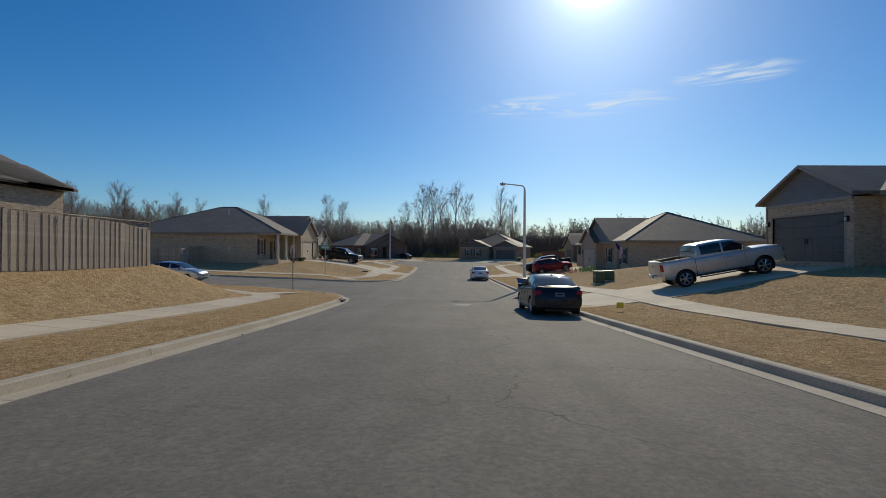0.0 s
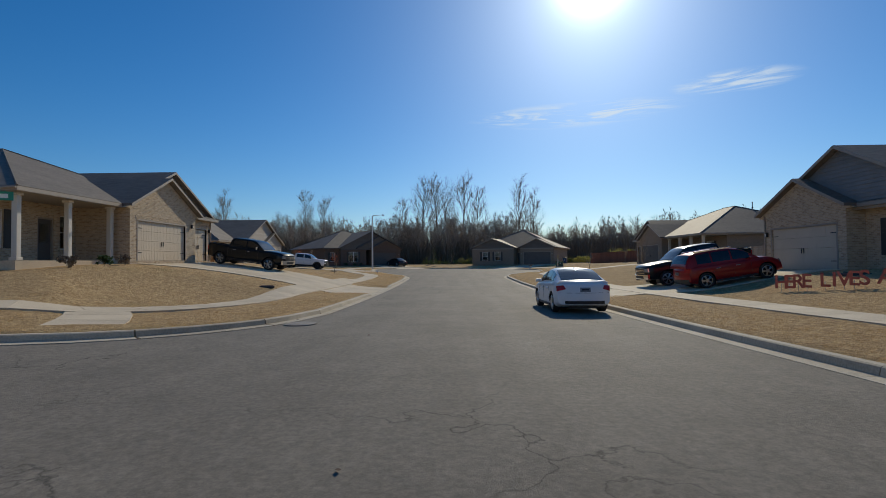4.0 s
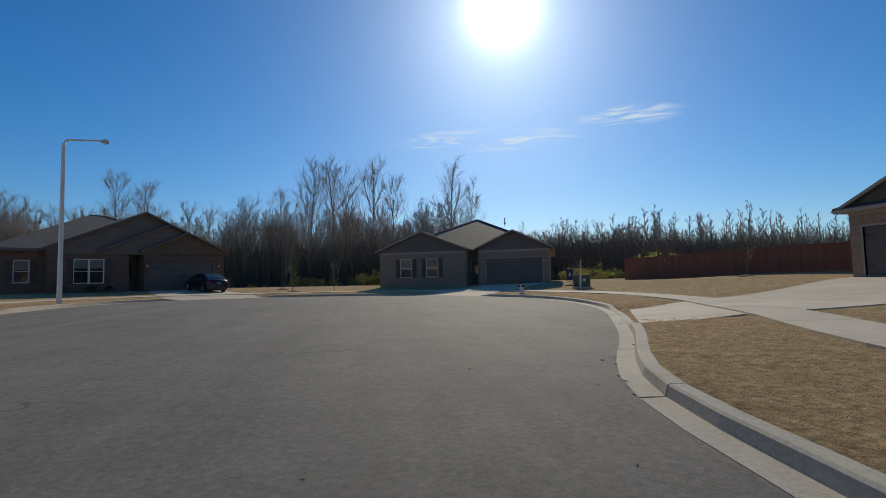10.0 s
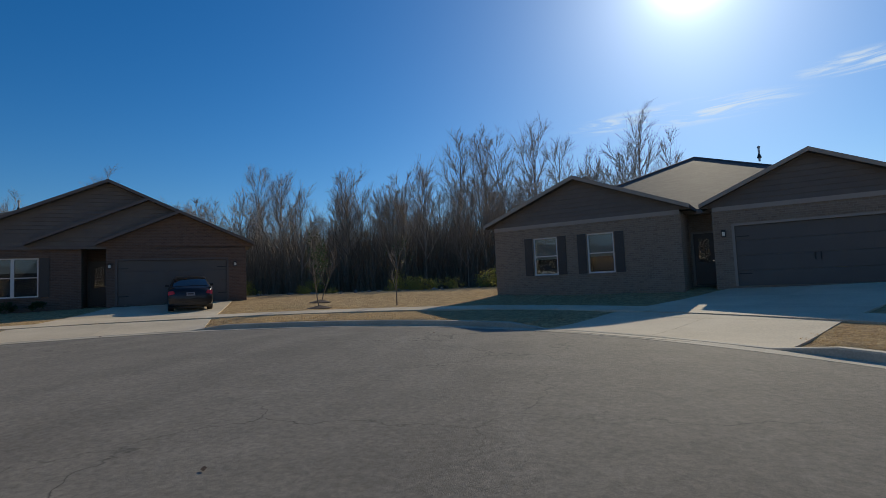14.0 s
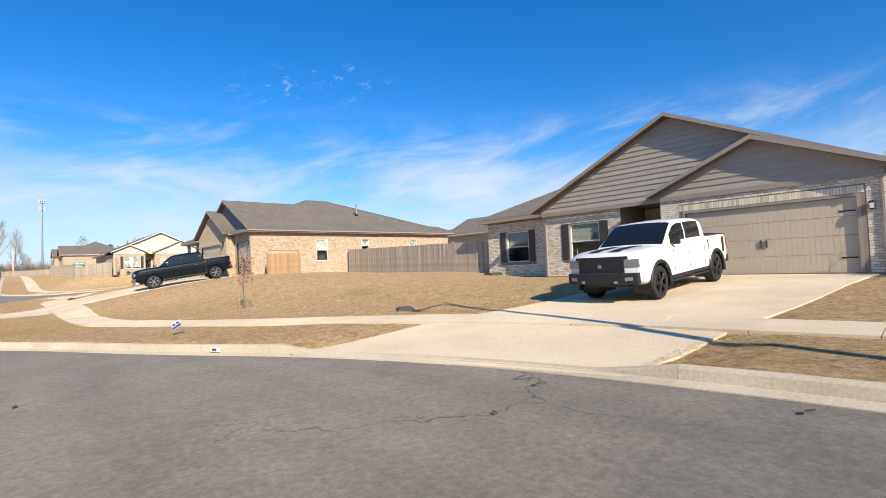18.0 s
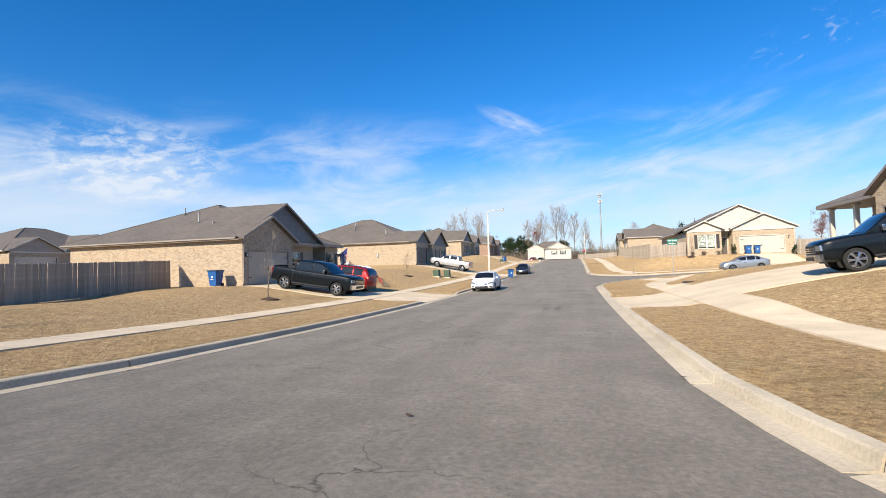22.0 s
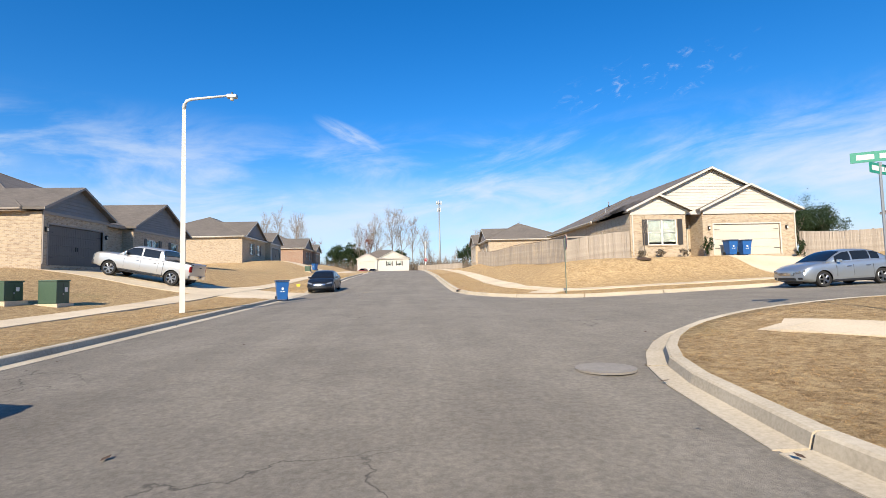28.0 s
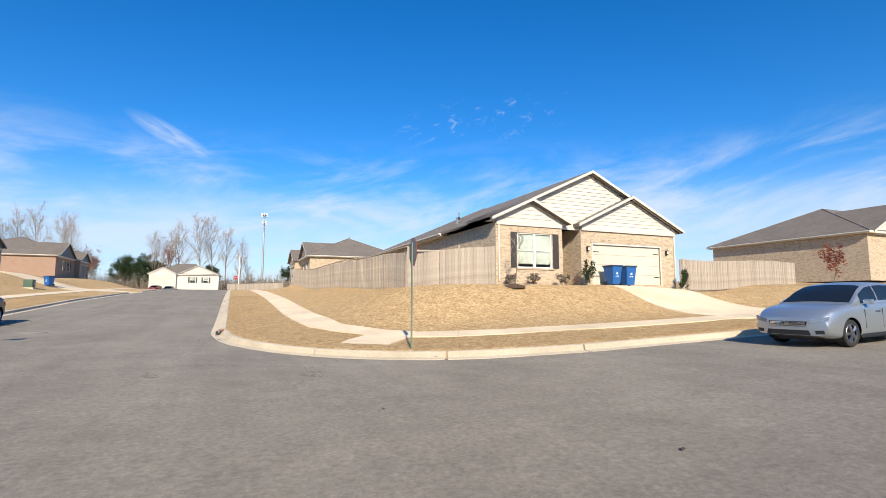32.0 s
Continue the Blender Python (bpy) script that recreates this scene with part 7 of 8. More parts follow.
drain = thing("storm_drain", "rusty storm drain inlet in the kerb", "drain", pose(-4.62, 24.2, float(paved_z(-4.6, 24.2)), 0, 0, 0))
# no opening is cut: a solid black box gives the inlet's shade
part("throat_shade", boxes((0.02, 0.10, -0.32, 0.32, 0.03, 0.13)), M_BLACK, drain)
part("rust_plate", soft(boxes((-0.16, 0.02, -0.36, 0.36, 0.152, 0.172)), 0.006), plain("rusted_iron", (0.30, 0.13, 0.06), 0.85), drain)

# tyre marks on the asphalt
marks = thing("tyre_marks", "pair of dark tyre marks on the asphalt", "tyre marks", kind="structure")
M_SKID = mottled("rubber_marks", [(0.35, (0.10, 0.088, 0.072)), (0.75, (0.18, 0.16, 0.13))], 6.0, 40.0, 0.8, 0, 0.2, 0.004)
for cx in (-1.57, -2.05):
    for k in range(2):
        bm = bmesh.new()
        ys = np.linspace(68.6 + k * 0.2, 70.6 - 0.15 * k, 7)
        a = [(cx - 0.11 + k * 0.13, y) for y in ys]
        vs = [[bm.verts.new((x + dx, y, float(paved_z(x, y)) + 0.036)) for dx in (0.0, 0.09)] for x, y in a]
        for r, q in zip(vs, vs[1:]):
            bm.faces.new((r[0], r[1], q[1], q[0]))
        part("tyre_mark", bm, M_SKID, marks)

# painted address plates on the kerb faces, as plain bars
kp = thing("kerb_plate", "small white painted plate on the kerb face", "plate", pose(-8.80, 95.88, float(paved_z(-8.8, 95.9)) + 0.02, 0, 0, 113))
part("paint", boxes((-0.14, 0.14, -0.012, 0.0, 0.015, 0.10)), M_SIGN_WHITE, kp)
bars(kp, None, -0.06, 0.07, -0.0125, 0.035, 0.08, [1, 1], M_BLACK)


# flag hanging from a slanting pole by the house front
flag = thing("flag", "striped red and white flag on a short pole", "flag", pose(18.62, 49.75, 0.88, 0, 0, 180))
part("flag_pole", tube(bmesh.new(), [(-0.1, 0, 2.0), (1.15, 0.1, 2.95)], [0.014, 0.012], 6), M_SIGN_WHITE, flag)
F_RED, F_BLUE = plain("flag_red", (0.42, 0.03, 0.04), 0.8), plain("flag_blue", (0.03, 0.045, 0.2), 0.8)


def flag_strip(name, u0, u1, v0, v1, mat):
    bm = bmesh.new()
    rows = []
    for v in np.linspace(v0, v1, 8):
        row = []
        for u in (u0, u1):
            sx = 1.1 - 0.85 * u * (1 - 0.55 * v)
            row.append(bm.verts.new((sx - 0.25 * v, 0.08 + 0.09 * math.sin(9 * u + 2.2 * v) * (0.3 + v), 2.92 - 0.66 * u - 1.45 * v + 0.25 * u * v)))
        rows.append(row)
    for r, q in zip(rows, rows[1:]):
        bm.faces.new((r[0], r[1], q[1], q[0]))
    part(name, bm, mat, flag)


for k in range(13):
    flag_strip("stripe", k / 13, (k + 1) / 13, 0.4 if k < 7 else 0.0, 1.0, F_RED if k % 2 == 0 else M_SIGN_WHITE)
flag_strip("canton", 0.0, 7 / 13, 0.0, 0.4, F_BLUE)

# cut-out letters on stakes: the first words stand as letters, the last as plain bars
letters = thing("letter_stakes", "row of red and green cut-out letters on lawn stakes", "yard letters")
L_RED, L_GREEN = plain("letter_red", (0.50, 0.12, 0.08), 0.5), plain("letter_green", (0.36, 0.50, 0.10), 0.5)


def stake_letter(sign, at):
    x, y = 12.4 + 0.48 * at, 54.0 - 0.876 * at
    m = pose(x, y, gz(x, y), 0, 0, -61.3)
    if sign == "|":
        ob = part("letter_bar", soft(boxes((-0.13, 0.13, -0.01, 0.01, 0.12, 0.62)), 0.004), L_GREEN, letters)
    else:
        cu = bpy.data.curves.new("letter", "FONT")
        cu.body, cu.size, cu.extrude, cu.offset = sign, 0.70, 0.01, 0.012
        cu.align_x = "CENTER"
        tmp = bpy.data.objects.new("letter", cu)
        me = bpy.data.meshes.new_from_object(tmp)
        bpy.data.objects.remove(tmp)
        me.transform(pose(0, 0, 0.12, 90, 0, 0))
        me.materials.clear()
        me.materials.append(L_RED)
        ob = new("letter", me)
        ob.parent = letters
    ob.matrix_local = m
    part("stake", boxes((-0.008, 0.008, 0.011, 0.021, -0.1, 0.3)), M_METAL, ob)


for k, sign in enumerate("HERE LIVES A"):
    if sign != " ":
        stake_letter(sign, 0.29 * k)
for k in range(6):
    stake_letter("|", 3.85 + 0.39 * k)

# a small yellow marker flag in the verge
ym = thing("marker_flag", "small yellow marker flag on a wire in the verge", "marker flag", pose(6.6, 17.6, gz(6.6, 17.6), 0, 0, 10))
part("wire", tube(bmesh.new(), [(0, 0, -0.1), (0, 0, 0.30)], [0.004, 0.004], 5), M_METAL, ym)
part("pennant", soft(boxes((-0.01, 0.26, -0.003, 0.003, 0.12, 0.32)), 0.001), plain("yellow_vinyl", (0.75, 0.62, 0.05), 0.6), ym)

# air-conditioning unit and hose tap on the brick side walls
for x, y, t in ((27.5, 29.2, 0),):
    ac = thing("air_conditioner", "grey outdoor air-conditioning unit beside the wall", "air conditioner", pose(x, y, gz(x, y), 0, 0, t))
    part("pad", boxes((-0.5, 0.5, -0.5, 0.5, -0.1, 0.06)), M_CONC, ac)
    part("casing", soft(boxes((-0.38, 0.38, -0.38, 0.38, 0.06, 0.78)), 0.03, 2), M_METAL, ac)
    for k in range(8):
        part("louvre", boxes((-0.34, 0.34, -0.392, -0.381, 0.13 + 0.075 * k, 0.165 + 0.075 * k)), M_BLACK, ac)
    part("fan_guard", tube(bmesh.new(), [(0, 0, 0.78), (0, 0, 0.81)], [0.3, 0.28], 16), M_BLACK, ac)


# ---- trees ----
def branch_segments(seed, height, spread=1.0, levels=4, lean=0.0, first=0.3, n_side=(5, 5, 4, 3), ratio=0.5, fine=0.006):
    """A bare tree as tapered segments: start, end, two radii and the level."""
    rng = random.Random(seed)
    out = []

    def grow(p, d, length, r, level):
        n = 4 if level == 0 else 3
        pts = [p]
        for i in range(n):
            d = (d + Vector((rng.gauss(0, 0.10), rng.gauss(0, 0.10), rng.gauss(0.05, 0.06) + (0.05 if level else 0.0)))).normalized()
            q = pts[-1] + d * (length / n)
            ra, rb = r * (1 - 0.8 * i / n), r * (1 - 0.8 * (i + 1) / n)
            out.append((pts[-1], q, max(ra, fine), max(rb, fine * 0.8), level))
            pts.append(q)
        if level + 1 >= levels:
            return
        for k in range(n_side[min(level, len(n_side) - 1)] + rng.randint(0, 2)):
            t = first + (1 - first) * rng.random() if level == 0 else 0.2 + 0.8 * rng.random()
            i = min(int(t * n), n - 1)
            base = pts[i].lerp(pts[i + 1], t * n - i)
            a = rng.uniform(0, 2 * math.pi)
            up = rng.uniform(0.45, 1.1) if level == 0 else rng.uniform(0.1, 0.9)
            side = Vector((math.cos(a), math.sin(a), 0)) * spread
            nd = (d * 0.35 + side * rng.uniform(0.5, 0.95) + Vector((0, 0, up))).normalized()
            grow(base, nd, length * ratio * rng.uniform(0.7, 1.15) * (1.15 - 0.45 * t), r * (1 - 0.75 * t) * 0.55, level + 1)

    grow(Vector((0, 0, -0.2)), Vector((rng.gauss(0, lean), rng.gauss(0, lean), 1)).normalized(), height * 0.80, height * 0.0115 + 0.03 if height > 5 else height * 0.008 + 0.008, 0)
    return out


def bare_tree(seed, height, crown=0.30, limbs=13, first=0.28, twigs=6, sprays=5, fine=0.0016):
    """A winter tree with rising limbs and straight fine twigs, as segments like those above."""
    rng = random.Random(seed)
    out = []

    def bar(p, d, length, r0, r1, n, level, bend, up):
        pts = [p]
        for i in range(n):
            d = (d + Vector((rng.gauss(0, bend), rng.gauss(0, bend), up))).normalized()
            q = pts[-1] + d * (length / n)
            out.append((pts[-1], q, r0 + (r1 - r0) * i / n, r0 + (r1 - r0) * (i + 1) / n, level))
            pts.append(q)
        return pts, d

    def along(pts, t):
        k = min(int(t * (len(pts) - 1)), len(pts) - 2)
        return pts[k].lerp(pts[k + 1], t * (len(pts) - 1) - k), (pts[k + 1] - pts[k]).normalized()

    def aside(d, tilt):
        a = Vector((rng.gauss(0, 1), rng.gauss(0, 1), rng.gauss(0, 1)))
        a = (a - d * a.dot(d)).normalized()
        return (d * math.cos(tilt) + a * math.sin(tilt)).normalized()

    thin = fine * height
    r0 = 0.006 * height + 0.06
    trunk, _ = bar(Vector((0, 0, -0.3)), Vector((rng.gauss(0, 0.02), rng.gauss(0, 0.02), 1)).normalized(), height * 0.93, r0, thin, 7, 0, 0.03, 0.02)
    turn = rng.uniform(0, 6.28)
    for k in range(limbs):
        t = first + (0.95 - first) * (k + rng.random()) / limbs
        p, d = along(trunk, t)
        turn += 2.4 + rng.gauss(0, 0.3)
        tilt = rng.uniform(0.32, 0.72) * (1.1 - 0.35 * t)
        length = height * crown * rng.uniform(0.8, 1.25) * (1.25 - 0.85 * t) / math.sin(tilt + 0.5)
        nd = Vector((math.cos(turn) * math.sin(tilt), math.sin(turn) * math.sin(tilt), math.cos(tilt)))
        rl = r0 * (1 - t) * 0.5 + thin
        limb, ld = bar(p, nd, length, rl, thin, 3, 1, 0.06, 0.07)
        for _ in range(twigs):
            u = rng.uniform(0.2, 0.98)
            q, qd = along(limb, u)
            tw, td = bar(q, aside(qd, rng.uniform(0.28, 0.62)), length * rng.uniform(0.40, 0.70) * (1.15 - 0.5 * u), max(rl * 0.35, thin), thin * 0.7, 2, 2, 0.07, 0.08)
            for _ in range(sprays):
                a, ad = along(tw, rng.uniform(0.15, 1.0))
                bar(a, aside(ad, rng.uniform(0.3, 0.7)), length * rng.uniform(0.18, 0.40), thin * 0.75, thin * 0.35, 1, 3, 0.0, 0.0)
    return out


def segment_arrays(segs, sides=4, thin=3):
    verts, faces = [], []
    for p, q, ra, rb, level in segs:
        n = sides
        d = (q - p).normalized()
        a = d.cross(Vector((0.31, 0.2, 0.93)))
        a = a.normalized() if a.length > 0.05 else Vector((1, 0, 0))
        b = d.cross(a)
        s = len(verts)
        for c, r in ((p, ra), (q, rb)):
            for k in range(n):
                w = 2 * math.pi * k / n
                verts.append(tuple(c + r * (math.cos(w) * a + math.sin(w) * b)))
        for k in range(n):
            faces.append((s + k, s + (k + 1) % n, s + n + (k + 1) % n, s + n + k))
    return np.array(verts), faces


def joined(name, placed, mat, parent=None):
    """Many copies of vertex and face lists in one mesh: (verts, faces, x, y, z, scale, turn)."""
    vv, ff, base = [], [], 0
    for v, f, x, y, z, s, t in placed:
        c, w = math.cos(t), math.sin(t)
        p = v * s
        vv.append(np.stack([p[:, 0] * c - p[:, 1] * w + x, p[:, 0] * w + p[:, 1] * c + y, p[:, 2] + z], 1))
        ff.append(np.asarray(f) + base)
        base += len(v)
    me = mesh_fast(name, np.vstack(vv), np.vstack(ff))
    me.materials.append(mat)
    ob = new(name, me)
    ob.parent = parent
    return ob


def leaf_cloud(seed, n, rx, rz, size, centre_z, hollow=0.35, clumps=14):
    """Leaves in clumps: small bent quads."""
    rng = np.random.default_rng(seed)
    cc = rng.normal(size=(clumps, 3))
    cc /= np.linalg.norm(cc, axis=1)[:, None]
    cc *= (hollow + (1 - hollow) * rng.random((clumps, 1)))
    k = rng.integers(0, clumps, n)
    p = cc[k] + rng.normal(size=(n, 3)) * (0.22 if clumps < 20 else 0.13)
    p = p * [rx, rx, rz] + [0, 0, centre_z]
    a = rng.normal(size=(n, 3))
    a /= np.linalg.norm(a, axis=1)[:, None]
    b = np.cross(a, rng.normal(size=(n, 3)))
    b /= np.linalg.norm(b, axis=1)[:, None]
    s = size * rng.uniform(0.6, 1.3, (n, 1))
    v = np.stack([p - a * s, p + b * s * 0.6, p + a * s, p - b * s * 0.6], 1).reshape(-1, 3)
    return v, [(4 * i, 4 * i + 1, 4 * i + 2, 4 * i + 3) for i in range(n)]


def tree_thing(label, x, y, seed, height, spread=1.0, name="tree", group="", z=None, leaves=None, lean=0.02, n_side=(8, 6, 5, 3), ratio=0.45, levels=4, broad=0.0):
    z = gz(x, y) if z is None else z
    root = thing(name, label, "tree", pose(x, y, z), group)
    if broad:
        segs = bare_tree(seed, height, broad, 16, 0.26, 8, 6, 0.0010)
    else:
        segs = branch_segments(seed, height, spread, levels, lean, 0.3, n_side, ratio, 0.006 if height < 5 else 0.0011 * height)
    for nm, keep, mat in (("trunk", lambda lv: lv == 0, M_BARK), ("limb_frame", lambda lv: lv == 1, M_BARK), ("crown", lambda lv: lv > 1, M_TWIG)):
        v, f = segment_arrays([s for s in segs if keep(s[4])], 7 if nm == "trunk" else 5 if nm == "limb_frame" else 3)
        me = mesh_fast(nm, v, f)
        me.materials.append(mat)
        ob = new(nm, me)
        ob.parent = root
    if leaves:
        mat, n, size = leaves
        v, f = leaf_cloud(seed, n, height * (0.33 if mat is M_GREENLEAF and height > 6 else 0.24), height * 0.34, size, height * 0.62, 0.2, 34)
        me = mesh_fast("leaves", v, f)
        me.materials.append(mat)
        ob = new("leaves", me)
        ob.parent = root
    return root


def sapling(label, x, y, seed, h, stakes=False, leaves=None, bed=True):
    root = tree_thing(label, x, y, seed, h, 0.9, "young_tree", "young lawn trees", None, leaves, 0.03, (9, 4, 2), 0.42, 3)
    if bed:
        bm = bmesh.new()
        ring = [bm.verts.new((0.55 * math.cos(2 * math.pi * k / 14) * (1 + 0.12 * math.sin(5 * k)), 0.5 * math.sin(2 * math.pi * k / 14), 0.0)) for k in range(14)]
        top = bm.verts.new((0, 0, 0.13))
        for k in range(14):
            bm.faces.new((ring[k], ring[(k + 1) % 14], top))
        low = [bm.verts.new((v.co.x, v.co.y, -0.1)) for v in ring]
        for k in range(14):
            bm.faces.new((ring[(k + 1) % 14], ring[k], low[k], low[(k + 1) % 14]))
        part("mulch_bed", bm, M_DIRT, root)
    if stakes:
        for s in (-0.28, 0.28):
            part("support_stake", tube(bmesh.new(), [(s, 0.05, -0.2), (s * 0.8, 0.05, 1.15)], [0.02, 0.018], 5), M_FENCE_NEW, root)


sapling("young tree with russet leaves and stakes on the lawn", -12.6, 86.9, 11, 2.5, True, (M_REDLEAF, 230, 0.042), False)
sapling("young tree with russet leaves on the lawn", -22.9, 107.3, 12, 2.9, False, (M_REDLEAF, 320, 0.06), False)
sapling("young bare tree in a mulch bed", -22.4, 113.3, 13, 3.6)
sapling("young tree with dull green leaves in a mulch bed", -3.3, 123.4, 14, 3.3, False, (M_GREENLEAF, 420, 0.045))
sapling("young bare tree on the lawn", -0.1, 124.0, 15, 3.1, False, (M_GREENLEAF, 90, 0.04), False)
sapling("young bare tree by the kerbside bank", -16.9, 23.9, 16, 3.0, False, None, True)
sapling("young bare tree in a mulch bed", 12.9, 68.7, 17, 3.7)
sapling("young bare tree with russet buds in a mulch bed", 14.2, 42.6, 18, 3.2, False, (M_REDLEAF, 60, 0.05))
sapling("young bare tree in a mulch bed", 13.3, 83.6, 20, 3.1)
sapling("young bare tree in a mulch bed", 16.4, 15.2, 21, 3.2)
sapling("young bare tree in the corner lawn", 17.6, 116.9, 22, 2.4)
sapling("young bare tree in a mulch bed", 26.0, 109.7, 23, 2.6)
sapling("young bare tree in a mulch bed", -4.6, 126.1, 24, 3.0)
sapling("young tree with red leaves on the side-street lawn", -40.0, 24.5, 25, 3.2, False, (M_REDLEAF, 500, 0.08))


def shrub(label, x, y, seed, h, w, mat, n=900, size=0.05):
    z = gz(x, y)
    root = thing("shrub", label, "shrub", pose(x, y, z))
    v, f = leaf_cloud(seed, n, w / 2, h / 2, size, h * 0.52, 0.1, 20)
    v[:, 2] = np.maximum(v[:, 2], 0.02)
    me = mesh_fast("leaves", v, f)
    me.materials.append(mat)
    ob = new("leaves", me)
    ob.parent = root
    st, fs = segment_arrays(branch_segments(seed, h, 0.8, 3, 0.02, 0.1, (7, 4, 2), 0.5), 4)
    me = mesh_fast("stems", st, fs)
    me.materials.append(M_BARK)
    ob = new("stems", me)
    ob.parent = root


shrub("small clipped conifer beside the garage", -21.95, 22.9, 31, 1.3, 0.75, M_GREENLEAF)
shrub("small clipped conifer beside the garage", -28.5, 23.2, 32, 1.25, 0.75, M_GREENLEAF)
for k, (x, y) in enumerate(((-17.4, 22.9), (-18.6, 23.0), (-20.3, 23.0))):
    shrub("low dry shrub under the window", x, y, 33 + k, 0.55, 0.8, M_BRUSH, 500, 0.05)
for k, (x, y) in enumerate(((-17.0, 58.6), (-17.0, 60.0), (-17.1, 56.4))):
    shrub("low pale shrub before the porch", x, y, 37 + k, 0.6, 0.8, M_BRUSH if k else M_GREENLEAF, 500, 0.05)
for k, (lx, ly) in enumerate(((-6.5, -0.4), (-5.4, -0.5), (-8.2, -0.4))):
    a = radians(40.5)
    shrub("low dark shrub against the brown brick wall", -12.45 + lx * math.cos(a) - ly * math.sin(a), 125.75 + lx * math.sin(a) + ly * math.cos(a), 41 + k, 0.6, 0.8, M_GREENLEAF, 450, 0.05)

# ---- woods round the lots ----
ROUND = [segment_arrays(bare_tree(100 + k, 10.0, 0.24 + 0.03 * (k % 3), 13, 0.25 + 0.05 * (k % 2)), 3) for k in range(9)]
SLIM = [segment_arrays(bare_tree(120 + k, 10.0, 0.11 + 0.02 * (k % 3), 10, 0.45, 4, 3, 0.0022), 3) for k in range(6)]
wrng = random.Random(9)


def wood(label, spots, forms=ROUND):
    ob = joined("woods", [(*forms[wrng.randrange(len(forms))], x, y, z, h / 10.0, wrng.uniform(0, 6.28)) for x, y, z, h in spots], M_TWIG)
    return tagged(ob, label, "woods", kind="stuff")


south = []
for _ in range(430):
    x = wrng.uniform(-75, 62)
    y = 148 + wrng.random() ** 1.5 * 55 - 0.0025 * x * x + (6 if x > 30 else 0)
    south.append((x, y + (14 if x > 14 else 0), 0.5, wrng.uniform(8.5, 12.0) * (0.78 if x > 14 else 1.0)))
wood("dense bare winter woods behind the turning circle", south)
east = [(-56 - wrng.random() ** 1.5 * 45, wrng.uniform(101, 150), 0.5, wrng.uniform(6.5, 9.0)) for _ in range(190)]
east = [(x, y, z, h * (1.0 if y < 120 else 1.25) * (1.4 if x < -74 else 1.0)) for x, y, z, h in east]
wood("dense bare winter woods behind the east lots", east)
back = [(wrng.uniform(-150, 75), wrng.uniform(195, 260), 0.8, wrng.uniform(12.0, 16.5)) for _ in range(230)]
wood("far bare winter woods behind the nearer trees", back)
rise = [(wrng.uniform(48, 230), 0, 0, 0) for _ in range(420)]
rise = [(x, 175 + wrng.random() * 70 - 0.25 * (x - 55), 2.5, wrng.uniform(10, 15.5)) for x, *_ in rise]
wood("tall thin bare woods on the western rise", rise, SLIM)
farnorth = [(wrng.uniform(-170, 150), wrng.uniform(-230, -130), 4.0, wrng.uniform(7, 12)) for _ in range(90)]
wood("mixed far trees beyond the north end", farnorth)

# the tallest bare trees stand singly
for k, (x, y, h) in enumerate(((-9.5, 190, 27), (-5.0, 196, 30), (-1.0, 192, 26), (3.6, 197, 29), (8.8, 190, 24), (21, 186, 25), (25, 190, 22), (-15, 188, 21), (-38, 178, 20), (-44, 182, 22), (-62, 168, 20), (-80, 160, 19), (-84, 128, 19), (-90, 134, 21), (-97, 127, 20), (-77, 138, 18), (-104, 133, 21), (-92, 120, 17))):
    tree_thing("tall bare winter tree standing above the woods", x, y, 200 + k, h, 0.85, "tree", "tall bare trees", 0.4, broad=0.24)
for k, (x, y, h) in enumerate(((50, -118, 17), (47, -120, 19), (42.5, -118, 20), (39, -121, 20), (35.5, -118, 17), (16, -124, 16), (13.5, -128, 17), (10, -124, 19), (4, -122, 21), (0.5, -124, 21), (-3, -122, 18), (-7, -125, 15), (-26, -118, 13))):
    tree_thing("bare winter tree far up the street", x, y, 230 + k, h, 0.85, "tree", "far bare trees", 5.5, broad=0.27)
for k, (x, y, h, m) in enumerate(((-38, -105, 11, M_REDLEAF), (13, -122, 17, M_REDLEAF), (31, -118, 13, M_REDLEAF), (52, -121, 16, M_REDLEAF), (-70, -70, 12, M_REDLEAF))):
    tree_thing("far tree with thin russet leaves", x, y, 250 + k, h, 0.6, "tree", "far leafy trees", 4.0, (m, 1100, 0.16))
GROVE = []
for k in range(16):
    u, v = -11 + 1.5 * k, (k * 7) % 5 * 6.0 - 12
    GROVE.append((-119 + 0.83 * u - 0.56 * v, -94 - 0.56 * u - 0.83 * v, 17 + (k * 5) % 4 * 1.4))
for k, (x, y, h) in enumerate((*GROVE, (-42, -112, 13), (-50, -118, 12), (54, -108, 15), (62, -112, 14), (72, -105, 14), (84, -100, 13), (26, -140, 13), (21, -136, 12), (17.5, -140, 11), (29, -150, 12), (2, -150, 10), (-25, -140, 12), (-35, -120, 12), (-30, -128, 12), (36, -132, 13), (44, -128, 13), (68, -100, 13), (78, -110, 14))):
    tree_thing("far evergreen tree with a broad dark crown", x, y, 260 + k, h, 0.7, "tree", "far evergreens", 4.0 if y < 0 else 2.5, (M_GREENLEAF, 5200, 0.20), 0.02, (8, 5, 3), 0.4, 3)


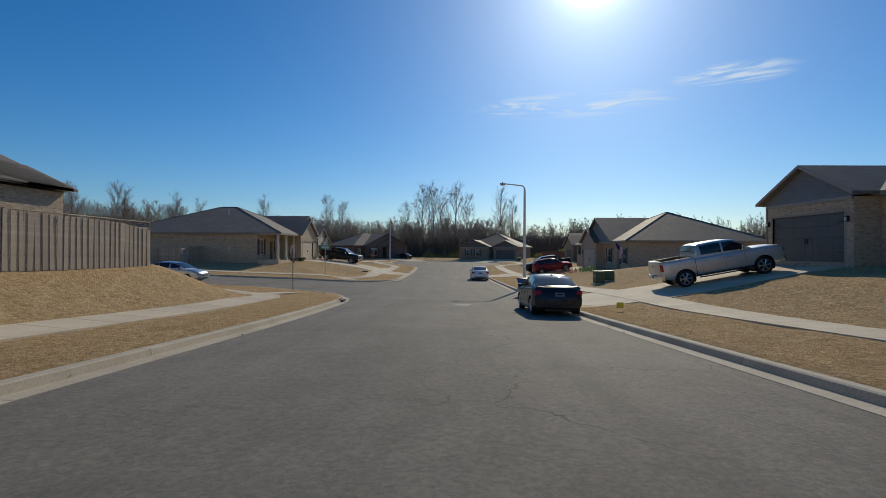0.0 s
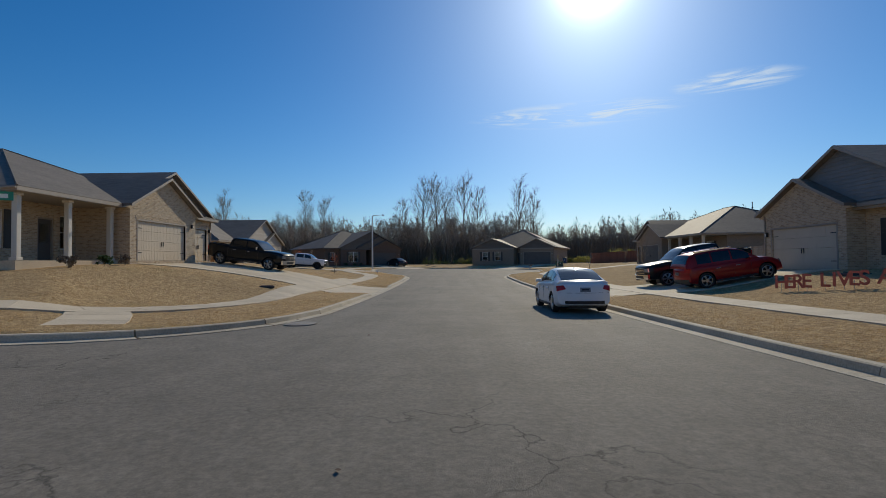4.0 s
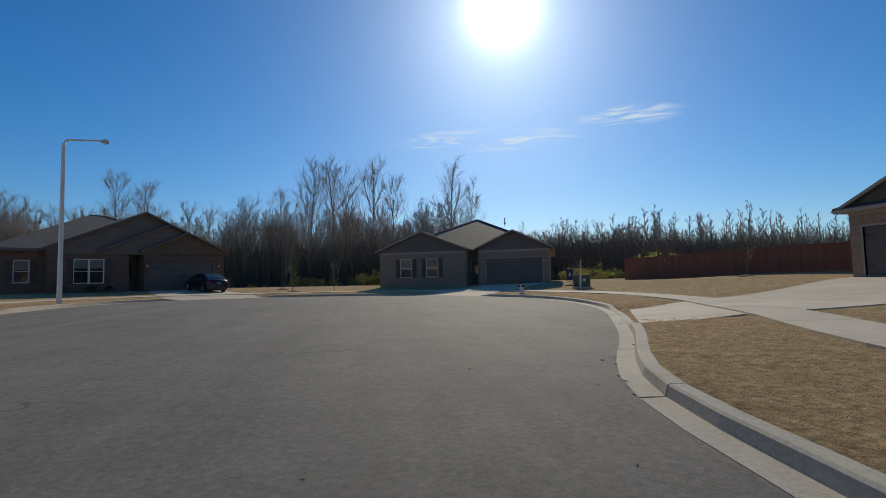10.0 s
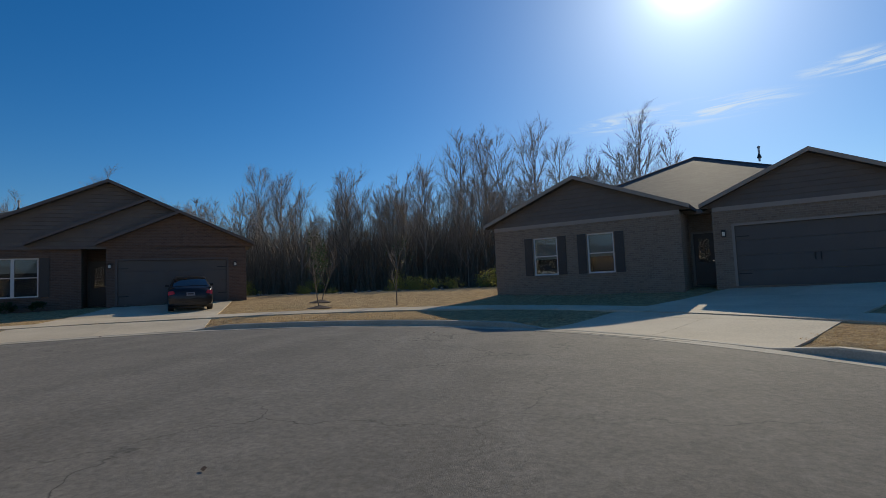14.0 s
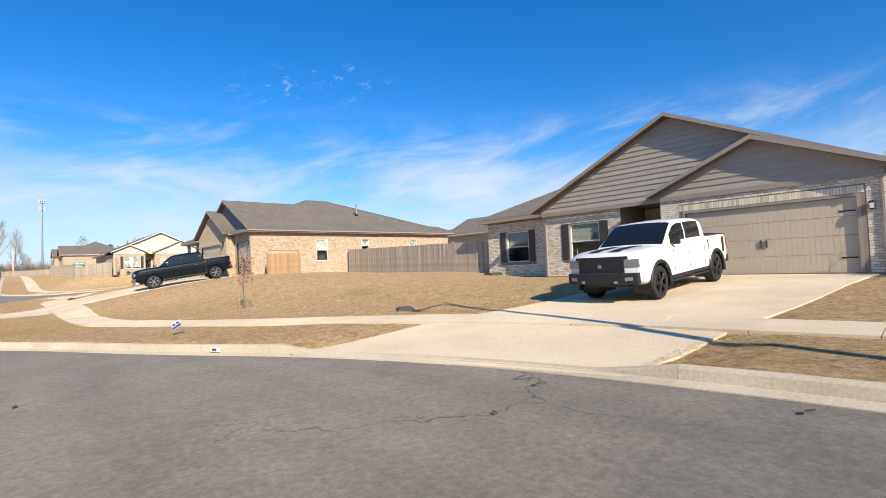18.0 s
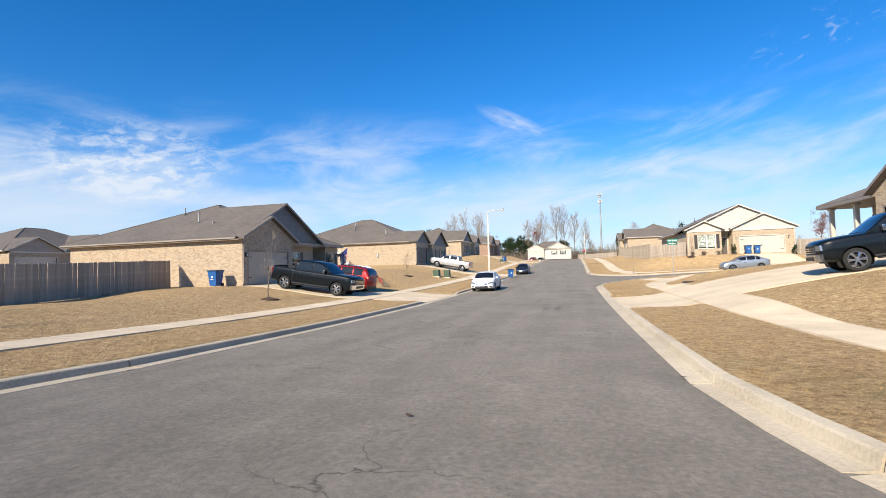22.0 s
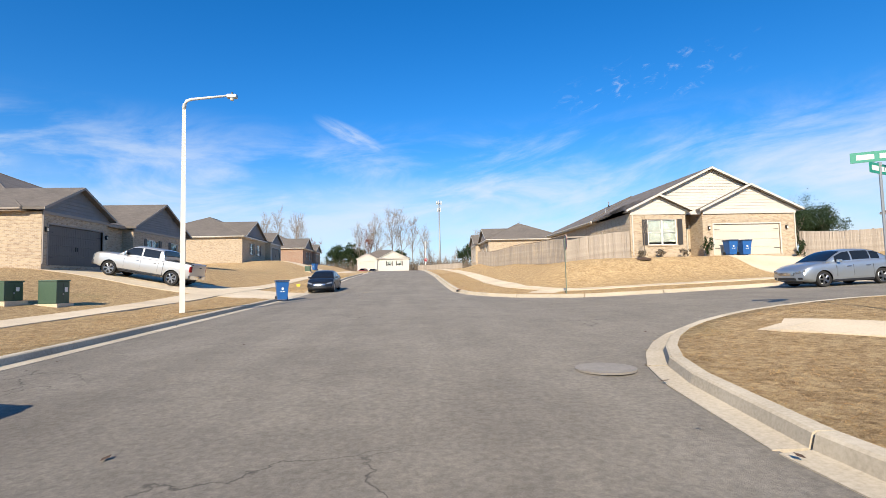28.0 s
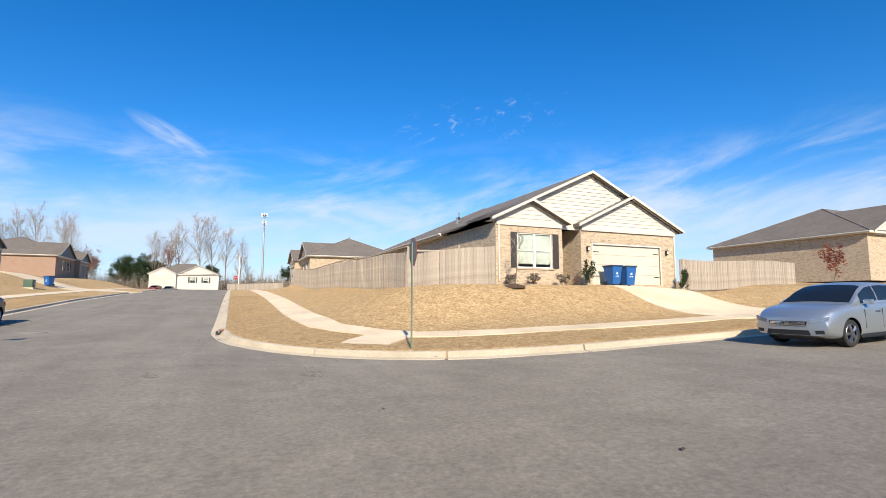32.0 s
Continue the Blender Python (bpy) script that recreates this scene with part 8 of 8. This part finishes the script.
def thicket(label, n, spots, mat, hmin, hmax, width):
    """Thin leaning stems standing close, in one mesh."""
    rng = np.random.default_rng(len(label) + n)
    p = np.array(spots(rng, n))
    h = rng.uniform(hmin, hmax, n)
    lean = rng.normal(0, 0.22, (n, 2)) * h[:, None]
    a = rng.uniform(0, math.pi, n)
    w = width * rng.uniform(0.5, 1.4, n)
    dx, dy = np.cos(a) * w, np.sin(a) * w
    b0 = np.stack([p[:, 0] - dx, p[:, 1] - dy, p[:, 2]], 1)
    b1 = np.stack([p[:, 0] + dx, p[:, 1] + dy, p[:, 2]], 1)
    m1 = np.stack([p[:, 0] + lean[:, 0] * 0.4 + dx * 0.6, p[:, 1] + lean[:, 1] * 0.4 + dy * 0.6, p[:, 2] + h * 0.55], 1)
    m0 = np.stack([p[:, 0] + lean[:, 0] * 0.4 - dx * 0.6, p[:, 1] + lean[:, 1] * 0.4 - dy * 0.6, p[:, 2] + h * 0.55], 1)
    t = np.stack([p[:, 0] + lean[:, 0], p[:, 1] + lean[:, 1], p[:, 2] + h], 1)
    v = np.stack([b0, b1, m1, m0, t], 1).reshape(-1, 3)
    i = np.arange(n) * 5
    faces = np.vstack([np.stack([i, i + 1, i + 2], 1), np.stack([i, i + 2, i + 3], 1), np.stack([i + 3, i + 2, i + 4], 1)])
    me = mesh_fast("thicket", v, faces)
    me.materials.append(mat)
    return tagged(new("thicket", me), label, "undergrowth", kind="stuff")


def band(x0, x1, yf, depth, z):
    def spots(rng, n):
        x = rng.uniform(x0, x1, n)
        return np.stack([x, yf(x) + depth * rng.random(n), np.full(n, z)], 1)
    return spots


thicket("brown winter undergrowth at the edge of the woods", 90000, band(-78, 64, lambda x: 147 - 0.0025 * x * x, 30, 0.3), M_BRUSH, 1.5, 8.0, 0.042)
thicket("brown winter undergrowth behind the east lots", 50000, lambda rng, n: np.stack([-53 - 30 * rng.random(n), rng.uniform(99, 150, n), np.full(n, 0.4)], 1), M_BRUSH, 1.0, 6.0, 0.026)
thicket("brown undergrowth on the western rise", 40000, lambda rng, n: (lambda x: np.stack([x, 172 + 60 * rng.random(n) - 0.25 * (x - 55), np.full(n, 1.5)], 1))(rng.uniform(50, 230, n)), M_BRUSH, 3.0, 10.0, 0.08)
thicket("brown far scrub beyond the north end", 46000, lambda rng, n: np.stack([rng.uniform(-180, 160, n), rng.uniform(-200, -125, n), np.full(n, 3.5)], 1), M_BRUSH, 2.0, 7.5, 0.09)

# yellow-green scrub and pale rubble beyond the lawn's edge
srng = random.Random(21)
lv = [leaf_cloud(300 + k, 900, 1.5, 1.1, 0.075, 1.0, 0.15, 22) for k in range(4)]
scrub = joined("scrub", [(*lv[srng.randrange(4)], srng.uniform(20, 62), srng.uniform(136, 152), 0.7, srng.uniform(0.4, 0.95), srng.uniform(0, 6)) for _ in range(110)]
               + [(*lv[0], 31.0, 127.0, 0.9, 1.45, 1.0), (*lv[1], 33.5, 128.5, 0.9, 1.25, 2.0)]
               + [(*lv[srng.randrange(4)], srng.uniform(-22, 6), srng.uniform(137, 146), 0.5, srng.uniform(0.4, 0.9), srng.uniform(0, 6)) for _ in range(14)], M_YELLOWLEAF)
tagged(scrub, "yellow-green leafy scrub along the lawn's far edge", "scrub", kind="stuff")


def stone_arrays(seed):
    r = random.Random(seed)
    bm = bmesh.new()
    bmesh.ops.create_icosphere(bm, subdivisions=1, radius=0.3)
    for v in bm.verts:
        v.co *= r.uniform(0.65, 1.2)
    bm.verts.index_update()
    out = np.array([v.co for v in bm.verts]), [tuple(v.index for v in f.verts) for f in bm.faces]
    bm.free()
    return out


stones = [stone_arrays(k) for k in range(5)]
rub = joined("rubble", [(*stones[srng.randrange(5)], srng.uniform(-24, 58), srng.uniform(136, 143), 0.62 + srng.random() * 0.2, srng.uniform(0.2, 0.8), srng.uniform(0, 6)) for _ in range(260)], M_RUBBLE)
tagged(rub, "pale broken rubble and debris at the lawn's edge", "rubble", kind="stuff")

# ---- tower and utility pole ----
tower = thing("radio_mast", "tall slender steel mast with antenna clusters", "mast", pose(-17.5, -196, 3.0))
part("mast", tube(bmesh.new(), [(0, 0, 0), (0, 0, 39)], [0.55, 0.28], 10), M_METAL, tower)
for zz, rr in ((34.0, 0.9), (37.6, 1.3)):
    pf = part("platform", tube(bmesh.new(), [(0, 0, zz), (0, 0, zz + 0.2)], [rr, rr], 12), M_METAL, tower)
    for k in range(9):
        a = 2 * math.pi * k / 9
        part("antenna", boxes((rr * math.cos(a) - 0.13, rr * math.cos(a) + 0.13, rr * math.sin(a) - 0.13, rr * math.sin(a) + 0.13, zz - 0.8, zz + 1.1)), M_METAL, pf)
pole = thing("utility_pole", "pale utility pole beyond the street's end", "pole", pose(-6.5, -92, 4.0))
part("pole", tube(bmesh.new(), [(0, 0, -0.5), (0, 0, 9.0)], [0.16, 0.12], 8), M_POLE, pole)
part("crossarm", boxes((-0.9, 0.9, -0.06, 0.06, 8.3, 8.45)), M_FENCE, pole)

# the far stop sign and low fence at the north end
fence("low pale fence at the street's north end", [(-4.0, -78.0), (-16.0, -78.0)], M_FENCE, outer=-1)

# dry leaves and grit along the gutters and on the asphalt
lrng = np.random.default_rng(12)
lx_, ly_ = lrng.uniform(-11, 12, 6000), lrng.uniform(0, 117, 6000)
ld_, _ = road_distance(lx_, ly_)
pick = (ld_ < -0.1) & (lrng.random(6000) < 0.03 + 0.5 * np.exp(ld_ / 0.6))
lx_, ly_ = lx_[pick], ly_[pick]
n = len(lx_)
lz_ = paved_z(lx_, ly_) + 0.045
la, ls = lrng.uniform(0, 6.28, n), lrng.uniform(0.02, 0.07, n)
quad = [np.stack([lx_ + np.cos(la + k) * ls * w, ly_ + np.sin(la + k) * ls * w, lz_ + h], 1) for k, w, h in ((0.0, 1.0, 0.0), (1.57, 0.55, 0.008), (3.14, 1.0, 0.014), (4.71, 0.55, 0.004))]
me = mesh_fast("leaf_litter", np.stack(quad, 1).reshape(-1, 3), np.arange(4 * n).reshape(-1, 4))
me.materials.append(M_DIRT)
tagged(new("leaf_litter", me), "scattered dry brown leaves and grit on the road", "leaf litter", kind="stuff")

# ---- dry grass blades over verges and lawns ----
grng = np.random.default_rng(5)
gx_, gy_ = grng.uniform(-22, 20, 330000), grng.uniform(-6, 124, 330000)
gd, gn = road_distance(gx_, gy_)
keep = (gd > 0.12) & (grng.random(len(gd)) < np.exp(-gd / 5.0))
for q in DRIVES.values():
    keep &= ~in_quad(gx_, gy_, q, 0.05)
gx_, gy_, gd, gn = gx_[keep], gy_[keep], gd[keep], gn[keep]
walk_d = np.full(len(gx_), 9.0)
for ob in [o for o in bpy.data.objects if o.name.startswith("slab") and o.parent and o.parent.name.startswith("pavement")]:
    c = np.mean([v.co[:2] for v in ob.data.vertices], 0)
    walk_d = np.minimum(walk_d, np.hypot(gx_ - c[0], gy_ - c[1]))
keep = walk_d > 1.0
gx_, gy_, gd, gn = gx_[keep], gy_[keep], gd[keep], gn[keep]
gh = lawn_z(gx_, gy_, gd, gn) - 0.012
gx_, gy_, gh = (np.repeat(v, 4) for v in (gx_, gy_, gh))
n = len(gx_)
gx_, gy_ = gx_ + grng.normal(0, 0.05, n), gy_ + grng.normal(0, 0.05, n)
ga, gl = grng.uniform(0, 2 * math.pi, n), grng.uniform(0.02, 0.05, n)
gw = 0.006 + 0.005 * grng.random(n)
lx, ly = grng.normal(0, 1.0, n) * gl, grng.normal(0, 1.0, n) * gl
tri = np.stack([np.stack([gx_ - np.cos(ga) * gw, gy_ - np.sin(ga) * gw, gh], 1), np.stack([gx_ + np.cos(ga) * gw, gy_ + np.sin(ga) * gw, gh], 1), np.stack([gx_ + lx, gy_ + ly, gh + gl * 0.45], 1)], 1).reshape(-1, 3)
me = mesh_fast("grass", tri, np.arange(3 * n).reshape(-1, 3))
me.materials.append(M_GRASS)
tagged(new("grass", me), "short dry tan grass blades on verges and lawns", "grass", kind="stuff")


# ---- single bricks on the front of the cream house ----
def brick_front(root, runs, top, mat):
    bm = boxes((0.0, 0.194, -0.009, -0.001, 0.0, 0.066))
    bm.normal_update()
    whole = bpy.data.meshes.new("brick")
    bm.to_mesh(whole), bm.free()
    whole.materials.append(mat)
    made, rest, rng = 0, [], random.Random(3)
    for x0, x1, fy, holes in runs:
        for c in range(int(top / 0.0765)):
            z = c * 0.0765 + 0.005
            u = x0 - (0.102 if c % 2 else 0.0)
            while u < x1 - 0.03:
                a, b = max(u, x0 + 0.002), min(u + 0.194, x1 - 0.002)
                u += 0.204
                for h in holes:
                    if z + 0.066 > h[2] and z < h[3]:
                        if a < h[0] < b:
                            b = h[0] - 0.004
                        elif a < h[1] < b:
                            a = h[1] + 0.004
                        elif h[0] <= a and b <= h[1]:
                            b = a
                if b - a < 0.03:
                    continue
                dy = fy + rng.uniform(-0.002, 0.0)
                if made < 300 and x0 > 1.9 and z > 0.9 and b - a > 0.19:
                    piece("brick", whole, root, pose(a, dy, z))
                    made += 1
                else:
                    rest.append((a, b, dy - 0.009, dy - 0.001, z, z + 0.066))
    v, f = [], []
    for a, b, y0, y1, z0, z1 in rest:
        s = len(v)
        v += [(a, y0, z0), (b, y0, z0), (b, y0, z1), (a, y0, z1), (a, y1, z0), (b, y1, z0), (b, y1, z1), (a, y1, z1)]
        f += [(s, s + 1, s + 2, s + 3), (s, s + 4, s + 5, s + 1), (s + 1, s + 5, s + 6, s + 2), (s + 2, s + 6, s + 7, s + 3), (s + 3, s + 7, s + 4, s)]
    me = mesh_from("brickwork", v, f)
    me.materials.append(mat)
    ob = new("brickwork", me)
    ob.parent = root
    tagged(ob, kind="stuff")


brick_front(e3, [(2.0, 8.5, 0.0, [(2.68, 8.02, -1.0, 2.56)]), (-3.7, 0.2, 0.25, [(-2.72, -0.38, 0.66, 2.36)]), (-8.2, -3.7, 1.2, [(-7.32, -4.98, 0.66, 2.36)]), (0.2, 2.0, 2.4, [(0.6, 1.6, -1.0, 2.2)])], 2.88, M_CREAM_LOOSE)
